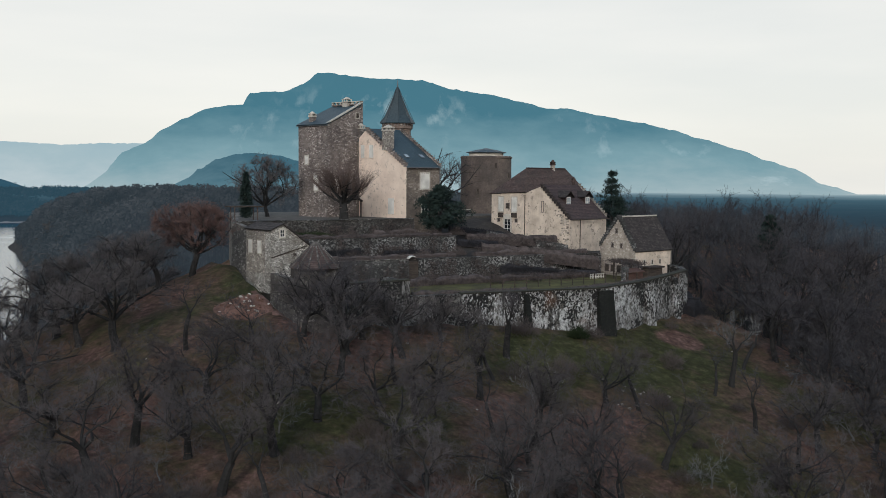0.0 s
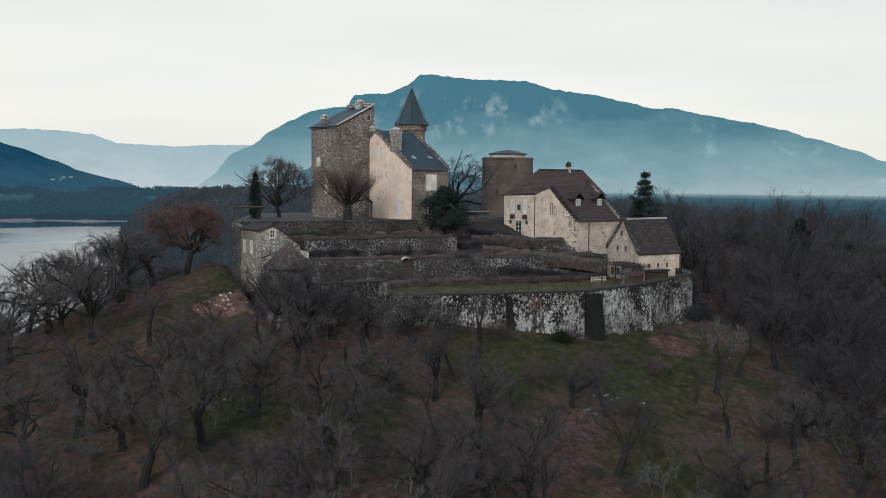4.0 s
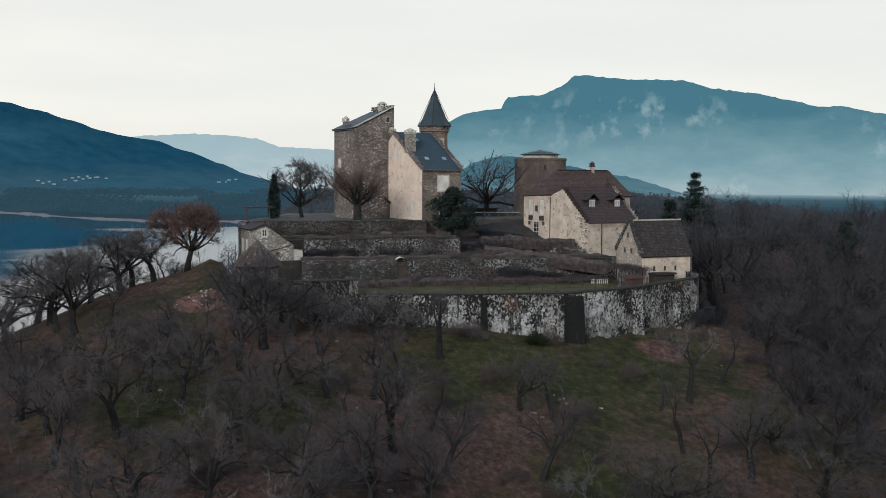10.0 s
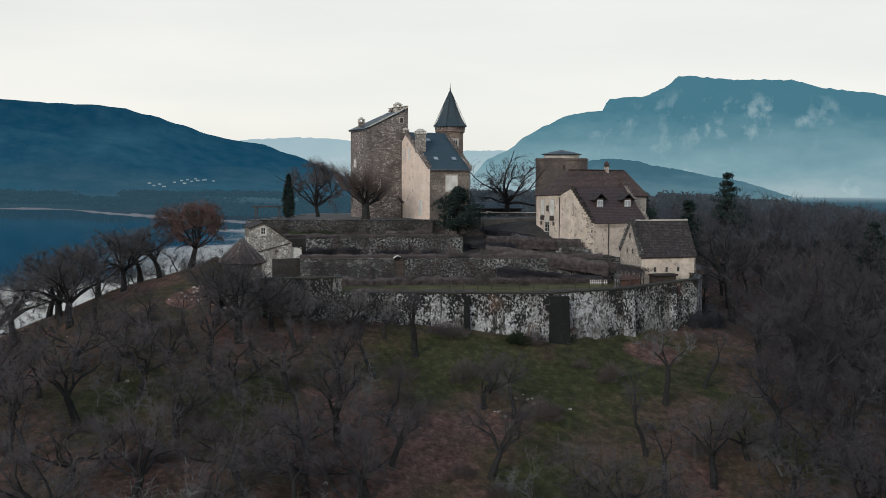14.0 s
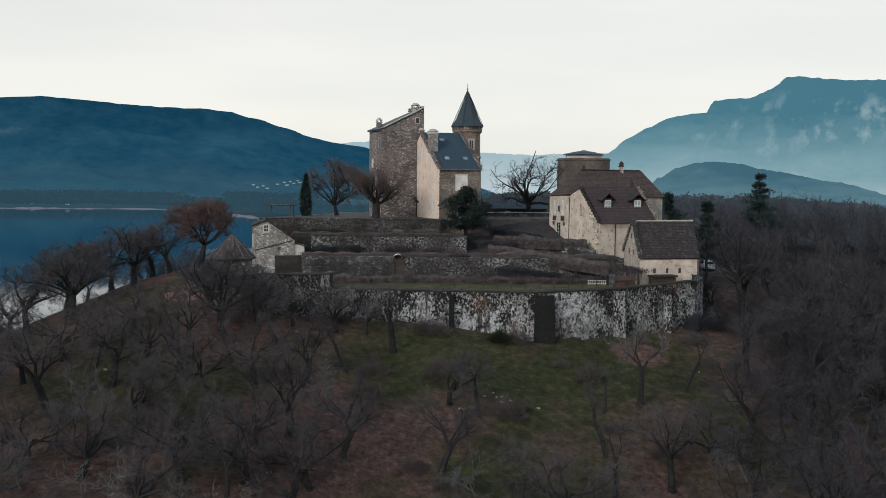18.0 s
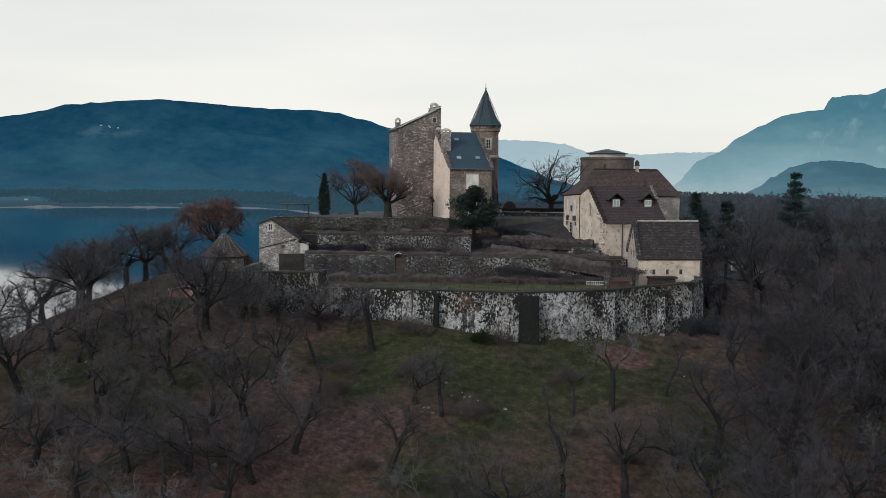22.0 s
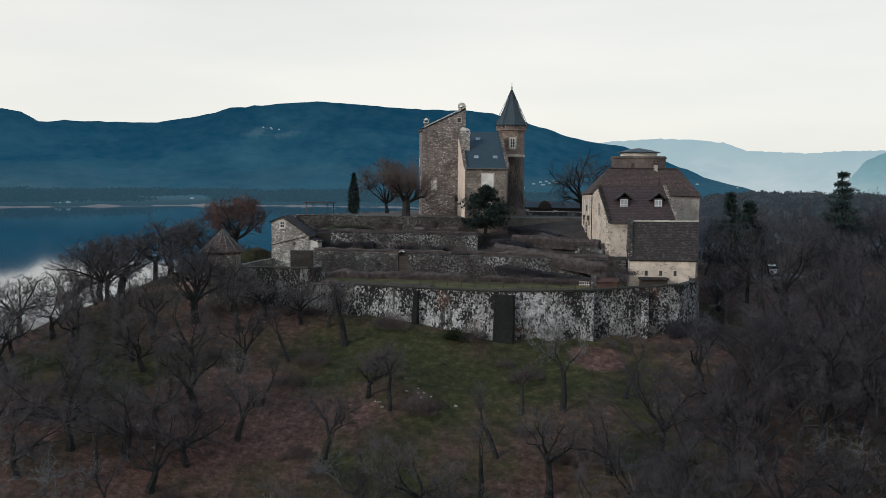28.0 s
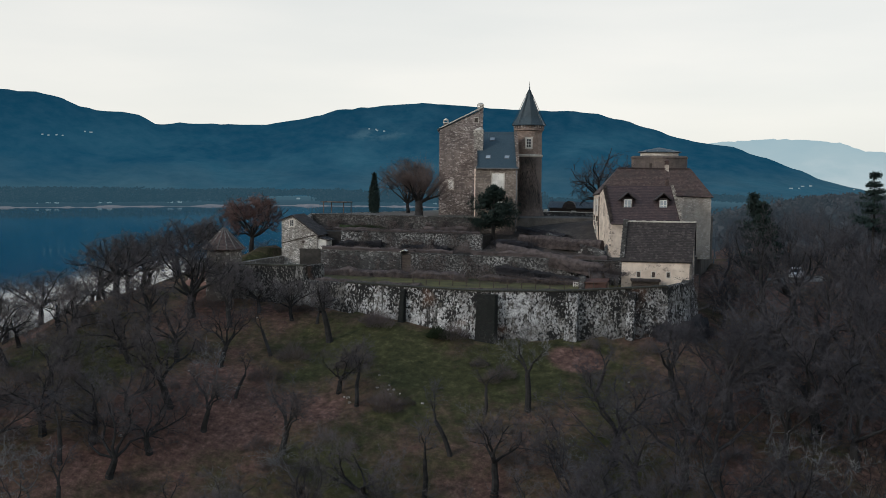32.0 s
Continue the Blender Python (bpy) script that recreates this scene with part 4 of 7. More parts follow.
# ---- keep ----
def build_keep():
    k = thing("castle_keep", "tall old stone castle keep with a steep single-slope slate roof", "castle keep")
    poly = [(-6.4, -0.95), (0.1, 1.1), (-1.95, 7.3), (-8.45, 5.25)]
    lowz, high = 13.25, 16.5
    bm = bmesh.new()
    add_prism(bm, poly, -2.5, [lowz, high, high, lowz])
    part("wall", bm, KEEP_STONE, k)
    bm = bmesh.new()
    slab(bm, [(-6.72, -1.18, lowz - 0.02 + .16), (-0.4, 0.85, high - 0.2 + .1), (-2.4, 7.25, high - 0.2 + .1), (-8.85, 5.2, lowz - 0.02 + .16)], 0.14)
    part("roof", bm, SLATE, k, "weathered slate roof")
    # raking stone coping on the gable, and the parapet along the high edge
    d = Vector((6.5, 2.05, 3.4))
    bm = bmesh.new()
    for i in range(9):
        p = Vector((*poly[0], lowz + 0.17)) + d * (i / 9)
        q = d / 9
        m = Matrix.Translation(p) @ q.to_track_quat("X", "Z").to_matrix().to_4x4()
        add_box(bm, (0.01, -0.12, 0.0), (q.length - 0.01, 0.32, 0.16), m)
    part("coping", bm, LIME, k)
    a, b = Vector((*poly[1], high)), Vector((*poly[2], high))
    e = (b - a)
    m = Matrix.Translation(a) @ e.to_track_quat("X", "Z").to_matrix().to_4x4()
    bm = bmesh.new()
    L = e.length
    add_box(bm, (0, 0.0, 0.004), (L, 0.45, 0.22), m)
    part("parapet", bm, KEEP_STONE, k)
    for i in range(8):
        bm = bmesh.new()
        x = 0.05 + (L - 0.35) * i / 7
        add_box(bm, (x, 0.04, 0.223), (x + 0.24, 0.4, 0.47), m)
        part("merlon", bm, LIME, k)
    bm = bmesh.new()
    add_box(bm, (-0.05, -0.05, 0.475), (L, 0.5, 0.57), m)
    part("parapet_slab", bm, LIME, k, "pale slab on small stone piers")
    chimney(k, -1.2, 4.0, 15.6, 16.95, 1.1, 0.9, LIME, -72)
    chimney(k, -6.9, 3.6, 13.2, 14.55, 0.75, 0.7, KEEP_STONE, -72)
    g0, g1 = poly[0], poly[1]
    hole(k, on_wall(g0, g1, 5.75, 14.45), 0.55, 0.75, "attic_opening", LIME)
    window(k, on_wall(g0, g1, 1.9, 4.0), 0.75, 1.35, closed=True)
    f0, f1 = poly[3], poly[0]
    window(k, on_wall(f0, f1, 1.9, 7.6), 0.7, 1.2, closed=True)
    window(k, on_wall(f0, f1, 4.0, 3.8), 0.8, 2.2, closed=True)
    # gutters along the eave
    bm = bmesh.new()
    m = wall_frame(f0, f1)
    add_box(bm, (-0.2, -0.26, lowz - 0.08), (6.7, -0.12, lowz + 0.06), m)
    part("gutter", bm, ZINC, k)
    # small tiled lean-to porch at the foot of the gable
    bm = bmesh.new()
    m = wall_frame(g0, g1)
    slab(bm, [m @ Vector((5.1, -1.5, 2.3)), m @ Vector((6.9, -1.5, 2.3)), m @ Vector((6.9, 0.0, 3.0)), m @ Vector((5.1, 0.0, 3.0))], 0.12)
    part("porch_roof", bm, TILE_OLD, k)
    for x in (5.2, 6.7):
        bm = bmesh.new()
        add_box(bm, (x, -1.4, -0.04), (x + 0.14, -1.26, 2.2), m)
        part("post", bm, DARK_WOOD, k)
    return k


build_keep()


# ---- logis with the peach gable ----
def build_logis():
    h = thing("castle_logis", "stone castle wing with a peach plaster gable and slate roof", "castle wing")
    e0, e1 = (2.2, -9.2), (8.3, -8.05)
    r0, r1 = (-0.4, -1.25), (5.7, -0.1)
    back0, back1 = (-1.85, 3.4), (4.3, 4.9)
    zt, zr = 7.3, 12.8
    bm = bmesh.new()
    # body: front wall, gables
    plan = [e0, e1, r1, back1, back0, r0]
    add_prism(bm, plan, -2.9, [zt, zt, zr, zt + 1.0, zt + 1.0, zr])
    part("wall", bm, WING_STONE, h)
    # peach render over the west gable
    m = wall_frame(r0, e0)
    L = math.hypot(e0[0] - r0[0], e0[1] - r0[1])
    bm = bmesh.new()
    out = [(-1.55, -0.035), (L - 0.02, -0.035), (L - 0.02, 0.02), (-1.55, 0.02)]
    pts = [m @ Vector((x, y, 0)) for x, y in out]
    lo = [bm.verts.new((p.x, p.y, -0.02)) for p in pts]
    tops = [zr - 1.3, zt, zt, zr - 1.3]
    hi = [bm.verts.new((p.x, p.y, z)) for p, z in zip(pts, tops)]
    ap = [bm.verts.new(m @ Vector((0, -0.035, zr - 0.05))), bm.verts.new(m @ Vector((0, 0.02, zr - 0.05)))]
    bm.faces.new((lo[0], lo[1], hi[1], ap[0], hi[0]))
    bm.faces.new((lo[1], lo[2], hi[2], hi[1]))
    bm.faces.new((lo[2], lo[3], hi[3], ap[1], hi[2]))
    bm.faces.new((hi[1], hi[2], ap[1], ap[0]))
    bm.faces.new((hi[0], ap[0], ap[1], hi[3]))
    bm.faces.new((lo[0], hi[0], hi[3], lo[3]))
    part("gable_render", bm, PLASTER_PEACH, h, "smooth peach plaster gable")
    bm = bmesh.new()
    sl = Vector((e0[0] - r0[0], e0[1] - r0[1], zt - zr)).normalized()
    f = Vector((0, 0, 0.12))
    A, B = Vector((*e0, zt)) + sl * 0.28, Vector((*e1, zt)) + sl * 0.28
    C, D = Vector((*r1, zr)), Vector((*r0, zr))
    slab(bm, [A + f, B + f, C + f, D + f], 0.12)
    slab(bm, [D + f, C + f, Vector((*back1, zt + 1.0)) + f, Vector((*back0, zt + 1.0)) + f], 0.12)
    part("roof", bm, SLATE, h, "smooth blue-grey slate roof")
    corbie(h, (*e0, zt + 0.2), (*r0, zr + 0.15), 19, 0.42, KEEP_STONE, 0.26)
    corbie(h, (*e1, zt + 0.2), (*r1, zr + 0.15), 19, 0.42, KEEP_STONE, 0.26)
    # skylights
    nrm = (B - A).cross(D - A).normalized()
    for u, v in ((0.30, 0.28), (0.75, 0.28), (0.42, 0.78)):
        c = A + (B - A) * u + (D - A) * v + f
        m = Matrix.Identity(4)
        ux = (B - A).normalized()
        m.col[0][:3], m.col[1][:3], m.col[2][:3] = ux, nrm.cross(ux), nrm
        m.translation = c
        bm = bmesh.new()
        add_box(bm, (-0.36, -0.42, 0.0), (0.36, 0.42, 0.09), m)
        sk = part("skylight", bm, ZINC, h)
        bm = bmesh.new()
        add_box(bm, (-0.29, -0.35, 0.093), (0.29, 0.35, 0.11), m)
        part("pane", bm, SKYGLASS, sk)
    chimney(h, 1.3, -5.0, 9.7, 12.45, 1.35, 1.1, PALE_RUBBLE, 11)
    chimney(h, -0.3, 0.9, 11.3, 12.9, 0.9, 0.8, KEEP_STONE, 11)
    window(h, on_wall(e0, e1, 3.3, 4.2), 1.65, 2.2, closed=True)
    window(h, on_wall(e0, e1, 3.3, 0.2), 1.15, 2.1, bars=(1, 3))
    g0, g1 = r0, e0
    window(h, on_wall(g0, g1, 1.15, 8.6, 0.045), 0.9, 1.9, closed=True, surround=0.06, surround_mat=PLASTER_PEACH, plain=True)
    window(h, on_wall(g0, g1, -0.7, 8.6, 0.045), 0.8, 1.9, closed=True, surround=0.06, surround_mat=PLASTER_PEACH, plain=True)
    window(h, on_wall(g0, g1, 5.3, 0.5, 0.045), 1.25, 2.3, closed=True, surround=0.06, surround_mat=PLASTER_PEACH, plain=True)
    # downpipe and gutter
    m = wall_frame(e0, e1)
    bm = bmesh.new()
    add_lathe(bm, (0, 0), ((0.06, -2.8), (0.06, zt - 0.1)), 8)
    bmesh.ops.transform(bm, matrix=m @ Matrix.Translation((6.0, -0.1, 0)), verts=bm.verts)
    part("downpipe", bm, ZINC, h)
    bm = bmesh.new()
    add_box(bm, (-0.15, -0.42, zt - 0.16), (6.4, -0.26, zt - 0.04), m)
    part("gutter", bm, ZINC, h)
    # quoins at the front corner
    for i in range(14):
        bm = bmesh.new()
        z = -2.0 + i * 0.64
        w = 0.55 if i % 2 else 0.32
        add_box(bm, (-0.04, -0.045, z), (w, 0.06, z + 0.40), m)
        part("quoin", bm, WING_STONE, h)
    return h


SKYGLASS = grained("skylight_glass", (0.30, 0.34, 0.37), (0.40, 0.44, 0.46), 2, 0.08, b_str=0.01)
build_logis()


# ---- stair turret with the slate spire ----
def build_spire():
    t = thing("stair_turret", "round stone stair turret with a tall slate spire", "tower")
    c = (6.95, 3.3)
    bm = bmesh.new()
    add_lathe(bm, c, ((2.09, 9.7), (2.05, 13.5), (2.12, 13.52), (2.12, 13.75)), 32)
    part("upper_wall", bm, BRICKSTONE, t, "reddish-brown upper stonework")
    bm = bmesh.new()
    add_lathe(bm, c, ((2.75, -1.0), (2.35, 1.2), (2.12, 4.0), (2.09, 9.69)), 32)
    part("lower_wall", bm, TOWER_STONE, t, "dark weathered lower stonework")
    bm = bmesh.new()
    add_lathe(bm, c, ((2.2, 13.76), (2.34, 13.85), (2.34, 14.1), (2.2, 14.14), (2.2, 14.66)), 32)
    part("cornice", bm, BRICKSTONE, t)
    for i in range(28):
        a = 2 * math.pi * i / 28
        bm = bmesh.new()
        m = pose(c[0] + 2.24 * math.cos(a), c[1] + 2.24 * math.sin(a), 14.2, 0, 0, math.degrees(a))
        add_box(bm, (-0.04, -0.1, 0), (0.14, 0.1, 0.4), m)
        part("corbel", bm, KEEP_STONE, t)
    bm = bmesh.new()
    add_lathe(bm, c, ((2.62, 14.62), (2.66, 14.74), (1.9, 16.0), (0.95, 18.3), (0.10, 20.5), (0.05, 20.9)), 8, math.pi / 8)
    part("spire", bm, SLATE, t, "eight-sided blue-grey slate spire")
    for i in range(8):
        a = math.pi / 8 + 2 * math.pi * i / 8
        bm = bmesh.new()
        p0 = Vector((c[0] + 2.68 * math.cos(a), c[1] + 2.68 * math.sin(a), 14.75))
        p1 = Vector((c[0] + 0.12 * math.cos(a), c[1] + 0.12 * math.sin(a), 20.5))
        m = Matrix.Translation(p0) @ (p1 - p0).to_track_quat("X", "Z").to_matrix().to_4x4()
        add_box(bm, (0, -0.04, -0.04), ((p1 - p0).length, 0.04, 0.02), m)
        part("hip_strip", bm, LEAD, t)
    bm = bmesh.new()
    add_lathe(bm, c, ((0.09, 20.6), (0.12, 20.9), (0.05, 21.0), (0.03, 21.7), (0, 21.9)), 8)
    part("finial", bm, ZINC, t)
    for a, z in ((-75, 11.0), (-150, 8.0)):
        m = pose(c[0] + 2.08 * math.cos(radians(a)), c[1] + 2.08 * math.sin(radians(a)), z, 0, 0, a + 90)
        window(t, m, 0.75, 1.5, bars=(1, 2), surround=0.22)
    bm = bmesh.new()
    add_lathe(bm, c, ((2.10, 9.5), (2.22, 9.62), (2.22, 9.85), (2.08, 9.95)), 32)
    part("string_course", bm, LIME, t)
    return t


BRICKSTONE = masonry("brown_turret_stone", [(0.20, 0.145, 0.12), (0.26, 0.19, 0.155), (0.175, 0.13, 0.11), (0.31, 0.24, 0.195)], (0.22, 0.175, 0.145), 0.34)
settle(build_spire(), (6.95, 3.3), 0, (0, 0, 0), 0.957)


# ---- round tower ----
def build_round_tower():
    t = thing("round_tower", "squat round tower of brown stone with a low cap roof", "tower")
    c, r = (26.5, 8.9), 4.25
    bm = bmesh.new()
    add_lathe(bm, c, ((r + .25, -3), (r + .05, 2), (r, 9.3), (r + .12, 9.32), (r + .12, 9.55), (r, 9.57), (r - .05, 9.7)), 48)
    part("wall", bm, TOWER_STONE, t)
    bm = bmesh.new()
    add_lathe(bm, c, ((2.9, 9.7), (2.9, 10.25)), 40)
    part("drum", bm, LIME, t, "pale rendered drum under the cap")
    bm = bmesh.new()
    add_lathe(bm, c, ((3.3, 10.24), (3.36, 10.32), (1.9, 10.75), (0.5, 10.98), (0, 11.05)), 12)
    part("cap_roof", bm, SLATE, t, "low dark slate cap roof")
    for i in range(12):
        a = 2 * math.pi * i / 12
        p0 = Vector((c[0] + 3.38 * math.cos(a), c[1] + 3.38 * math.sin(a), 10.33))
        p1 = Vector((c[0], c[1], 11.06))
        bm = bmesh.new()
        m = Matrix.Translation(p0) @ (p1 - p0).to_track_quat("X", "Z").to_matrix().to_4x4()
        add_box(bm, (0, -0.05, -0.02), ((p1 - p0).length - 0.1, 0.05, 0.05), m)
        part("hip_strip", bm, ZINC, t)
    for a, z in ((-100, 7.6), (-140, 3.2), (-60, 6.0), (-75, 2.0)):
        m = pose(c[0] + (r + 0.02) * math.cos(radians(a)), c[1] + (r + 0.02) * math.sin(radians(a)), z, 0, 0, a + 90)
        hole(t, m, 0.4, 0.9, rim=TOWER_STONE)
    return t


settle(build_round_tower(), (26.5, 8.9), 0, (0, 0, 0), 0.975)


# ---- farmhouse ----
FARM_STONE = masonry("grey_farm_stone", [(0.28, 0.255, 0.23), (0.40, 0.37, 0.335), (0.33, 0.305, 0.275), (0.48, 0.45, 0.41)], (0.30, 0.275, 0.25), 0.36, (0.17, 0.15, 0.13), 0.6, 1.7, 0.0, ((0.46, 0.42, 0.37), 0.45))
def build_farmhouse():
    h = thing("farmhouse", "cream plastered farmhouse with brown tiled hipped roof and lean-to", "farmhouse")
    A, B = (18.95, -5.1), (20.95, -11.45)                         # window front
    T, C = (21.95, -14.0), (23.85, -18.6)                         # lean-to gable, top and foot
    D, E = (32.55, -15.9), (30.7, -11.3)
    F, G = (35.6, -6.7), (33.6, -0.4)
    R0, R1, zr, ze = (22.9, -8.6), (32.6, -5.3), 7.35, 3.55
    za, zc = 4.75, 0.05
    bm = bmesh.new()
    add_prism(bm, [A, B, F, G], -5.2, ze)
    part("wall", bm, FARM_STONE, h)
    bm = bmesh.new()
    add_box(bm, (0, -0.02, -5.2), (math.hypot(B[0] - A[0], B[1] - A[1]), 0.05, ze), wall_frame(A, B))
    part("plaster_front", bm, PLASTER_CREAM, h, "cream plaster of the window front")
    bm = bmesh.new()
    add_prism(bm, [B, T, C, D, E], -5.6, [ze + 0.1, za - 0.1, zc - 0.05, zc - 0.05, za - 0.1])
    part("lean_to_wall", bm, PLASTER_CREAM, h, "cream plaster lean-to with bare patches")
    o = 0.35
    a, b, f, g = (A[0] - .3, A[1] + .3), (B[0] - .28, B[1] - .1), (F[0] + o, F[1] - o), (G[0] + o, G[1] + o)
    z0 = ze - 0.1
    bm = bmesh.new()
    slab(bm, [(*b, z0 + .35), (*f, z0), (*R1, zr), (*R0, zr)], 0.14)
    slab(bm, [(*f, z0), (*g, z0), (*R1, zr)], 0.14)
    slab(bm, [(*g, z0), (*a, z0), (*R0, zr), (*R1, zr)], 0.14)
    slab(bm, [(*a, z0), (*b, z0 + .35), (*R0, zr)], 0.14)
    part("roof", bm, TILE_BROWN, h, "brown clay tile hipped roof")
    bm = bmesh.new()
    m = Matrix.Translation((*R0, zr)) @ Vector((R1[0] - R0[0], R1[1] - R0[1], 0)).to_track_quat("X", "Z").to_matrix().to_4x4()
    for i in range(25):
        add_box(bm, (i * 0.402, -0.13, -0.03), (i * 0.402 + 0.39, 0.13, 0.09 + 0.02 * (i % 2)), m)
    part("ridge_tiles", bm, TILE_RED, h)
    # lean-to roof
    sl = Vector((C[0] - T[0], C[1] - T[1], zc - za)).normalized() * 0.35
    p = [Vector((T[0] - .12, T[1], za)), Vector((E[0], E[1], za)), Vector((*D, zc)) + sl, Vector((C[0] - .12, C[1], zc)) + sl]
    bm = bmesh.new()
    slab(bm, [v + Vector((0, 0, 0.14)) for v in p], 0.14)
    part("lean_to_roof", bm, TILE_RED, h, "plum-red tiled lean-to roof")
    corbie(h, (*C, zc + 0.1), (*T, za + 0.15), 13, 0.35, TILE_OLD, 0.22)
    corbie(h, (*D, zc + 0.2), (E[0], E[1], za + 0.25), 13, 0.32, PALE_RUBBLE, 0.26)
    # dormers
    for x, y, z in ((25.35, -15.55, 1.65), (29.85, -14.15, 1.62)):
        at = pose(x, y, z, 0, 0, 17) @ Matrix.Diagonal((1.25, 1.2, 1.3, 1))
        bm = bmesh.new()
        add_box(bm, (-0.55, -0.35, -0.2), (0.55, 2.0, 1.15), at)
        dm = part("dormer", bm, TILE_RED, h)
        bm = bmesh.new()
        for s in (-1, 1):
            slab(bm, [at @ Vector(q) for q in ((0, -0.7, 1.85), (0, 2.4, 1.85), (s * 0.95, 2.4, 1.1), (s * 0.95, -0.6, 1.1))], 0.1)
        add_box(bm, (-0.5, -0.34, 1.1), (0.5, -0.2, 1.3), at)
        part("dormer_roof", bm, TILE_OLD, dm, "small gabled tile hood")
        m = at @ Matrix.Translation((0, -0.36, 0))
        bm = bmesh.new()
        add_box(bm, (-0.40, -0.03, -0.05), (0.40, 0.02, 1.12), m)
        part("dormer_frame", bm, WHITE_PAINT, dm, "white dormer window frame")
        for s in (-1, 1):
            for k in (0, 1):
                bm = bmesh.new()
                add_box(bm, (-0.32 if s < 0 else 0.04, -0.038, 0.06 + 0.52 * k), (-0.04 if s < 0 else 0.32, -0.032, 0.5 + 0.52 * k), m)
                part("pane", bm, SKYGLASS, dm)
    bm = bmesh.new()
    c = (p[0] + p[1] + p[2] + p[3]) / 4 + Vector((-0.2, 0, 0.45))
    ux, n = (p[1] - p[0]).normalized(), (p[1] - p[0]).cross(p[3] - p[0]).normalized()
    n = n if n.z > 0 else -n
    m = Matrix.Identity(4)
    m.col[0][:3], m.col[1][:3], m.col[2][:3] = ux, n.cross(ux), n
    m.translation = c
    add_box(bm, (-0.45, -0.3, -0.3), (0.45, 0.3, -0.2), m)
    part("skylight", bm, SKYGLASS, h)
    chimney(h, 29.4, -6.3, 6.8, 7.9, 0.55, 0.55, BARN_GABLE, 0, TILE_BROWN)
    chimney(h, 30.0, -11.0, 4.5, 5.3, 0.4, 0.4, TILE_BROWN, 0, TILE_BROWN)
    # west wall: shuttered windows, french door, lamp niches
    L1 = math.hypot(B[0] - A[0], B[1] - A[1])
    for x in (1.9, 4.5):
        window(h, on_wall(A, B, x, 0.75, 0.03), 0.95, 2.2, closed=True, surround=0.12)
        bm = bmesh.new()
        add_box(bm, (-0.5, -0.14, -0.85), (0.5, -0.005, -0.18), on_wall(A, B, x, 0.75, 0.03))
        part("balcony_panel", bm, DARK_WOOD, h)
    hole(h, on_wall(A, B, 3.2, 1.3, 0.03), 0.55, 0.7, "niche")
    window(h, on_wall(A, B, 3.2, -2.35, 0.03), 1.25, 2.25, bars=(1, 3), name="french_door", surround=0.2)
    bm = bmesh.new()
    add_lathe(bm, (0, 0), ((0.95, -0.05), (0.95, 0.1)), 20)
    bmesh.ops.transform(bm, matrix=on_wall(A, B, 3.2, 0.0, 0.03) @ pose(0, 0, 0, 90, 0, 0) @ Matrix.Scale(0.45, 4, (0, 1, 0)), verts=bm.verts)
    part("door_arch", bm, LIME, h)
    for x in (1.5, 4.9):
        hole(h, on_wall(A, B, x, -0.75, 0.03), 0.35, 0.4, "vent")
    L2 = math.hypot(C[0] - B[0], C[1] - B[1])
    hole(h, on_wall(B, C, 3.0, 0.9), 0.3, 1.5, "slit_window")
    hole(h, on_wall(B, C, 1.9, -3.6), 1.0, 0.8, "cellar_arch")
    # downpipes
    for fa, fb, x, za_, zb_ in ((A, B, L1 - 0.1, -4, ze - 0.2), (C, D, 2.4, -5.4, zc - 0.1)):
        bm = bmesh.new()
        add_lathe(bm, (0, 0), ((0.06, za_), (0.06, zb_)), 8)
        bmesh.ops.transform(bm, matrix=wall_frame(fa, fb) @ Matrix.Translation((x, -0.09, 0)), verts=bm.verts)
        part("downpipe", bm, DARK_WOOD, h)
    bm = bmesh.new()
    add_box(bm, (-0.1, -0.62, zc - 0.22), (9.1, -0.48, zc - 0.1), wall_frame(C, D))
    part("gutter", bm, DARK_WOOD, h)
    # bared quoins at the lean-to corner
    rng = random.Random(4)
    m = wall_frame(B, C)
    for i in range(130):
        z = rng.uniform(-5, 1.5)
        x = L2 - 0.25 - abs(rng.gauss(0, 0.8))
        if z < -2.5 and rng.random() < 0.5:
            continue
        w, hh = rng.uniform(0.2, 0.42), rng.uniform(0.14, 0.24)
        if z + hh > zc - 0.2 + (L2 - x) * 0.7 or (x < L2 - 1.8 and z < zc - 1.7 + (L2 - x) * 0.7 and z > -3.6) or x < 0.2:
            continue
        bm = bmesh.new()
        add_box(bm, (x - w / 2, -0.03, z), (x + w / 2, 0.05, z + hh), m)
        part("stone", bm, WING_STONE if i % 3 == 0 else BARN_GABLE, h)
    return h


build_farmhouse()


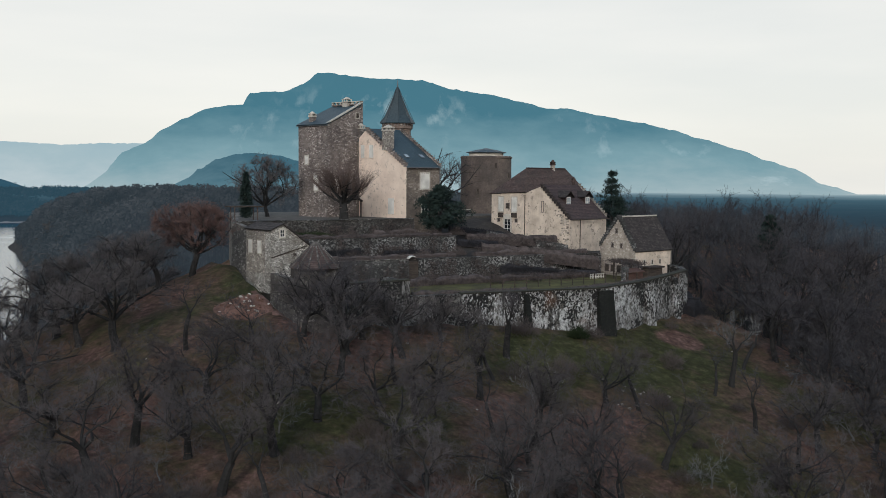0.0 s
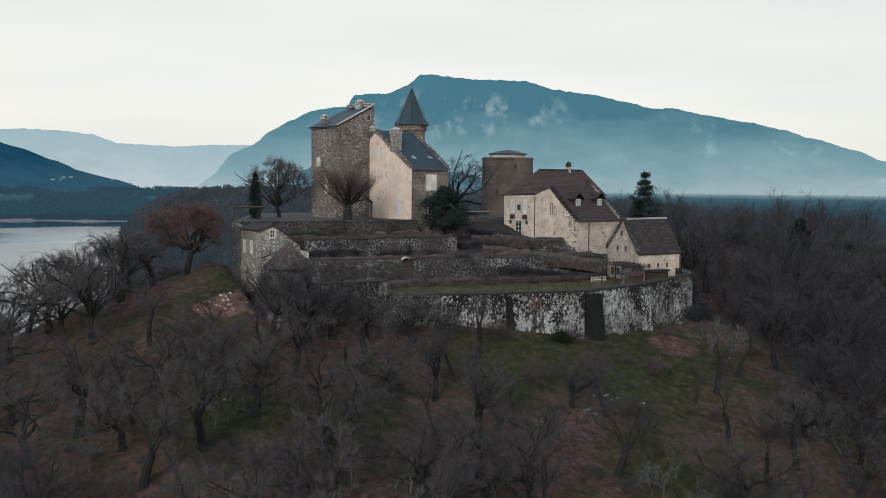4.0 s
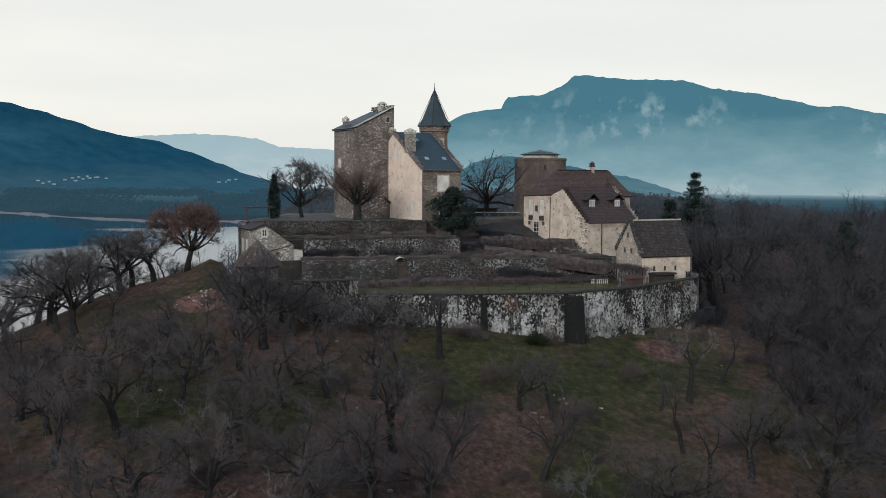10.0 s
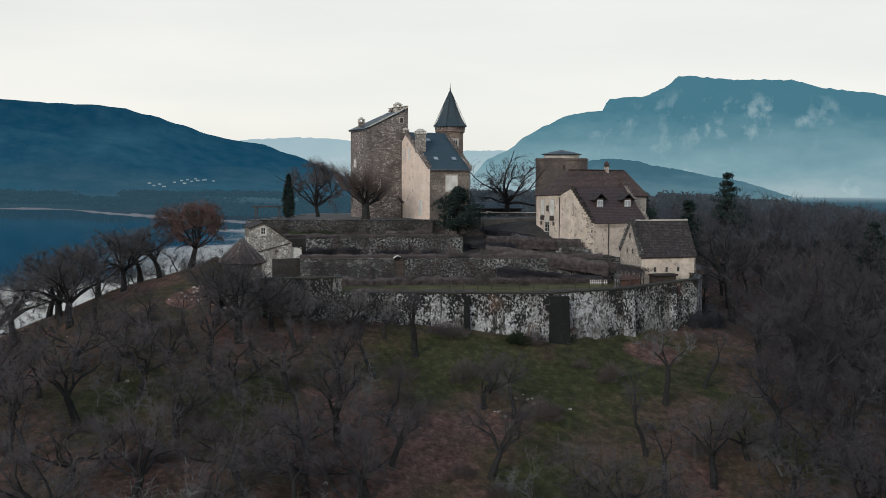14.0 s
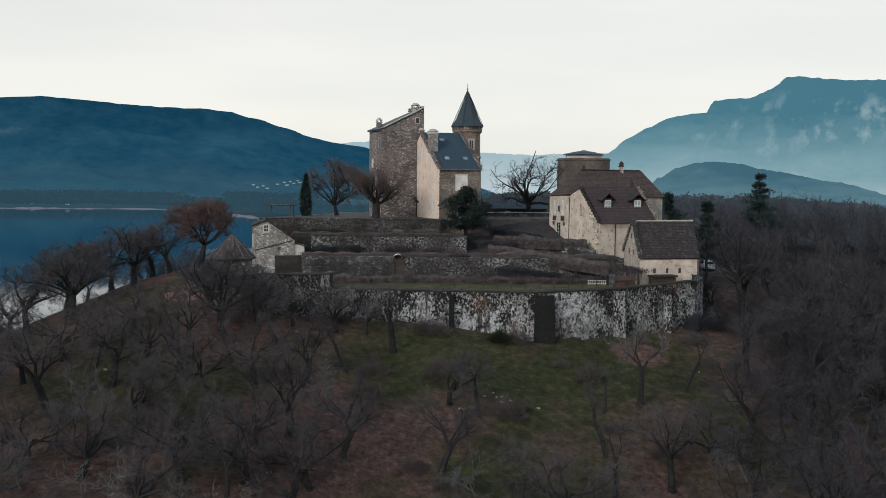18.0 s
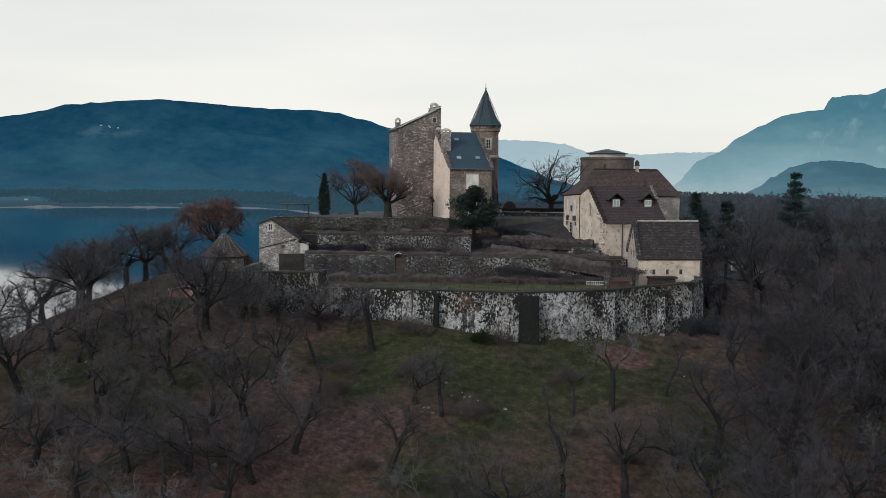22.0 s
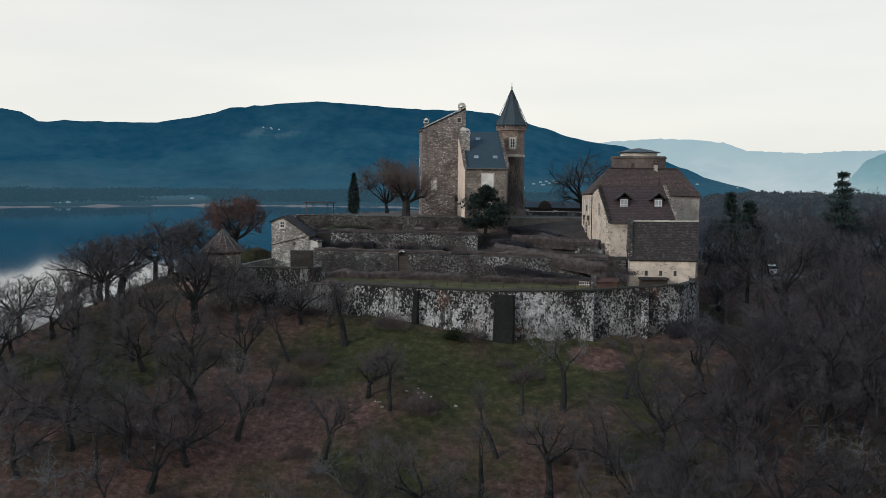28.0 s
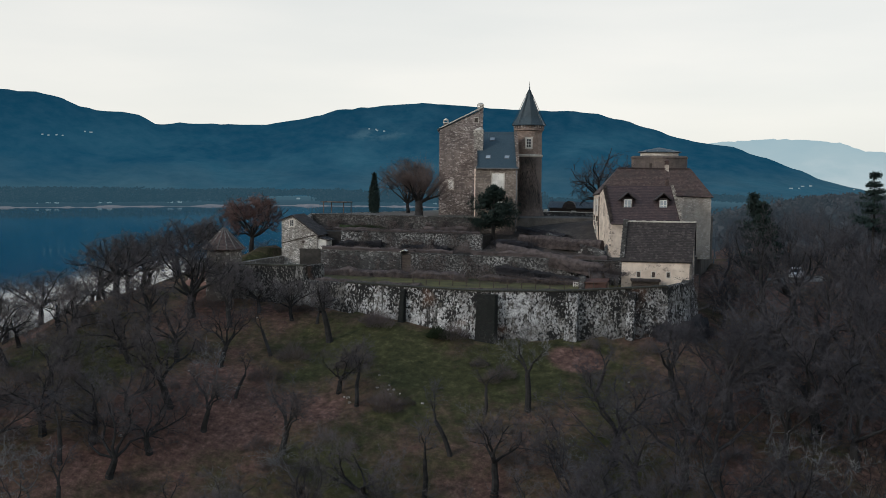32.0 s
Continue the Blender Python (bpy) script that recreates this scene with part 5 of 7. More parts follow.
# ---- barn ----
def build_barn():
    h = thing("barn", "old stone barn with steep mossy brown tile roof", "barn")
    A, B, C, D = (26.95, -29.4), (34.75, -27.75), (34.5, -20.7), (26.45, -22.4)
    ra, rb, zr, ze = (26.8, -26.0), (35.1, -24.1), 0.45, -4.05
    bm = bmesh.new()
    add_prism(bm, [A, B, (34.9, -24.15), C, D, ra], -10.5, [ze, ze, zr - .1, ze + .4, ze + .4, zr - .1])
    part("wall", bm, PLASTER_CREAM, h)
    m = wall_frame(D, A)
    bm = bmesh.new()
    L = math.hypot(A[0] - D[0], A[1] - D[1])
    q = [(0, -9.6), (L, -9.6), (L, ze), (L * 0.51, zr - 0.1), (0, ze + .4)]
    fr = [bm.verts.new(m @ Vector((x, -0.03, z))) for x, z in q]
    bk = [bm.verts.new(m @ Vector((x, 0.02, z))) for x, z in q]
    bm.faces.new(fr)
    bm.faces.new(list(reversed(bk)))
    for i in range(5):
        bm.faces.new((fr[i], bk[i], bk[(i + 1) % 5], fr[(i + 1) % 5]))
    part("gable_stone", bm, BARN_GABLE, h, "pale rubble stone gable")
    m = wall_frame(B, C)
    bm = bmesh.new()
    L = math.hypot(C[0] - B[0], C[1] - B[1])
    q = [(0, -13.0), (L, -13.0), (L, ze + .4), (L * 0.51, zr - 0.1), (0, ze)]
    fr = [bm.verts.new(m @ Vector((x, -0.25, z))) for x, z in q]
    bk = [bm.verts.new(m @ Vector((x, 0.02, z))) for x, z in q]
    bm.faces.new(fr)
    bm.faces.new(list(reversed(bk)))
    for i in range(5):
        bm.faces.new((fr[i], bk[i], bk[(i + 1) % 5], fr[(i + 1) % 5]))
    part("gable_stone", bm, TURRET_STONE, h, "grey weathered stone gable")
    f = Vector((0, 0, 0.14))
    bm = bmesh.new()
    P = [Vector((26.85, -29.7, ze - .15)), Vector((35.05, -27.98, ze - .15)), Vector((*rb, zr)), Vector((*ra, zr)), Vector((26.4, -22.1, ze + .3)), Vector((34.8, -20.3, ze + .3))]
    slab(bm, [P[0] + f, P[1] + f, P[2] + f, P[3] + f], 0.16)
    slab(bm, [P[3] + f, P[2] + f, P[5] + f, P[4] + f], 0.16)
    part("roof", bm, TILE_OLD, h, "dark mossy tile roof")
    corbie(h, (*A, ze + .25), (*ra, zr + .25), 13, 0.5, TERRACE_STONE, 0.3)
    corbie(h, (*D, ze + .65), (*ra, zr + .25), 13, 0.5, TERRACE_STONE, 0.3)
    bm = bmesh.new()
    for i in range(21):
        add_box(bm, (i * 0.405, -0.15, zr + 0.06), (i * 0.405 + 0.385, 0.15, zr + 0.22 + 0.02 * (i % 3)), wall_frame(ra, rb))
    part("ridge_tiles", bm, LIME, h)
    for x in (2.0, 3.75, 5.5):
        hole(h, on_wall(A, B, x, -5.95), 0.36, 0.62, "small_window", LIME)
    bm = bmesh.new()
    add_box(bm, (1.05, -1.6, -6.35), (4.5, -0.02, -6.12), wall_frame(A, B))
    part("shed_roof", bm, TILE_OLD, h, "low dark lean-to roof")
    bm = bmesh.new()
    add_box(bm, (1.2, -1.3, -8.6), (4.35, -0.04, -6.36), wall_frame(A, B))
    part("shed_wall", bm, DARK_WOOD, h)
    for x, z in ((3.3, -1.7), (2.5, -3.7), (4.3, -3.7)):
        hole(h, on_wall(D, A, x, z, 0.04), 0.36, 0.55, "vent")
    for x in (1.5, 2.7, 3.9):
        hole(h, on_wall(D, A, x, -7.1, 0.04), 0.75, 0.9, "arch")
    return h


build_barn()


# ---- garden hut ----
def build_hut():
    h = thing("garden_hut", "small rubble stone hut with a sagging dark tile roof", "hut")
    A, B = (-23.7, -20.3), (-18.5, -19.6)
    d = Vector((B[0] - A[0], B[1] - A[1], 0)).normalized()
    n = Vector((-d.y, d.x, 0)) * 6.1
    C, D = (B[0] + n.x, B[1] + n.y), (A[0] + n.x, A[1] + n.y)
    ap = (A[0] + d.x * 1.55, A[1] + d.y * 1.55)
    ap2 = (ap[0] + n.x, ap[1] + n.y)
    bm = bmesh.new()
    add_prism(bm, [A, ap, B, C, ap2, D], -8.3, [-0.65, -0.05, -2.75, -2.75, -0.05, -0.65])
    part("wall", bm, HUT_STONE, h)
    f = Vector((0, 0, 0.12))
    bm = bmesh.new()
    o = -n.normalized() * 0.25
    slab(bm, [Vector((*A, -.82)) - d * .3 + o + f, Vector((*ap, -.05)) + o + f, Vector((*ap2, -.05)) + f, Vector((*D, -.82)) - d * .3 + f], 0.13)
    slab(bm, [Vector((*ap, -.05)) + o + f, Vector((*B, -2.93)) + d * .35 + o + f, Vector((*C, -2.93)) + d * .35 + f, Vector((*ap2, -.05)) + f], 0.13)
    part("roof", bm, TILE_OLD, h, "dark old tile roof")
    window(h, on_wall(A, B, 1.5, -1.6), 0.62, 0.95, bars=(1, 1))
    hole(h, on_wall(A, B, 3.2, -3.9), 0.3, 0.25, "vent")
    bm = bmesh.new()
    add_box(bm, (0.15, -0.03, -6.0), (4.6, 0.05, -1.05), wall_frame(D, A))
    part("plaster_face", bm, PALE_RUBBLE, h, "worn pale rubble on the meadow side")
    for x in (1.2, 3.4):
        window(h, on_wall(D, A, x, -3.6) @ Matrix.Translation((0, -0.05, 0)), 0.8, 1.5, closed=True, surround=0.1)
    m = wall_frame(A, B)
    bm = bmesh.new()
    q = Vector((4.9, 0, 1.25))
    mm = m @ Matrix.Translation((0, 0, -4.0)) @ q.to_track_quat("X", "Z").to_matrix().to_4x4()
    add_box(bm, (0.0, -0.09, -0.06), (q.length, 0.0, 0.06), mm)
    part("drip_ledge", bm, DARK_WOOD, h, "dark slanting tile ledge")
    # white boarded porch on the garden side
    s = wall_frame(B, C)
    for k in range(2):
        bm = bmesh.new()
        add_box(bm, (0.3 + 1.5 * k, -1.3, -5.2), (1.65 + 1.5 * k, -1.2, -3.4), s)
        part("white_panel", bm, WHITE_PAINT, h, "white painted board panel")
    bm = bmesh.new()
    add_box(bm, (0.2, -1.2, -5.2), (0.3, 0, -3.3), s)
    part("white_panel", bm, WHITE_PAINT, h, "white painted board panel")
    bm = bmesh.new()
    slab(bm, [s @ Vector((0, -1.6, -3.5)), s @ Vector((3.6, -1.6, -3.5)), s @ Vector((3.6, 0, -3.0)), s @ Vector((0, 0, -3.0))], 0.1)
    part("porch_roof", bm, TILE_OLD, h)
    bm = bmesh.new()
    add_box(bm, (0.25, -1.2, -8.0), (3.4, -0.02, -5.25), s)
    part("porch_base", bm, TERRACE_STONE, h)
    return h


settle(build_hut(), (-22, -20), 3, (1.15, -2.2, 0.2))


# ---- pepper-pot turret on the bastion corner ----
def build_pepperpot():
    t = thing("corner_turret", "round stone corner turret with a conical tile roof", "turret")
    c = (-22.9, -37.4)
    bm = bmesh.new()
    add_lathe(bm, c, ((2.5, -13.5), (2.3, -9), (2.2, -4.2), (2.3, -4.15), (2.3, -3.95)), 28)
    part("wall", bm, TURRET_STONE, t)
    bm = bmesh.new()
    add_lathe(bm, c, ((2.66, -4.02), (2.72, -3.9), (1.7, -2.85), (0.75, -1.85), (0.1, -1.25), (0, -1.2)), 14)
    part("roof", bm, TILE_BROWN, t, "brown conical tile roof")
    for i in range(14):
        a = 2 * math.pi * i / 14
        p0 = Vector((c[0] + 2.74 * math.cos(a), c[1] + 2.74 * math.sin(a), -3.9))
        p1 = Vector((c[0] + 0.1 * math.cos(a), c[1] + 0.1 * math.sin(a), -1.24))
        bm = bmesh.new()
        m = Matrix.Translation(p0) @ (p1 - p0).to_track_quat("X", "Z").to_matrix().to_4x4()
        add_box(bm, (0, -0.07, -0.03), ((p1 - p0).length, 0.07, 0.07), m)
        part("hip_tiles", bm, TURRET_STONE, t)
    for a in (-60, -120):
        hole(t, pose(c[0] + 2.26 * math.cos(radians(a)), c[1] + 2.26 * math.sin(radians(a)), -6.3, 0, 0, a + 90), 0.3, 0.6)
    return t


settle(build_pepperpot(), (-22.9, -37.4), 0, (0, 0, 0.25))


# ---- low outbuilding behind the inner court ----
def build_outbuilding():
    h = thing("outbuilding", "long low outbuilding with a pale slate roof", "outbuilding")
    bm = bmesh.new()
    add_prism(bm, [(8.8, 10.0), (23, 9.6), (23, 13.6), (8.8, 13.9)], -0.3, 0.95)
    part("wall", bm, DARK_WOOD, h)
    bm = bmesh.new()
    slab(bm, [(8.5, 9.6, 0.95), (23.3, 9.2, 0.95), (23.3, 11.6, 1.95), (8.5, 11.9, 1.95)], 0.12)
    slab(bm, [(8.5, 11.9, 1.95), (23.3, 11.6, 1.95), (23.3, 14.0, 0.95), (8.5, 14.3, 0.95)], 0.12)
    part("roof", bm, SLATE_PALE, h, "pale blue-grey slate roof")
    bm = bmesh.new()
    n = 14
    f, b = [], []
    for i in range(n + 1):
        a = math.pi * i / n
        f.append(bm.verts.new((12.2 + 1.15 * math.cos(a), 9.3, 0.75 + 1.35 * math.sin(a))))
        b.append(bm.verts.new((12.2 + 1.15 * math.cos(a), 11.6, 0.75 + 1.35 * math.sin(a))))
    bm.faces.new(f)
    bm.faces.new(list(reversed(b)))
    for i in range(n):
        bm.faces.new((f[i], b[i], b[i + 1], f[i + 1]))
    bm.faces.new((f[0], f[-1], b[-1], b[0]))
    part("arched_dormer", bm, DARK_WOOD, h, "dark arched dormer door")
    settle(h, (16, 12), 4, (-1.5, 7.0, 0))
    for lo, hi in (((9.0, 5.62, 0.56), (9.6, 5.95, 0.95)), ((13.4, 5.85, 0.56), (14.1, 6.15, 0.8))):
        bm = bmesh.new()
        add_box(bm, lo, hi)
        tagged(part("stone_block", bm, LIME), "pale stone block on the court wall", "stone")


SLATE_PALE = tiles("pale_slate", [(0.07, 0.085, 0.095), (0.095, 0.11, 0.12)], 0.25, 0.6, (0.08, 0.09, 0.095))
build_outbuilding()

# ---- trees ----
def tube(verts, faces, p0, p1, r0, r1, n):
    d = (p1 - p0).normalized()
    a = d.orthogonal().normalized()
    b = d.cross(a)
    k = len(verts)
    ring = [(math.cos(2 * math.pi * i / n), math.sin(2 * math.pi * i / n)) for i in range(n)]
    if r1 > 0:
        verts += [p0 + (a * c + b * s) * r0 for c, s in ring]
        verts += [p1 + (a * c + b * s) * r1 for c, s in ring]
        faces += [(k + i, k + (i + 1) % n, k + n + (i + 1) % n, k + n + i) for i in range(n)]
    else:
        verts += [p0 + (a * c + b * s) * r0 for c, s in ring]
        verts.append(p1)
        faces += [(k + i, k + (i + 1) % n, k + n) for i in range(n)]


def tilt(rng, d, angle):
    a = d.orthogonal().normalized()
    a.rotate(Matrix.Rotation(rng.uniform(0, 2 * math.pi), 3, d))
    return (d * math.cos(angle) + a * math.sin(angle)).normalized()


def shooted(seed, trunk_h, girth, stubs, stub_len, rise, shoots, shoot_len, fan):
    """A lopped tree: stout trunk, gnarled stub limbs, and a haze of long fine shoots on them."""
    r5 = random.Random(seed)
    wood, fine = ([], []), ([], [])
    p, r = Vector((0, 0, -0.5)), girth
    tube(*wood, p, p + Vector((0, 0, 0.9)), r * 1.35, r, 9)
    p = p + Vector((0, 0, 0.9))
    for i in range(3):
        q = p + Vector((r5.gauss(0, .06), r5.gauss(0, .06), (trunk_h - 0.4) / 3))
        tube(*wood, p, q, r, r * 0.95, 9)
        p, r = q, r * 0.95
    for i in range(stubs):
        a = 6.28 * i / stubs + r5.gauss(0, 0.2)
        d = Vector((math.cos(a), math.sin(a), rise * r5.uniform(0.4, 1.9))).normalized()
        s, rr = p + Vector((0, 0, -0.3 * r5.random())), r * 0.5
        for k in range(5):
            d = (d + Vector((r5.gauss(0, .2), r5.gauss(0, .2), r5.gauss(0.07, .14)))).normalized()
            e = s + d * stub_len * r5.uniform(0.8, 1.2) / 5
            tube(*wood, s, e, rr, rr * 0.82, 6)
            rr *= 0.82
            if k >= 1:
                side = tilt(r5, d, r5.uniform(0.5, 1.0))
                tip = e + side * stub_len * 0.3
                tube(*wood, e, tip, rr * 0.55, rr * 0.25, 5)
                for root, n in ((e, shoots), (tip, shoots)):
                    for _ in range(n):
                        out = Vector((root.x, root.y, 0)) * fan
                        v = (Vector((r5.gauss(0, .35), r5.gauss(0, .35), 1)) + out * 0.22 + d * 0.35).normalized()
                        m = root + v * shoot_len * r5.uniform(0.25, 0.6)
                        w = (v + Vector((r5.gauss(0, .25), r5.gauss(0, .25), r5.gauss(.1, .2)))).normalized()
                        tube(*fine, root, m, 0.015, 0.010, 3)
                        tube(*fine, m, m + w * shoot_len * r5.uniform(0.2, 0.5), 0.010, 0, 3)
            s = e
    t = Tree(seed, 4.0, limbs=1, twigs=0)
    t.wood, t.fine = wood, fine
    return t


class Tree:
    """A bare tree: trunk that forks low into rising limbs, and a dense round crown of fine twigs."""

    def __init__(self, seed, height, wide=1.0, lean=0.1, limbs=5, twigs=5, wild=0.2, up=0.12, girth=1.0, fork=0.3, thick=0.013, spread=0.75, soft=3, tip=0.8, dome=None):
        self.rng = rng = random.Random(seed)
        self.wood, self.fine = ([], []), ([], [])
        self.tip, self.dome = tip, dome
        self.twigs, self.wild, self.up, self.thick, self.soft = twigs, wild, up, thick, soft
        p, r = Vector((0, 0, -0.6)), (0.023 * height + 0.06) * girth
        d = Vector((rng.uniform(-lean, lean), rng.uniform(-lean, lean), 1)).normalized()
        tube(*self.wood, p, p + Vector((0, 0, 0.8)), r * 1.5, r * 1.05, 7)
        p = p + Vector((0, 0, 0.8))
        n = 4
        for i in range(n):
            d = (d + Vector((rng.gauss(0, 0.10), rng.gauss(0, 0.10), 0.05))).normalized()
            q = p + d * (height * fork / n)
            tube(*self.wood, p, q, r, r * 0.93, 7)
            p, r = q, r * 0.93
        a0 = rng.uniform(0, 6.28)
        for i in range(limbs):
            a = a0 + 6.28 * i / limbs + rng.gauss(0, 0.25)
            t = spread * (rng.uniform(0.55, 1.15) if i else 0.15)
            e = (d + Vector((math.cos(a) * math.tan(t), math.sin(a) * math.tan(t), 0))).normalized()
            flat = 1.0 + (wide - 1.0) * min(1.0, t)
            self.limb(p, e, height * (1 - fork) * rng.uniform(0.75, 1.0) * flat, r * rng.uniform(0.5, 0.72), 1)

    def inside(self, q, level=4):
        """Within the rounded crown: middle height, half width, half height."""
        if not self.dome:
            return True
        zc, rw, rh = self.dome
        a = math.atan2(q.y, q.x)
        rw *= 1 + 0.30 * noise.noise((math.cos(a) * 1.3, math.sin(a) * 1.3, zc * 7 + q.z * 0.25))
        return (q.x * q.x + q.y * q.y) / (rw * rw) + ((q.z - zc) / rh) ** 2 < (9.0, 9.0, 1.45, 1.2, self.rng.uniform(0.8, 1.15))[level]

    def limb(self, p, d, length, r, level):
        rng = self.rng
        n = (0, 5, 3, 2)[level]
        sides = (7, 6, 4, 3)[level]
        store = self.wood if level < self.soft else self.fine
        for i in range(n):
            d = (d + Vector((rng.gauss(0, self.wild), rng.gauss(0, self.wild), rng.gauss(self.up, self.wild * 0.7)))).normalized()
            q = p + d * (length / n)
            if not self.inside(q, level):
                return
            r2 = max(r * 0.74, self.thick)
            tube(*store, p, q, r, r2, sides)
            if level == 1 and i >= 1:
                for _ in range(2):
                    self.limb(q, tilt(rng, d, rng.uniform(0.45, 1.0)), length * rng.uniform(0.26, 0.46), max(r2 * 0.5, self.thick), 2)
            elif level == 2:
                for _ in range(2):
                    self.limb(q, tilt(rng, d, rng.uniform(0.4, 1.1)), length * rng.uniform(0.35, 0.6), max(r2 * 0.5, self.thick), 3)
            elif level == 3:
                for _ in range(self.twigs):
                    t = tilt(rng, d, rng.uniform(0.3, 1.1))
                    t.z += 0.15
                    s = p.lerp(q, rng.random())
                    e = s + t * rng.uniform(0.3, self.tip)
                    if self.inside(e):
                        tube(*self.fine, s, e, self.thick, 0, 3)
            p, r = q, r2

    def build(self, name, label, bark, twig, crown_label="", group=""):
        root = thing(name, label, "tree", group)
        mesh_part("trunk", *self.wood, bark, root)
        mesh_part("crown", *self.fine, twig, root, crown_label)
        return root


def place(x, y, s=1.0, turn=0.0, z=None, sz=None):
    z = ground_z(x, y) if z is None else z
    return Matrix.Translation((x, y, z - 0.05)) @ Matrix.Rotation(turn, 4, "Z") @ Matrix.Diagonal((s, s, sz or s, 1))


rng = random.Random(11)
THICKET = grained("grey_thicket_twigs", (0.016, 0.016, 0.019), (0.046, 0.044, 0.050), 0.7, 0.9)
THICKET_DARK = grained("black_green_thicket", (0.008, 0.010, 0.011), (0.034, 0.035, 0.038), 0.5, 0.9)
TWIG_DARK = varied("dark_twigs", (0.028, 0.026, 0.029), (0.060, 0.056, 0.061))
TWIG_BROWN = varied("brown_winter_twigs", (0.046, 0.041, 0.042), (0.102, 0.093, 0.094))
TWIG_SLOPE = varied("dark_brown_twigs", (0.034, 0.030, 0.031), (0.086, 0.077, 0.078))
TWIG_PALE = varied("pale_lichened_twigs", (0.055, 0.055, 0.055), (0.16, 0.16, 0.158))
BARK_PALE = varied("pale_lichened_bark", (0.05, 0.05, 0.049), (0.11, 0.11, 0.108))
SLOPE = "bare trees on the slope"
kinds, dark_kinds, lush, snags, pale_kinds, thin_kinds = [], [], [], [], [], []
for i, (h, w, ln, lb, fk, sp) in enumerate(((8.6, 1.0, 0.2, 4, 0.25, 0.7), (7.4, 1.2, 0.4, 5, 0.2, 0.95), (9.2, 0.9, 0.15, 4, 0.35, 0.6), (6.8, 1.3, 0.45, 4, 0.22, 1.0), (8.8, 1.0, 0.35, 4, 0.3, 0.75))):
    kinds.append(Tree(100 + i, h, w, ln, lb + 1, 7, 0.42, 0.04, 1.6, fork=fk, spread=sp, thick=0.011, tip=0.9).build("oak_tree", "gnarled dark oak with a haze of brown twigs", BARK, TWIG_SLOPE, group=SLOPE))
for i, (h, w, ln, lb, fk, sp) in enumerate(((9.4, 1.0, 0.15, 5, 0.25, 0.7), (10.2, 1.0, 0.1, 5, 0.35, 0.65), (8.6, 1.2, 0.3, 5, 0.22, 0.85))):
    dark_kinds.append(Tree(120 + i, h, w, ln, lb, 6, 0.36, 0.05, 1.5, fork=fk, spread=sp, thick=0.012, tip=0.9).build("oak_tree", "dark bare oak in the close east wood", BARK, TWIG_DARK, group=SLOPE))
for i in range(3):
    lush.append(Tree(170 + i, 8.8, 1.2, 0.25, 8, 14, 0.34, 0.03, 1.6, fork=0.27, spread=0.98, thick=0.011, tip=1.0, dome=(4.9, 4.7 + 0.4 * i, 3.5)).build("oak_tree", "round-crowned bare oak on the meadow brow", BARK, TWIG_BROWN, group=SLOPE))
for i in range(4):
    snags.append(Tree(200 + i, 7.0, 0.8, 0.45, 2, 1, 0.34, 0.12, 1.15, 0.5, spread=0.6, thick=0.012, tip=0.7).build("slender_tree", "slim leaning tree with few twigs among leaf litter", BARK, TWIG_DARK, group=SLOPE))
for i in range(3):
    pale_kinds.append(Tree(230 + i, 5.2, 1.2, 0.5, 4, 1, 0.48, 0.05, 0.8, 0.22, spread=0.95, thick=0.013, tip=0.5).build("dead_tree", "low dead tree with pale lichened branches", BARK_PALE, TWIG_PALE, group=SLOPE))
for i, (h, w, sp) in enumerate(((11.0, 1.0, 0.6), (10.0, 1.1, 0.7), (12.0, 0.9, 0.55))):
    thin_kinds.append(Tree(150 + i, h, w, 0.15, 4, 2, 0.28, fork=0.3, spread=sp, thick=0.022, tip=1.3).build("wood_tree", "bare grey tree in the dense wood", BARK, TWIG_GREY, group="bare trees of the wood"))

spots = []


def lane(x, y):
    """The open lane through the wood that leads to the parked cars."""
    return y > -48 and abs(x - 14 - (y + 153) * 0.206) < 2.4


def free(x, y, gap):
    for a, b in spots:
        if (a - x) ** 2 + (b - y) ** 2 < gap * gap:
            return False
    return True


first = {}
count = 0


def put(kind, x, y, s, sz=None, z=None):
    global count
    spots.append((x, y))
    m = place(x, y, s, rng.uniform(0, 6.28), z, sz)
    if kind not in first:
        first[kind] = True
        kind.matrix_basis = m
        return kind
    count += 1
    ob = copy_thing(kind, Matrix.Identity(4))
    ob.matrix_basis = m
    return ob


# oaks on the brow, on the meadow and below it
for x, y, s in ((-34.6, -18.0, 0.82), (-37.3, -16.5, 0.85), (-38.6, -21.5, 0.9), (-42.0, -19.5, 0.9), (-46.4, -22.0, 1.0), (-42.5, -33.5, 1.0), (-50.5, -27.0, 0.95), (-51.5, -38.0, 0.9),
                (-45.0, -27.5, 0.8), (-48.5, -18.0, 0.85), (-53.5, -25.0, 0.8),
                (-25.5, -40.6, 0.72), (-19.5, -41.8, 0.7), (-15.5, -41.5, 0.55), (-10.5, -42.5, 0.55), (-7.2, -42.3, 0.45), (-33.0, -6.0, 0.75), (-39.5, -7.0, 0.75), (-30.5, 1.5, 0.75)):
    put(lush[count % 3], x, y, s * 1.12)
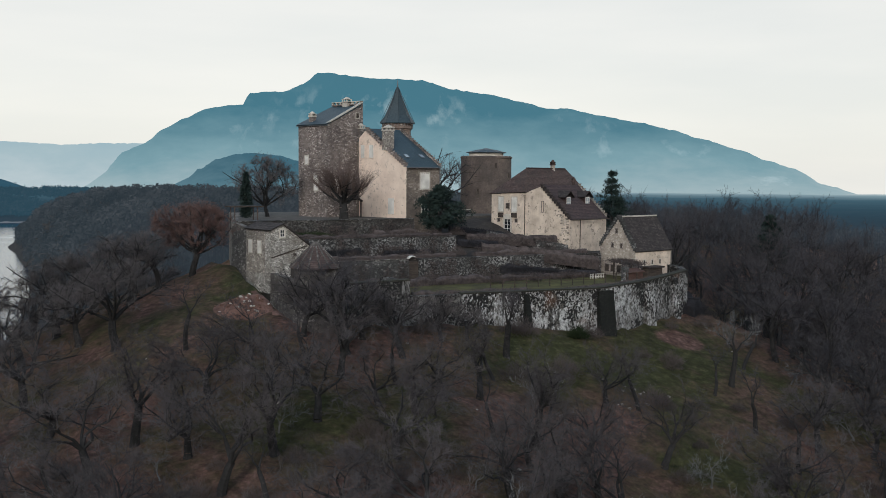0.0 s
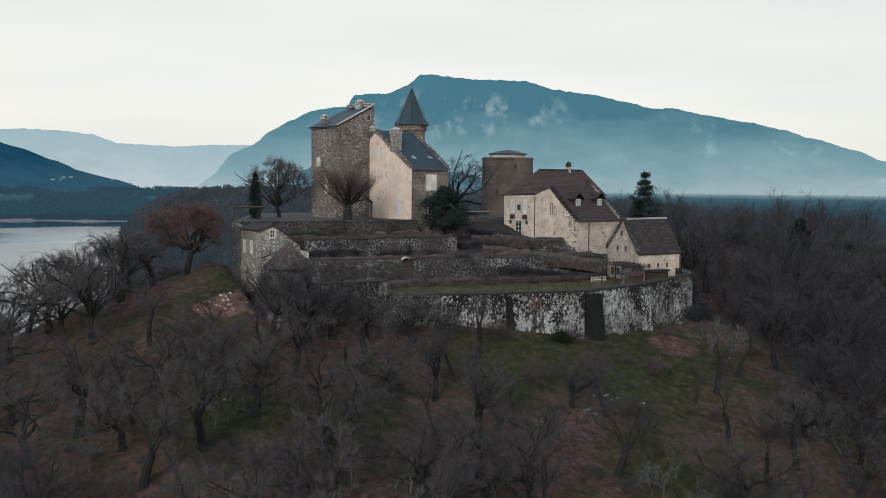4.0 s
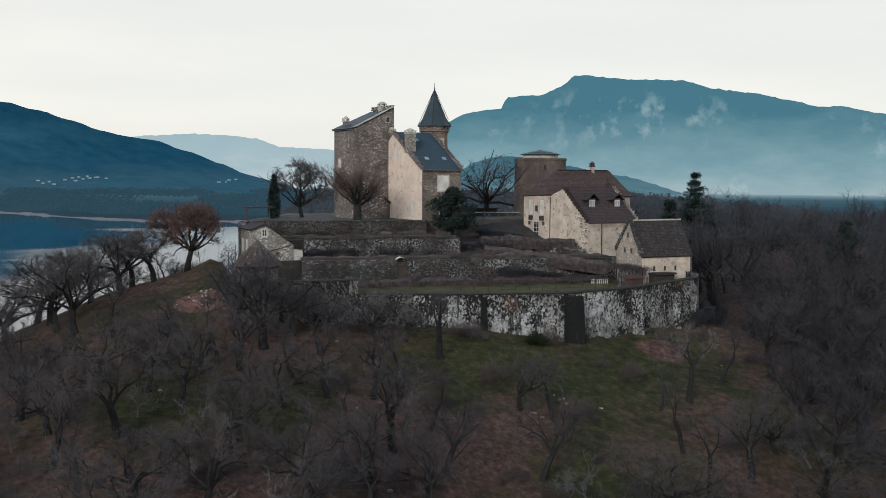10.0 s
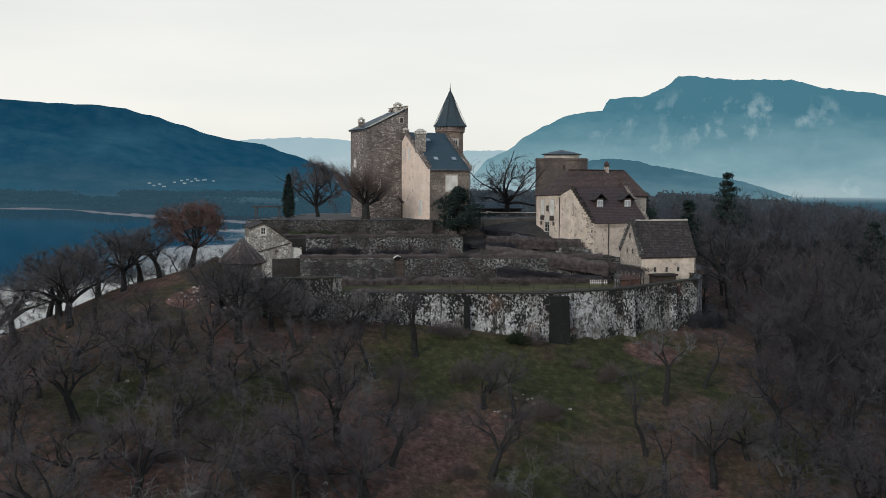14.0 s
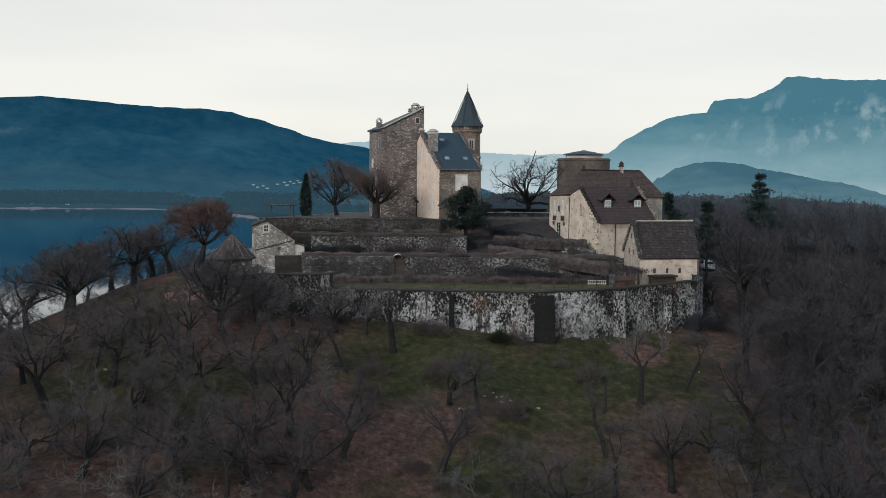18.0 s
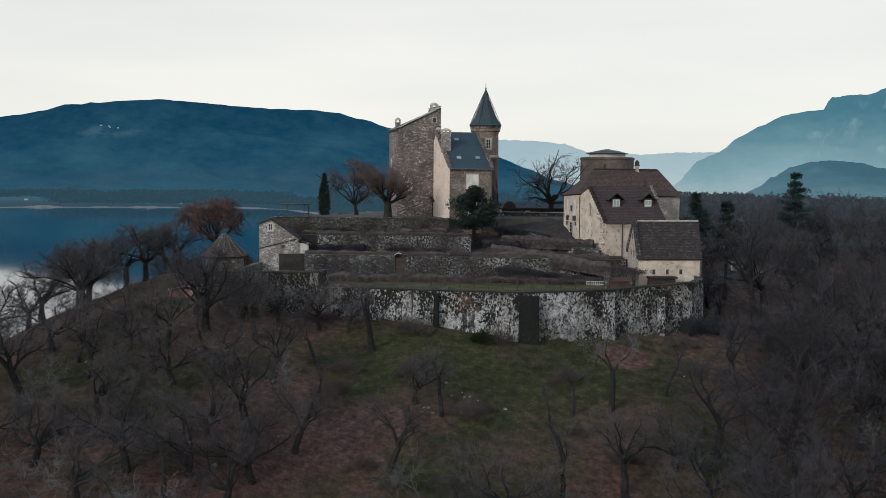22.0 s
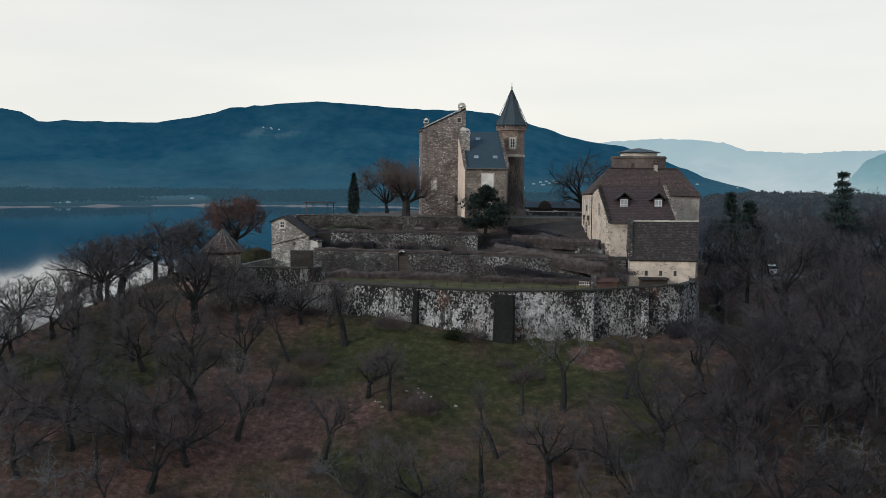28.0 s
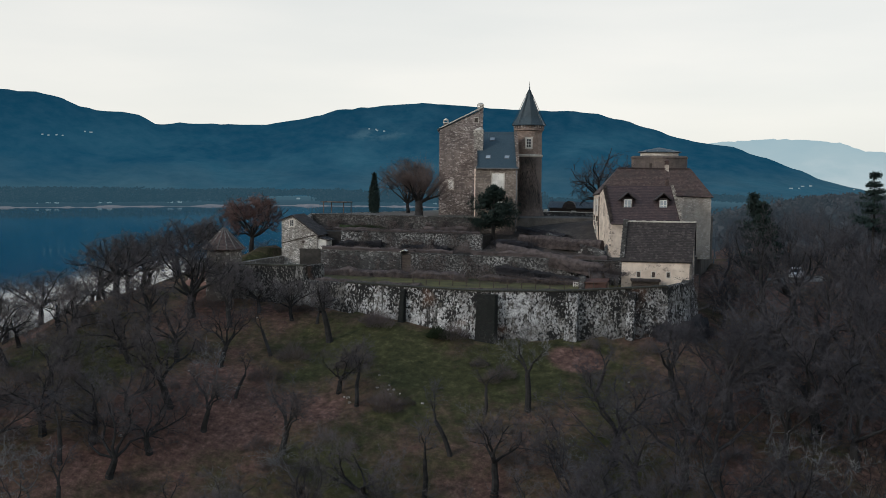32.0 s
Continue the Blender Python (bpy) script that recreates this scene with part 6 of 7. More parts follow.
for x, y, s in ((-38.0, -50.5, 0.95), (-50.5, -46.0, 1.0), (-56.5, -50.5, 1.05), (-45.0, -53.5, 0.95), (-29.5, -51.0, 0.85), (-32.5, -45.0, 0.8), (-17.0, -46.0, 0.85), (-13.0, -54.5, 0.8), (-31.0, -58.0, 0.9), (-34.0, -53.5, 0.85), (-42.0, -58.5, 0.95), (-25.5, -50.0, 0.8), (-22.0, -58.5, 0.9), (-36.0, -61.5, 0.95), (-49.0, -56.0, 0.95), (-27.0, -65.0, 0.95)):
    put(kinds[count % 5], x, y, s)
for x, y, s in ((-37.8, -42.0, 1.0), (-27.5, -47.0, 0.9), (-20.5, -51.5, 0.9), (-9.0, -50.5, 0.85), (4.5, -57.0, 0.9), (27.5, -49.0, 0.95)):
    put(snags[count % 4], x, y, s)
# the front slope
tries, start = 0, count
while count < start + 150 and tries < 9000:
    tries += 1
    x, y = rng.uniform(-84, 92), rng.uniform(-88, -40)
    dens = 1.0
    if -15 < x < 29 and y > -53:
        dens = 0.03                     # clearing under the rampart
    elif -10 < x < 24 and y > -64:
        dens = 0.35
    elif -60 < x <= -15 and y > -54:
        dens = 0.03                     # meadow
    if rng.random() > dens or not free(x, y, 3.3):
        continue
    if x > 27:
        put(rng.choice(dark_kinds), x, y, rng.uniform(0.75, 1.1))
    else:
        put(rng.choice(kinds if rng.random() < 0.62 else snags), x, y, rng.uniform(0.66, 1.0) + 0.15 * sm(-y, 56, 76))
n = 0
while n < 34:
    x, y = rng.uniform(-60, 60), rng.uniform(-84, -50)
    if (-15 < x < 29 and y > -57) or not free(x, y, 2.2):
        continue
    n += 1
    put(rng.choice(pale_kinds), x, y, rng.uniform(0.5, 1.0))
# the east and north woods close by
tries, start = 0, count
while count < start + 175 and tries < 6000:
    tries += 1
    x, y = rng.uniform(37, 110), rng.uniform(-50, 62)
    if not free(x, y, 3.4) or lane(x, y) or (43.5 < x < 51 and 4 < y < 12):
        continue
    put(rng.choice(thin_kinds if x > 52 or y > -12 else dark_kinds), x, y, rng.uniform(0.55, 0.85))

# tall trees beside the barn
for x, y, s in ((45.5, -36, 1.3), (50, -28, 1.45), (54, -36, 1.4), (58.5, -24, 1.5), (47, -12, 1.35), (62, -33, 1.5), (66, -20, 1.55), (55, -8, 1.4), (71, -30, 1.5), (49, -45, 1.3), (61, -44, 1.4)):
    put(dark_kinds[count % 3], x, y, s)

# particular trees
TWIG_WARM = varied("warm_brown_twigs", (0.085, 0.064, 0.058), (0.11, 0.084, 0.076))
def single(tree, x, y, z, label, name="bare_tree", bark=BARK, twig=TWIG, turn=0.0):
    t = tree.build(name, label, bark, twig)
    t.matrix_basis = place(x, y, 1.0, turn, z)
    spots.append((x, y))
    return t


single(shooted(31, 2.3, 0.62, 10, 3.6, 0.85, 21, 4.0, 1.4), -7.0, -8.2, 0.0, "old pollarded tree with a thick trunk before the keep", "pollard_tree", BARK, TWIG_WARM)
single(Tree(32, 9.0, 1.15, 0.1, 13, 22, 0.36, 0.02, 1.2, 0.15, thick=0.011, spread=0.98, tip=1.0, dome=(4.9, 5.2, 4.3)), -13.6, 4.5, 0.0, "dark spreading bare tree in the court", "bare_tree", BARK, TWIG_BROWN)
single(Tree(33, 10.2, 1.3, 0.05, 12, 11, 0.40, 0.02, 1.8, 0.18, thick=0.011, spread=1.05, tip=0.9, dome=(5.6, 7.0, 4.7)), 17.7, 10.6, 0.0, "big gnarled bare oak behind the court wall", "oak_tree", BARK, TWIG_DARK)
single(Tree(34, 9.4, 1.1, 0.05, 15, 30, 0.3, 0.03, 1.5, 0.28, thick=0.012, spread=1.1, tip=1.0, dome=(5.7, 5.2, 3.5)), -30.5, -17.3, None, "round tree with reddish winter twigs", "red_twig_tree", BARK, TWIG_RED)
oak = single(Tree(36, 8.4, 1.3, 0.1, 9, 10, 0.36, 0.02, 2.0, 0.25, spread=1.0, thick=0.011, tip=0.9, dome=(5.6, 5.4, 4.6)), -22.8, -45.0, None, "large dark oak leaning west before the bastion", "oak_tree", BARK, TWIG_DARK)
oak.matrix_basis = oak.matrix_basis @ Matrix(((1, 0, -0.5, 0), (0, 1, 0, 0), (0, 0, 1, 0), (0, 0, 0, 1)))
single(Tree(37, 7.0, 0.7, 0.05, 3, 3, 0.2, 0.3, 1.8, 0.5, spread=0.5, thick=0.010), -4.1, -45.4, None, "forked pollard with few twigs below the rampart", "forked_tree", BARK, TWIG_DARK)
single(Tree(38, 7.5, 0.8, 0.25, 3, 3, 0.3, 0.2, 1.5, 0.5, spread=0.6, thick=0.012), 21.5, -53.0, None, "leaning dark tree at the edge of the clearing", "bare_tree", BARK, TWIG_PALE)
single(Tree(39, 15.5, 0.8, 0.1, 6, 4, 0.26, 0.1, 1.2, 0.4, thick=0.012), 43.5, -20.5, None, "tall bare tree beside the barn", "bare_tree", BARK, TWIG_DARK)


# evergreens
def needles(rng, verts, faces, c, size, n, flat=0.6):
    for _ in range(n):
        d = Vector((rng.gauss(0, 1), rng.gauss(0, 1), rng.gauss(0, flat))).normalized()
        p = c + d * size * rng.random() ** 0.5
        q = p + d * rng.uniform(0.18, 0.36) + Vector((0, 0, 0.05))
        s = d.orthogonal().normalized() * rng.uniform(0.05, 0.10)
        k = len(verts)
        verts += [p - s, p + s, q]
        faces.append((k, k + 1, k + 2))


def cedar(seed, h, w, tiers, label, x, y, z, name="cedar_tree", density=34, bare=0.2):
    rng = random.Random(seed)
    root = thing(name, label, "tree")
    wood, leaf = ([], []), ([], [])
    tube(*wood, Vector((0, 0, -0.4)), Vector((0.1, 0, h * 0.55)), 0.30, 0.18, 7)
    tube(*wood, Vector((0.1, 0, h * 0.55)), Vector((0.0, 0.1, h * 0.97)), 0.18, 0.03, 6)
    for i in range(tiers):
        t = bare + (1 - bare) * (i + rng.random() * 0.6) / tiers
        zc = h * min(t, 0.99)
        reach = w / 2 * (1 - max(0, (t - 0.35) / 0.65) ** 1.4) * (0.55 + 0.45 * min(1, t / 0.3))
        for _ in range(5):
            a = rng.uniform(0, 6.28)
            L = max(0.25, reach * rng.uniform(0.55, 1.12))
            e = Vector((math.cos(a) * L, math.sin(a) * L, zc + L * rng.uniform(-0.05, 0.22)))
            tube(*wood, Vector((0, 0, zc - 0.2)), e, 0.06, 0.02, 4)
            for k in range(4):
                c = Vector((0, 0, zc)).lerp(e, 0.35 + 0.22 * k) + Vector((rng.gauss(0, .2), rng.gauss(0, .2), rng.gauss(0, .12)))
                needles(rng, *leaf, c, 0.42 + 0.12 * rng.random(), density)
    mesh_part("trunk", *wood, BARK, root)
    mesh_part("crown", *leaf, NEEDLE, root, "dense dark green needles")
    root.matrix_basis = place(x, y, 1.0, rng.uniform(0, 6), z)
    spots.append((x, y))
    return root


cedar(51, 6.9, 8.0, 15, "dark evergreen cedar on the terrace below the wing", 5.9, -12.4, -2.3, density=40, bare=0.16)
for sd, x, y, h, w in ((52, 58.0, 14.5, 15.5, 8), (53, 42.5, -6.5, 14.5, 6), (54, 41.0, 9.0, 12.5, 6), (55, 67.2, -15.9, 14.5, 8)):
    cedar(sd, h, w, 9, "dark pine standing above the bare woods", x, y, None, "pine_tree", 46, 0.40)


def cypress(x, y, z, h, r):
    rng = random.Random(60)
    root = thing("cypress_tree", "slender dark columnar cypress on the court", "tree")
    leaf, wood = ([], []), ([], [])
    tube(*wood, Vector((0, 0, -0.3)), Vector((0, 0, h * 0.9)), 0.14, 0.03, 6)
    for i in range(640):
        t = rng.random()
        rr = r * (0.75 + 0.25 * math.sin(math.pi * min(1, t * 1.3))) * (1 - t ** 3) * math.sqrt(rng.random())
        a = rng.uniform(0, 6.28)
        needles(rng, *leaf, Vector((rr * math.cos(a), rr * math.sin(a), 0.15 + t * (h - 0.4))), 0.2, 8, 1.4)
    mesh_part("trunk", *wood, BARK, root)
    mesh_part("crown", *leaf, NEEDLE, root)
    root.matrix_basis = place(x, y, 1.0, 0, z)


cypress(-18.05, 0.6, 0.0, 6.5, 0.92)


# shrubs and hedges
def twig_mass(rng, pts, height, width, n, r=0.014):
    """Upright fine twigs massed along a plan line with heights."""
    store = ([], [])
    total = [0.0]
    for a, b in zip(pts, pts[1:]):
        total.append(total[-1] + math.hypot(b[0] - a[0], b[1] - a[1]))
    for _ in range(n):
        s = rng.random() * total[-1]
        k = max(i for i in range(len(pts) - 1) if total[i] <= s)
        t = (s - total[k]) / (total[k + 1] - total[k])
        a, b = Vector(pts[k]), Vector(pts[k + 1])
        c = a.lerp(b, t)
        lump = 0.7 + 0.5 * noise.noise((s * 0.5, height, n * 0.01))
        base = c + Vector((rng.gauss(0, width / 2.5), rng.gauss(0, width / 2.5), rng.random() * height * 0.6 * lump))
        d = Vector((rng.gauss(0, 0.7), rng.gauss(0, 0.7), rng.uniform(0.1, 1.0))).normalized()
        tube(*store, base, base + d * rng.uniform(0.25, 0.6) * min(1.2, height), r, 0, 3)
    return store


def hedge(label, pts, height, width, n, material, name="hedge", lump=0.35):
    root = thing(name, label, "hedge")
    hr = random.Random(n)
    mesh_part("foliage", *twig_mass(hr, pts, height, width * 1.1, int(n * 1.4), 0.024), material, root)
    # woody core, clipped to a rough body
    bm = bmesh.new()
    loops = []
    for a, b in zip(pts, pts[1:]):
        a, b = Vector(a), Vector(b)
        k = max(1, int((b - a).length / 0.6))
        side = Vector((a.y - b.y, b.x - a.x, 0)).normalized()
        for i in range(k + 1):
            p = a.lerp(b, i / k)
            g = height * (0.9 - lump + lump * noise.noise((p.x * 0.6, p.y * 0.6, n)) + hr.uniform(-0.06, 0.06))
            w = width * hr.uniform(0.32, 0.48)
            loops.append([bm.verts.new(p + side * sx * w + Vector((hr.gauss(0, .04), hr.gauss(0, .04), zz))) for sx, zz in ((-1.1, -0.25), (-1.0, g * 0.7), (-0.5, g), (0.5, g * hr.uniform(0.92, 1.05)), (1.0, g * 0.7), (1.1, -0.25))])
    for u, v in zip(loops, loops[1:]):
        for i in range(5):
            bm.faces.new((u[i], u[i + 1], v[i + 1], v[i]))
    for u in (loops[0], loops[-1]):
        bm.faces.new(u)
    bmesh.ops.recalc_face_normals(bm, faces=bm.faces)
    part("core", bm, material, root)
    return root


hedge("dry brown hedge along the middle terrace wall", [(-15.6, -17.0, -2.2), (-6, -16.9, -2.2), (5.2, -16.7, -2.2)], 0.9, 0.9, 2600, BRUSH)
hedge("dark clipped hedge sloping down to the barn", [(8.6, -19.2, -4.5), (15, -21.6, -5.2), (24.0, -25.0, -6.5)], 1.9, 1.4, 2600, BRUSH, "hedge", 0.10)
hedge("dark clipped hedge on the grass bank", [(10.0, -12.6, -3.5), (16, -15.0, -3.6), (22.4, -17.2, -3.7)], 1.75, 1.3, 2200, BRUSH, "hedge", 0.12)
hedge("brown hedge at the foot of the terrace wall", [(-21, -26.0, -7.7), (-8, -25.6, -7.7), (6, -25.2, -7.7)], 1.7, 1.5, 3600, BRUSH)
hedge("brown hedge at the foot of the terrace wall", [(8, -25.0, -7.7), (22.5, -25.4, -7.7)], 1.3, 1.2, 2600, BRUSH)
hedge("ivy and shrubs against the court wall", [(-18, -12.5, -2.3), (-11, -12.4, -2.3)], 1.2, 0.9, 1500, IVY, "shrub_row")
hedge("ivy and shrubs against the court wall", [(-4.5, -12.5, -2.3), (2.0, -12.3, -2.3)], 1.4, 0.9, 1500, BRUSH, "shrub_row")
hedge("dry brush along the bastion wall top", [(-21.5, -36.0, -6.2), (-12.2, -35.8, -6.1)], 0.9, 1.0, 1500, BRUSH)

hedge("dry brown brush on the lower terrace wall", [(-16.4, -21.7, -4.5), (-8, -21.7, -4.5), (3, -21.7, -4.5)], 0.8, 0.8, 2200, BRUSH, "shrub_row")
hedge("dry brown brush on the lower terrace wall", [(6, -21.9, -4.5), (16, -22.0, -4.5), (24, -22.2, -4.6)], 0.9, 0.8, 2000, BRUSH, "shrub_row")
hedge("low dry brush behind the rampart coping", [(-10.5, -35.6, -7.7), (2.4, -36.9, -7.7), (4.0, -37.0, -7.7)], 1.0, 1.0, 1500, BRUSH, "shrub_row")
hedge("low dry brush behind the rampart coping", [(9.5, -37.9, -7.7), (12.5, -38.0, -7.7), (21.5, -35.4, -7.7), (30.5, -32.2, -7.5)], 0.85, 0.9, 2600, BRUSH, "shrub_row")
hedge("dark thicket on the bank below the logis", [(7.4, -14.8, -3.4), (12.5, -17.0, -3.9)], 1.3, 1.6, 1500, THICKET, "shrub_row")
hedge("dark thicket on the bank below the logis", [(9.0, -9.4, -1.6), (16.5, -12.2, -2.6)], 0.9, 1.3, 1300, THICKET, "shrub_row")
# thicket rows in a dark colour that also imitate shadow bands
hedge("dark overgrowth doubling as a shadow band on the middle terrace wall", [(-15.4, -18.2, -4.5), (-9.0, -18.1, -4.5)], 1.7, 0.7, 1500, THICKET, "shrub_row")
hedge("dark overgrowth doubling as a shadow band on the middle terrace wall", [(-5.5, -18.2, -4.5), (1.0, -18.1, -4.5)], 1.3, 0.7, 1300, THICKET, "shrub_row")
hedge("dark overgrowth doubling as the shade under the sloping hedge", [(9.5, -22.6, -6.6), (17, -23.6, -7.2), (23, -25.9, -7.7)], 1.5, 0.9, 2000, THICKET, "shrub_row")
hedge("dry hedge along the court wall foot", [(-22, -13.2, -2.3), (-11.5, -13.4, -2.3)], 0.9, 0.9, 1400, BRUSH)
hedge("dark shrubs and ivy below the barn corner", [(31.8, -34.8, -12.9), (35.2, -32.6, -12.9), (36.6, -28.0, -12.6)], 3.6, 2.0, 4200, THICKET, "shrub_row")


# vine-covered arbour against the barn, its strands hanging over dark openings
def arbour():
    t = thing("vine_arbour", "low timber arbour roofed with dry brown vines", "arbour")
    for x, y in ((23.5, -30.9), (25.0, -30.9), (26.4, -30.8), (23.6, -29.0), (26.4, -28.9)):
        bm = bmesh.new()
        add_box(bm, (x - 0.07, y - 0.07, -7.65), (x + 0.07, y + 0.07, -5.2 - 0.2 * (x - 23.5)))
        part("post", bm, DARK_WOOD, t)
    ar = random.Random(41)
    part_store = twig_mass(ar, [(23.3, -30.0, -5.3), (26.7, -29.9, -5.9)], 1.0, 1.9, 2600, 0.02)
    mesh_part("vine", *part_store, BRUSH, t, "matted dry vine roof")
    hang = ([], [])
    for _ in range(260):
        x = ar.uniform(23.2, 26.8)
        p = Vector((x, -30.9 + ar.gauss(0, 0.12), -5.0 - 0.2 * (x - 23.3)))
        tube(*hang, p, p + Vector((ar.gauss(0, 0.12), -0.05, -ar.uniform(0.4, 1.7))), 0.018, 0, 3)
    mesh_part("strand", *hang, TWIG, t, "pale hanging strands")


arbour()
# creepers and dead brambles hanging on the terrace walls
cr = random.Random(77)
for wall_y, z0, z1, xa, xb, k in ((-11.85, -2.3, -0.2, -22, 1.8, 9), (-17.65, -4.5, -2.3, -15, 5.2, 8), (-22.9, -7.65, -4.7, -15.8, 25, 13)):
    for i in range(k):
        x0 = xa + (xb - xa) * (i + cr.uniform(0.1, 0.9)) / k
        wid, top = cr.uniform(0.6, 2.2), cr.uniform(0.55, 1.08)
        st = ([], [])
        for _ in range(int(170 * wid)):
            t = cr.random()
            p = Vector((x0 + cr.gauss(0, 0.4) * wid * (1.2 - 0.5 * t), wall_y - abs(cr.gauss(0, 0.12)), z0 + (z1 - z0) * top * t))
            d = Vector((cr.gauss(0, 0.8), cr.gauss(-0.15, 0.15), cr.gauss(0.1, 0.8))).normalized()
            tube(*st, p, p + d * cr.uniform(0.2, 0.55), 0.028, 0, 3)
        tagged(mesh_part("creeper", *st, BRUSH), "dry creeper clinging to the terrace wall", "creeper", "creepers on the terrace walls")
shrub_kinds = []
for i, mt in enumerate((BRUSH, BRUSH, IVY)):
    root = thing("shrub", ("dry bare shrub on the slope", "tangled brown thicket on the slope", "low ivy-dark evergreen shrub among leaf litter")[i], "shrub", "shrubs on the slope")
    r2 = random.Random(70 + i)
    st = ([], [])
    for k in range(620 if i < 2 else 700):
        a, q = r2.uniform(0, 6.28), r2.random() ** 0.6
        p = Vector((math.cos(a) * q * 1.1, math.sin(a) * q * 1.1, r2.random() * 1.3 * (1.15 - q)))
        d = Vector((p.x * 0.8 + r2.gauss(0, .4), p.y * 0.8 + r2.gauss(0, .4), 0.7)).normalized()
        tube(*st, p, p + d * r2.uniform(0.3, 0.8), 0.011 if i < 2 else 0.05, 0, 3)
    mesh_part("foliage", *st, mt, root)
    shrub_kinds.append(root)
    root.matrix_basis = place(-10 + 9 * i, -40 - i, 1.0, i)
n = 0
while n < 105:
    x, y = rng.uniform(-70, 75), rng.uniform(-82, -37)
    if not free(x, y, 1.6):
        continue
    n += 1
    c = copy_thing(rng.choice(shrub_kinds[:2]), Matrix.Identity(4))
    c.matrix_basis = place(x, y, rng.uniform(0.6, 1.6), rng.uniform(0, 6))
# shrubs and small trained trees on the terraces
for x, y, z, s in ((-11, -20.4, -4.5, 0.9), (-1, -20.4, -4.5, 0.9), (4, -20.4, -4.5, 1.1), (10, -20.9, -4.5, 1.0), (16, -21.2, -4.5, 0.9), (-2.2, -24.4, -7.6, 1.2), (1, -24.4, -7.6, 1.3), (6, -27.4, -7.6, 0.8),
                   (12, -27.4, -7.6, 0.7), (18, -26.5, -7.6, 0.9), (23, -26, -7.6, 0.9), (-8, -14.2, -2.25, 0.8), (0, -14.2, -2.25, 0.9), (3.5, -15.0, -2.25, 1.0), (8, -13.4, -2.2, 1.0), (20.8, -17.8, -4.4, 1.0)):
    c = copy_thing(rng.choice(shrub_kinds[:2]), Matrix.Identity(4))
    c.matrix_basis = place(x, y, s, rng.uniform(0, 6), z)


# haze painted as emission; the shore woods get the bluer tint
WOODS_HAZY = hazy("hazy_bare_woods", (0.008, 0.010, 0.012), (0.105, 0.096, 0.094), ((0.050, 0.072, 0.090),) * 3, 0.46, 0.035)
WOODS_SHORE_HAZE = hazy("hazed_shore_woods", (0.020, 0.024, 0.028), (0.075, 0.072, 0.074), ((0.030, 0.080, 0.116),) * 3, 0.72, 0.02)


# far woods: masses of simple bare trees
def clump(store, r3, x, y, z, h, w, bits, fine=1.0):
    """A far crown: a rough dome of small twiggy tufts."""
    for _ in range(bits):
        a, e = r3.uniform(0, 6.28), math.asin(r3.uniform(-0.35, 1.0))
        q = r3.uniform(0.72, 1.05)
        c = Vector((x + w / 2 * q * math.cos(a) * math.cos(e), y + w / 2 * q * math.sin(a) * math.cos(e), z + h * 0.55 + h * 0.45 * q * math.sin(e)))
        s = w * r3.uniform(0.08, 0.18) * fine
        k = len(store[0])
        d = Vector((r3.gauss(0, 1), r3.gauss(0, 1), r3.gauss(0.6, 0.8))).normalized()
        u = d.orthogonal().normalized()
        store[0].extend((c - u * s, c + u * s * r3.uniform(0.3, 1), c + d * s * 1.3))
        store[1].append((k, k + 1, k + 2))


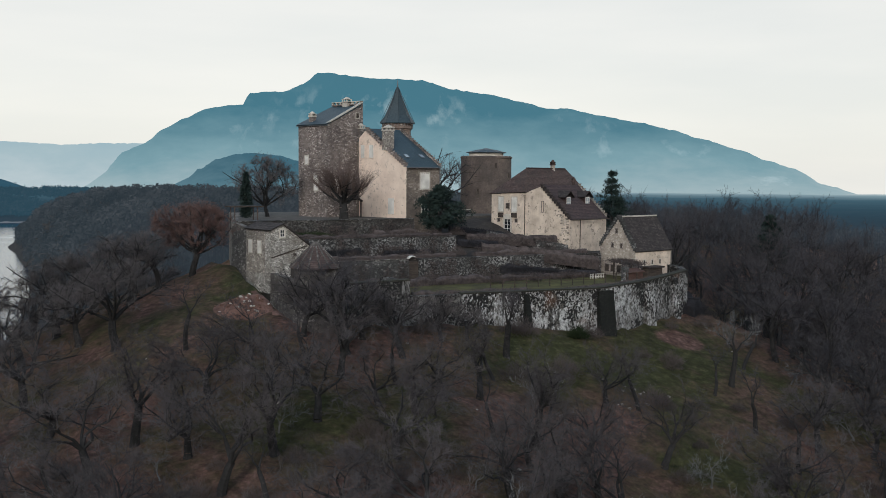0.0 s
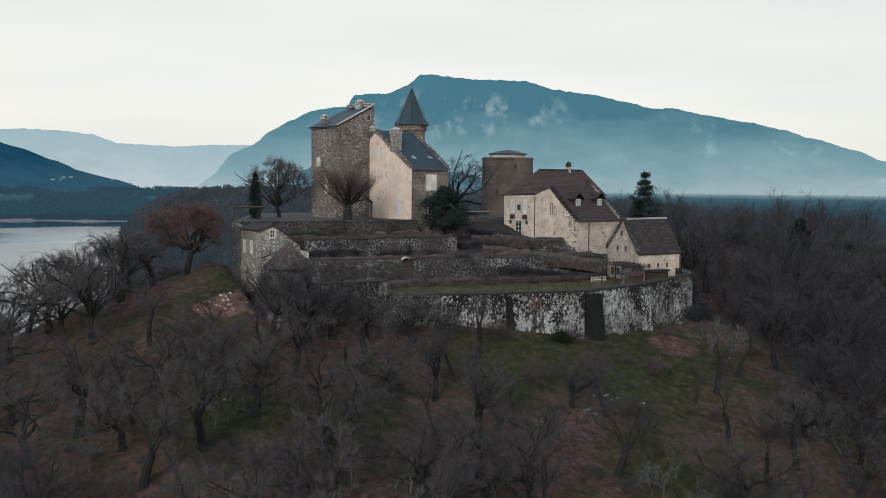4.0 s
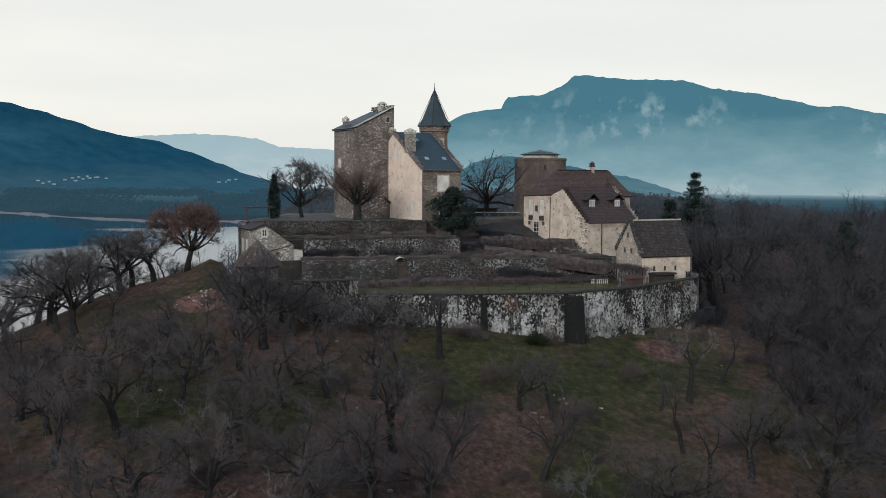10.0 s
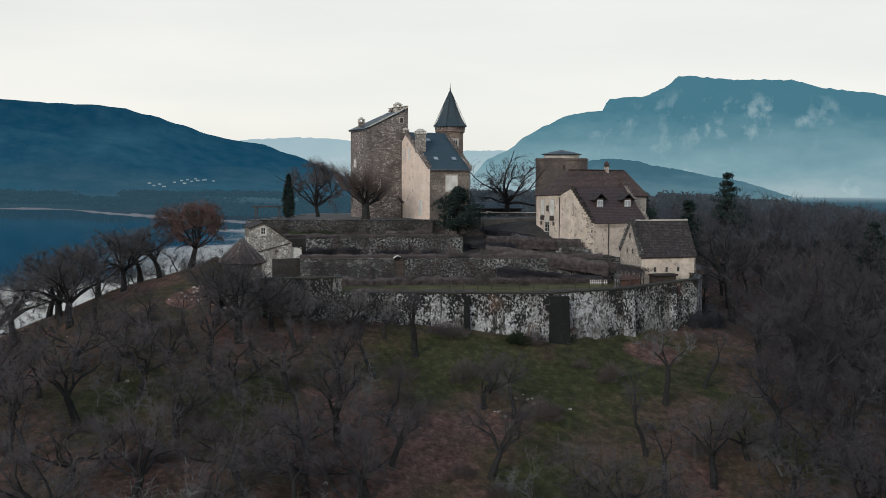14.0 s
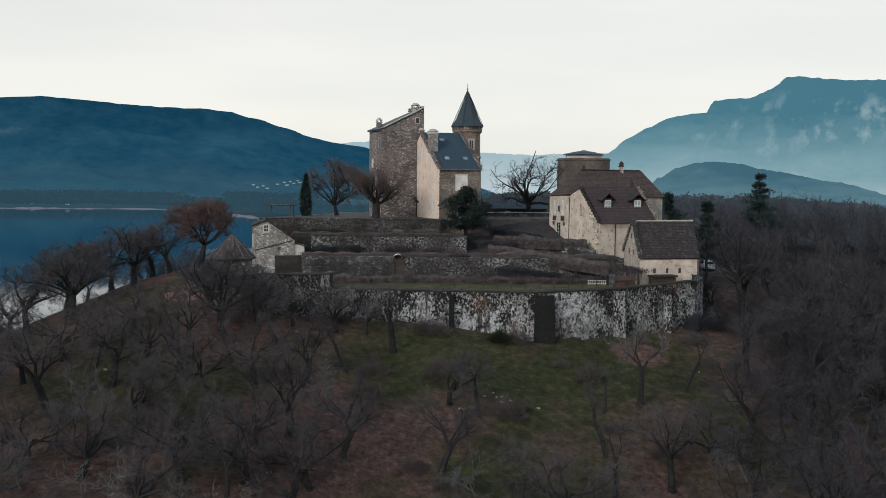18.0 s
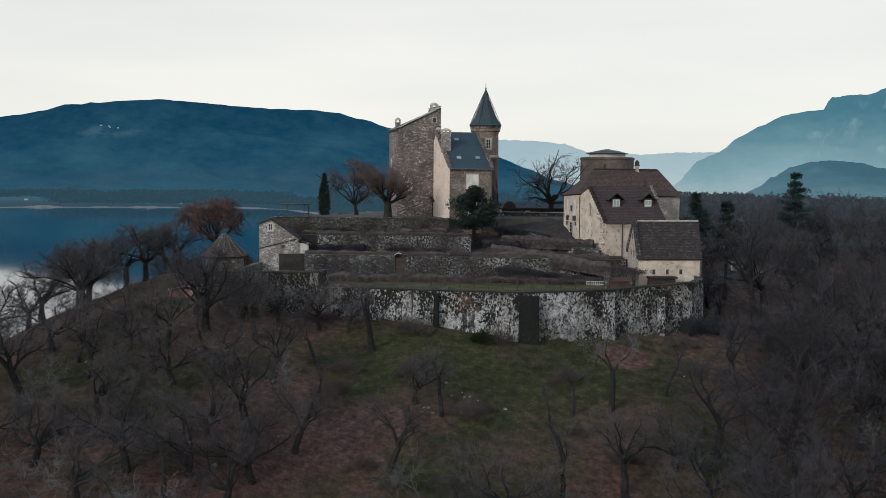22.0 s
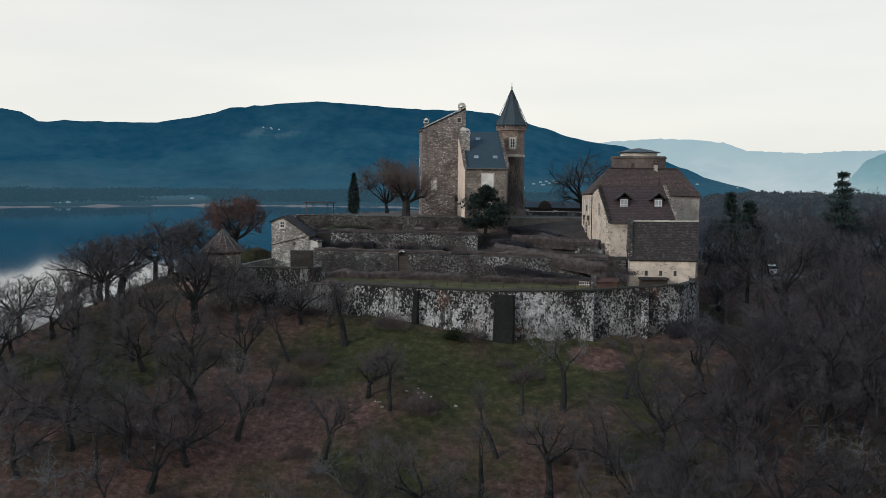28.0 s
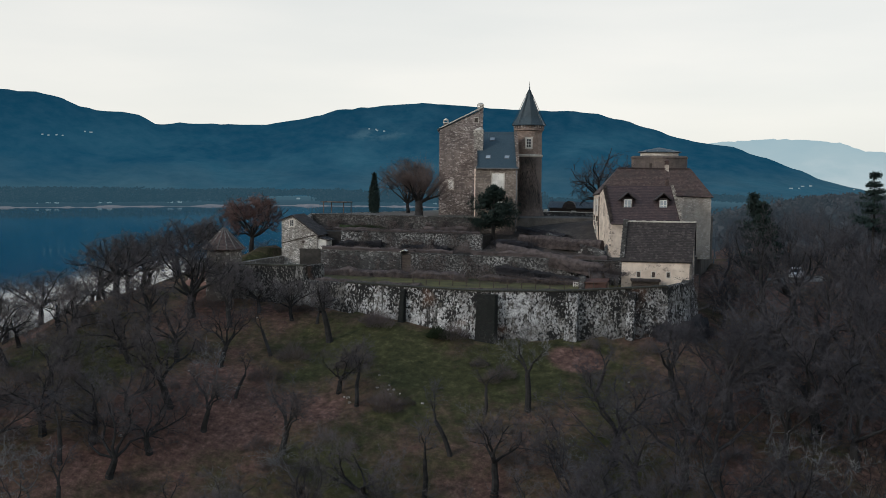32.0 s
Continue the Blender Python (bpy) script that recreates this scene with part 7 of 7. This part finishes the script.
def far_woods():
    r3 = random.Random(5)
    near_store, distant, blue = ([], []), ([], []), ([], [])
    made = 0
    while made < 3600:
        u = r3.random()
        if u < 0.30:
            x, y = r3.uniform(-80, 20), r3.uniform(8, 320)
        elif u < 0.60:
            x, y = r3.uniform(-20, 260), r3.uniform(16, 330)
        else:
            x, y = r3.uniform(60, 420), r3.uniform(-150, 320)
        z = ground_z(x, y)
        if z < LAKE + 0.8 or (-26 < x < 36 and y < 17) or not free(x, y, 2.5) or (-26 < x < 100 and -60 < y < 18):
            continue
        made += 1
        far = math.hypot(x, y + 100)
        h = r3.uniform(7, 12)
        p = Vector((x, y, z - 0.3))
        top = p + Vector((r3.gauss(0, .6), r3.gauss(0, .6), h * 0.7))
        store = near_store if far < 330 else distant
        tube(*store, p, top, 0.16, 0.06, 4)
        if far >= 330:
            clump(store if far < 480 else blue, r3, x, y, z - 1.5, h, h * 1.0, 90, 0.55)
            continue
        for _ in range(26):
            t = r3.uniform(0.35, 1.0)
            s = p.lerp(top, t)
            d = Vector((r3.gauss(0, 1), r3.gauss(0, 1), r3.uniform(0.2, 1.4))).normalized()
            e = s + d * r3.uniform(0.8, 2.5)
            tube(*store, s, e, 0.035, 0, 3)
            for _ in range(3):
                g = s.lerp(e, r3.uniform(0.3, 0.9))
                d2 = (d + Vector((r3.gauss(0, .6), r3.gauss(0, .6), r3.gauss(0.1, .5)))).normalized()
                tube(*store, g, g + d2 * r3.uniform(0.5, 1.3), 0.024, 0, 3)
    # the promontory, tree by tree down to its bank
    made = 0
    while made < 4200:
        y = r3.uniform(40, 1120)
        x = lerp(y, BANK_LINE) + 260 * r3.random() ** 1.7
        z = ground_z(x, y)
        if z < LAKE + 0.6:
            continue
        made += 1
        h = r3.uniform(4, 8)
        clump(distant, r3, x, y, z - 0.5, h, h * r3.uniform(0.8, 1.1), 46 if y < 600 else 34)
    # woods and hedgerows of the shore flats
    made = 0
    while made < 9500:
        az = r3.uniform(79, 146)
        r = shore(az) + 28 + (3350 - shore(az)) * r3.random() ** 1.7
        x, y = MID[0] + r * math.cos(radians(az)), MID[1] + r * math.sin(radians(az))
        if noise.noise((x * 0.006, y * 0.0022, 4)) < -0.12 + 0.3 * r3.random():
            continue
        made += 1
        h = r3.uniform(8, 15) + 0.006 * (r - 1400)
        clump(blue, r3, x, y, -55.0, h, h * 1.4, 16)
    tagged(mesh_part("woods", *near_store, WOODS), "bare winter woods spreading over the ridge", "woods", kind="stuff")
    tagged(mesh_part("far_woods", *distant, WOODS_HAZY), "distant bare woods of the promontory, with haze painted on", "woods", kind="stuff")
    tagged(mesh_part("shore_woods", *blue, WOODS_SHORE_HAZE), "woods on the flats behind the far shore, painted blue-grey with haze", "woods", kind="stuff")


far_woods()


# low thicket that hides the floor of the wood, and brambles on the slope
def undergrowth(name, label, seed, spots_wanted, box, keep, material, long, thick=0.03):
    r4 = random.Random(seed)
    st = ([], [])
    n = 0
    while n < spots_wanted:
        x, y = r4.uniform(box[0], box[1]), r4.uniform(box[2], box[3])
        if not keep(x, y):
            continue
        n += 1
        base = Vector((x, y, ground_z(x, y) - 0.1))
        for _ in range(4):
            p = base + Vector((r4.gauss(0, 0.5), r4.gauss(0, 0.5), r4.random() * 0.5 * long))
            d = Vector((r4.gauss(0, 0.5), r4.gauss(0, 0.5), r4.uniform(0.4, 1))).normalized()
            tube(*st, p, p + d * long * r4.uniform(0.4, 1.0), thick, 0, 3)
    tagged(mesh_part(name, *st, material), label, "undergrowth", kind="stuff")


undergrowth("undergrowth", "dense grey-brown thicket under the bare wood", 91, 6800, (37, 118, -66, 62), lambda x, y: not (43.5 < x < 51.5 and 4 < y < 12) and not lane(x, y), THICKET_DARK, 2.4)
undergrowth("brambles", "patches of dry brambles on the slope", 92, 3600, (-86, 40, -86, -36), lambda x, y: noise.noise((x * 0.13, y * 0.13, 2)) > 0.08 + 0.25 * (1 - sm(abs(x - 8), 14, 30)) * sm(y, -62, -46), BRUSH, 1.0, 0.014)


# dry vines on the stair turret
vr = random.Random(8)
st = ([], [])
for _ in range(1500):
    a, z = vr.uniform(-2.9, 0.4), vr.random() ** 1.3 * 9.0
    if abs(a + 1.3) > 1.25 * (1 - z / 14):
        continue
    r = 2.12 + (0.0 if z > 4 else (4 - z) * 0.065)
    p = Vector((6.95 + r * math.cos(a), 3.3 + r * math.sin(a), z))
    q = p + Vector((vr.gauss(0, 0.15), -0.06, vr.uniform(0.3, 0.9)))
    tube(*st, p, q, 0.03, 0.0, 3)
v = mesh_part("climbing_vine", *st, BARK)
tagged(v, "leafless brown vine climbing the stair turret", "vine")


# ---- small things ----
def pergola():
    t = thing("pergola", "thin iron pergola frame on the court edge", "pergola")
    for x, y in ((-22.6, -8.8), (-19.4, -8.4), (-22.4, -6.4), (-19.2, -6.0)):
        bm = bmesh.new()
        add_box(bm, (x - 0.05, y - 0.05, -0.06), (x + 0.05, y + 0.05, 1.75))
        part("post", bm, IRON, t)
    for y in (-8.75, -7.6, -6.3):
        bm = bmesh.new()
        add_box(bm, (-23.2, y - 0.05, 1.752), (-18.7, y + 0.05, 1.84))
        part("beam", bm, IRON, t)
    bm = bmesh.new()
    add_box(bm, (-23.0, -8.9, 1.843), (-18.9, -6.1, 1.9))
    part("canopy", bm, DARK_WOOD, t, "flat slatted canopy")


pergola()


def garden_railing():
    t = thing("garden_railing", "low white painted railing on the grass terrace", "railing")
    for i in range(9):
        bm = bmesh.new()
        add_box(bm, (20.75 + i * 0.27, -27.64, -7.66), (20.81 + i * 0.27, -27.56, -7.1))
        part("post", bm, WHITE_PAINT, t)
    for z in (-7.1, -7.45):
        bm = bmesh.new()
        add_box(bm, (20.65, -27.65, z), (23.05, -27.55, z + 0.08))
        part("rail", bm, WHITE_PAINT, t)


garden_railing()


def garden_fence():
    t = thing("garden_fence", "thin weathered post and wire fence on the grass terrace", "fence")
    for i in range(15):
        bm = bmesh.new()
        x = 1.5 + i * 1.75
        add_box(bm, (x - 0.05, -33.05, -7.66), (x + 0.05, -32.95, -6.35 + 0.08 * math.sin(i * 2.3)))
        part("post", bm, DARK_WOOD, t)
    for z in (-6.5, -7.05):
        bm = bmesh.new()
        add_box(bm, (1.4, -33.075, z), (26.1, -33.052, z + 0.03))
        part("wire", bm, IRON, t)


garden_fence()


def white_sheet():
    bm = bmesh.new()
    n = 8
    top, low = [], []
    for i in range(n + 1):
        a = math.pi * (0.05 + 0.75 * i / n)
        top.append([bm.verts.new((-4.3 + 0.95 * i / n, y, -4.5 + 0.36 * math.sin(a))) for y in (-22.8, -21.8)])
        low.append([bm.verts.new((-4.3 + 0.95 * i / n, y, -4.55 + 0.33 * math.sin(a))) for y in (-22.8, -21.8)])
    for i in range(n):
        bm.faces.new((top[i][0], top[i + 1][0], top[i + 1][1], top[i][1]))
        bm.faces.new((low[i][0], low[i][1], low[i + 1][1], low[i + 1][0]))
        bm.faces.new((top[i][0], low[i][0], low[i + 1][0], top[i + 1][0]))
        bm.faces.new((top[i][1], top[i + 1][1], low[i + 1][1], low[i][1]))
    tagged(part("white_cover", bm, WHITE_PAINT), "curved white cover over the terrace wall end", "cover")
    bm = bmesh.new()
    add_box(bm, (-4.18, -22.45, -7.7), (-2.82, -22.1, -4.9))
    tagged(part("door_1", bm, DARK_WOOD), "dark old wooden door in the terrace wall", "door", kind="structure")


white_sheet()


def brick_shed():
    t = thing("brick_shed", "low brick-red lean-to beside the barn", "shed")
    bm = bmesh.new()
    add_box(bm, (23.2, -32.6, -7.7), (25.6, -31.3, -6.45))
    part("wall", bm, REDBRICK, t)
    bm = bmesh.new()
    slab(bm, [(23.0, -32.8, -6.5), (25.8, -32.8, -6.38), (25.8, -31.1, -6.05), (23.0, -31.1, -6.2)], 0.1)
    part("roof", bm, REDBRICK, t)
    bm = bmesh.new()
    add_box(bm, (22.5, -32.7, -7.7), (23.1, -31.9, -5.8))
    part("pier", bm, TERRACE_STONE, t)


brick_shed()


def car(label, x, y, turn, paint):
    t = thing("parked_car", label, "car")
    z = ground_z(x, y) + 0.02
    prof = ((-2.2, 0.35), (-2.25, 0.75), (-2.1, 0.98), (-1.75, 1.05), (-1.35, 1.52), (-0.6, 1.66), (0.5, 1.64), (1.15, 1.12), (2.0, 0.95), (2.25, 0.70), (2.25, 0.35))
    bm = bmesh.new()
    sides = []
    for yy in (-0.9, 0.9):
        sides.append([bm.verts.new((px_, yy * (0.84 if pz > 1.2 else 1.0), pz)) for px_, pz in prof])
    bm.faces.new(sides[0])
    bm.faces.new(list(reversed(sides[1])))
    for i in range(len(prof)):
        j = (i + 1) % len(prof)
        bm.faces.new((sides[0][i], sides[1][i], sides[1][j], sides[0][j]))
    bmesh.ops.recalc_face_normals(bm, faces=bm.faces)
    bmesh.ops.bevel(bm, geom=bm.edges[:], offset=0.05, segments=2, affect="EDGES")
    part("body", bm, paint, t)
    for s_ in (-1, 1):
        bm = bmesh.new()
        vs = [bm.verts.new((a, s_ * (0.905 if b < 1.2 else 0.79), b)) for a, b in ((-1.55, 1.1), (-1.2, 1.48), (0.45, 1.56), (0.95, 1.14))]
        bm.faces.new(vs)
        bmesh.ops.solidify(bm, geom=bm.faces[:], thickness=0.02)
        part("side_window", bm, GLASS, t)
    for a, b, c, d in ((1.19, 1.13, 0.56, 1.62), (-1.80, 1.08, -1.4, 1.5)):
        bm = bmesh.new()
        o = 0.03 if a > 0 else -0.03
        vs = [bm.verts.new((a + o, -0.74, b)), bm.verts.new((a + o, 0.74, b)), bm.verts.new((c + o, 0.68, d)), bm.verts.new((c + o, -0.68, d))]
        bm.faces.new(vs)
        bmesh.ops.solidify(bm, geom=bm.faces[:], thickness=0.02)
        part("windscreen", bm, GLASS, t)
    for wx in (-1.4, 1.4):
        for wy in (-0.84, 0.84):
            bm = bmesh.new()
            add_lathe(bm, (0, 0), ((0.34, -0.11), (0.36, 0), (0.34, 0.11)), 16)
            bmesh.ops.transform(bm, matrix=Matrix.Translation((wx, wy, 0.35)) @ Matrix.Rotation(math.pi / 2, 4, "X"), verts=bm.verts)
            w = part("wheel", bm, RUBBER, t)
            bm = bmesh.new()
            add_lathe(bm, (0, 0), ((0.20, -0.125), (0.20, 0.125)), 12)
            bmesh.ops.transform(bm, matrix=Matrix.Translation((wx, wy, 0.35)) @ Matrix.Rotation(math.pi / 2, 4, "X"), verts=bm.verts)
            part("rim", bm, ZINC, w)
    for wy in (-0.6, 0.6):
        bm = bmesh.new()
        add_box(bm, (2.2, wy - 0.2, 0.72), (2.29, wy + 0.2, 0.86))
        part("headlight", bm, SKYGLASS, t)
        bm = bmesh.new()
        add_box(bm, (-2.29, wy - 0.12, 0.8), (-2.2, wy + 0.12, 0.95))
        part("tail_light", bm, REDBRICK, t)
    t.matrix_basis = Matrix.Translation((x, y, z)) @ Matrix.Rotation(turn, 4, "Z")


RUBBER = grained("tyre_rubber", (0.015, 0.015, 0.015), (0.03, 0.03, 0.03), 9, 0.9)
PAINT_WHITE = grained("white_car_paint", (0.62, 0.64, 0.66), (0.70, 0.72, 0.74), 0.6, 0.25, b_str=0.0)
PAINT_DARK = grained("dark_car_paint", (0.02, 0.018, 0.02), (0.03, 0.026, 0.028), 0.6, 0.25, b_str=0.0)
car("white car parked on the pale track in the wood", 47.2, 8.0, 1.45, PAINT_WHITE)
car("dark car parked under the bare trees", 54.4, 5.0, 0.1, PAINT_DARK)
# pale track under the cars
TRACK = grained("pale_gravel_track", (0.11, 0.105, 0.10), (0.18, 0.172, 0.162), 2.0, 0.95)
verts, faces = [], []
for i in range(25):
    t = i / 24
    x, y = 43.5 + 8 * t, 5.0 + 5 * t - 2 * t * t
    for w in (-1.7, 0, 1.7):
        a, b = x - 0.5 * w, y + 0.85 * w
        verts.append((a, b, ground_z(a, b) + 0.14))
for i in range(24):
    for k in range(2):
        faces.append((i * 3 + k, i * 3 + 3 + k, i * 3 + 4 + k, i * 3 + 1 + k))
tagged(mesh_part("road_track", verts, faces, TRACK), "pale gravel track through the wood", "track", kind="structure")


# heap of pinkish rubble on the meadow, and pale rocks on the slope
def rock(bm, rr, c, s):
    tmp = bmesh.ops.create_icosphere(bm, subdivisions=1, radius=s)
    for v in tmp["verts"]:
        v.co = Vector((v.co.x * rr.uniform(0.7, 1.2), v.co.y * rr.uniform(0.7, 1.2), v.co.z * rr.uniform(0.45, 0.8))) + c


PINK = grained("pink_rubble", (0.12, 0.062, 0.046), (0.27, 0.155, 0.12), 3, 0.95)
rr = random.Random(21)
heap = thing("rubble_heap", "heap of pinkish stone rubble on the meadow", "rubble")
hx, hy = -28.9, -31.6


def heap_z(x, y):
    q = math.hypot((x - hx) / 3.4, (y - hy) / 3.0)
    return ground_z(x, y) - 0.15 + 1.15 * max(0, 1 - q * q) + 0.25 * noise.noise((x * 0.8, y * 0.8, 3)) * max(0, 1 - q)


verts, faces = [], []
for i in range(19):
    for k in range(19):
        x, y = hx - 3.8 + 7.6 * i / 18, hy - 3.4 + 6.8 * k / 18
        verts.append((x, y, heap_z(x, y)))
faces = [(i * 19 + k, i * 19 + 19 + k, i * 19 + 20 + k, i * 19 + k + 1) for i in range(18) for k in range(18)]
mesh_part("earth_mound", verts, faces, PINK, heap, "pinkish crumbled earth", smooth=True)
for i in range(70):
    bm = bmesh.new()
    x, y = hx + rr.gauss(0, 1.4), hy + rr.gauss(-0.4, 1.2)
    rock(bm, rr, Vector((x, y, heap_z(x, y) + 0.05)), rr.uniform(0.10, 0.27))
    part("stone", bm, PINK if i % 4 else LIME, heap)
for i in range(22):
    bm = bmesh.new()
    if i < 12:
        x, y = 6.4 + rr.gauss(0, 2.2), -54.5 + rr.gauss(0, 1.6)
    else:
        x, y = rr.uniform(-45, 60), rr.uniform(-75, -38)
    rock(bm, rr, Vector((x, y, ground_z(x, y) + 0.05)), rr.uniform(0.12, 0.3))
    tagged(part("rock", bm, PALE_RUBBLE), "pale limestone rock in the grass", "rock", "rocks on the slope")


# houses of the villages across the lake
def lake_house(x, y, z, w, turn, label):
    t = thing("lake_house", label, "house", "houses across the lake")
    m = pose(x, y, z, 0, 0, turn) @ Matrix.Diagonal((0.52, 0.52, 0.34, 1))
    bm = bmesh.new()
    add_box(bm, (-w / 2, -4, -6), (w / 2, 4, 5.5), m)
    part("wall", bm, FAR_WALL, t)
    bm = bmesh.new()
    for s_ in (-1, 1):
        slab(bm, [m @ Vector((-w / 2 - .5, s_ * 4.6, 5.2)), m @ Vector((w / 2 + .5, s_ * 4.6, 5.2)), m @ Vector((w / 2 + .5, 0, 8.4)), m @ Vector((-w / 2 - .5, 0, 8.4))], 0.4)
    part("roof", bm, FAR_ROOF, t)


# wall and roof colours are mostly covered by a painted haze glow
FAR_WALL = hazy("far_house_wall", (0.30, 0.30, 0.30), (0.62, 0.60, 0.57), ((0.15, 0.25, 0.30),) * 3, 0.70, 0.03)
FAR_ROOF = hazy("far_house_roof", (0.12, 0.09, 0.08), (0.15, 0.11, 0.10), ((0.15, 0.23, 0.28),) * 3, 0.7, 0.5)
hr = random.Random(33)
for x, y, z in ((-491, 3233, -17), (-433, 3301, -6), (-413, 3331, 0), (-395, 3353, 3), (-371, 3376, 6), (-344, 3370, 2), (101, 3620, -5), (129, 3687, -3), (286, 3870, -15), (338, 3732, -27), (62, 3511, -12), (89, 3547, -12), (-2484, 2773, 153), (-2453, 2810, 153), (-2436, 2943, 171), (-1527, 3508, 204), (-1490, 3502, 197), (-1311, 1614, -51), (-1248, 1781, -51), (-854, 2171, -51), (-715, 1995, -51), (-1239, 2342, -51), (-883, 2334, -51), (-820, 2292, -51), (-796, 2304, -51), (-748, 2327, -51), (-509, 3260, -9), (-1249, 1321, -51), (-1258, 1361, -51), (-1224, 1343, -51), (-1314, 1585, -51), (-1208, 1683, -51)):
    if z == -51:
        az = math.degrees(math.atan2(y - MID[1], x - MID[0])) % 360
        out = max(1.0, (shore(az) + 95) / math.hypot(x - MID[0], y - MID[1]))
        x, y = MID[0] + (x - MID[0]) * out, MID[1] + (y - MID[1]) * out
    for i in range(1 if z == -51 or x > 0 else 2):
        lake_house(x + 34 * i, y - 8 * i, z - 3 * i, hr.uniform(11, 24), hr.uniform(-30, 30), "pale village house across the lake")


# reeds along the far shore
# reed colour with painted haze emission laid over it
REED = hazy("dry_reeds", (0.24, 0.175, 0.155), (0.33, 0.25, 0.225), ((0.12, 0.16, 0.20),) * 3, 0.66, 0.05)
verts, faces = [], []
k = 0
for i in range(700):
    az = 80 + 66 * i / 699
    edge = shore(az) + 30 * noise.noise((az * 0.35, 2, 0)) + 14 * noise.noise((az * 1.7, 5, 0))
    h = 0.1 + 4.5 * max(0.0, 0.12 + noise.noise((az * 0.55, 8, 0)) + 0.3 * noise.noise((az * 2.3, 3, 0)))
    c, s_ = math.cos(radians(az)), math.sin(radians(az))
    for r, z in ((edge - 42, LAKE - 0.3), (edge - 38, LAKE + h), (edge + 18, LAKE + h + 0.3), (edge + 23, LAKE - 0.3)):
        verts.append((MID[0] + r * c, MID[1] + r * s_, z))
for i in range(699):
    for k in range(3):
        faces.append((i * 4 + k, i * 4 + k + 1, i * 4 + k + 5, i * 4 + k + 4))
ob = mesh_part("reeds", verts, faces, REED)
tagged(ob, "belt of dry pinkish reeds along the far shore", "reeds", kind="stuff")
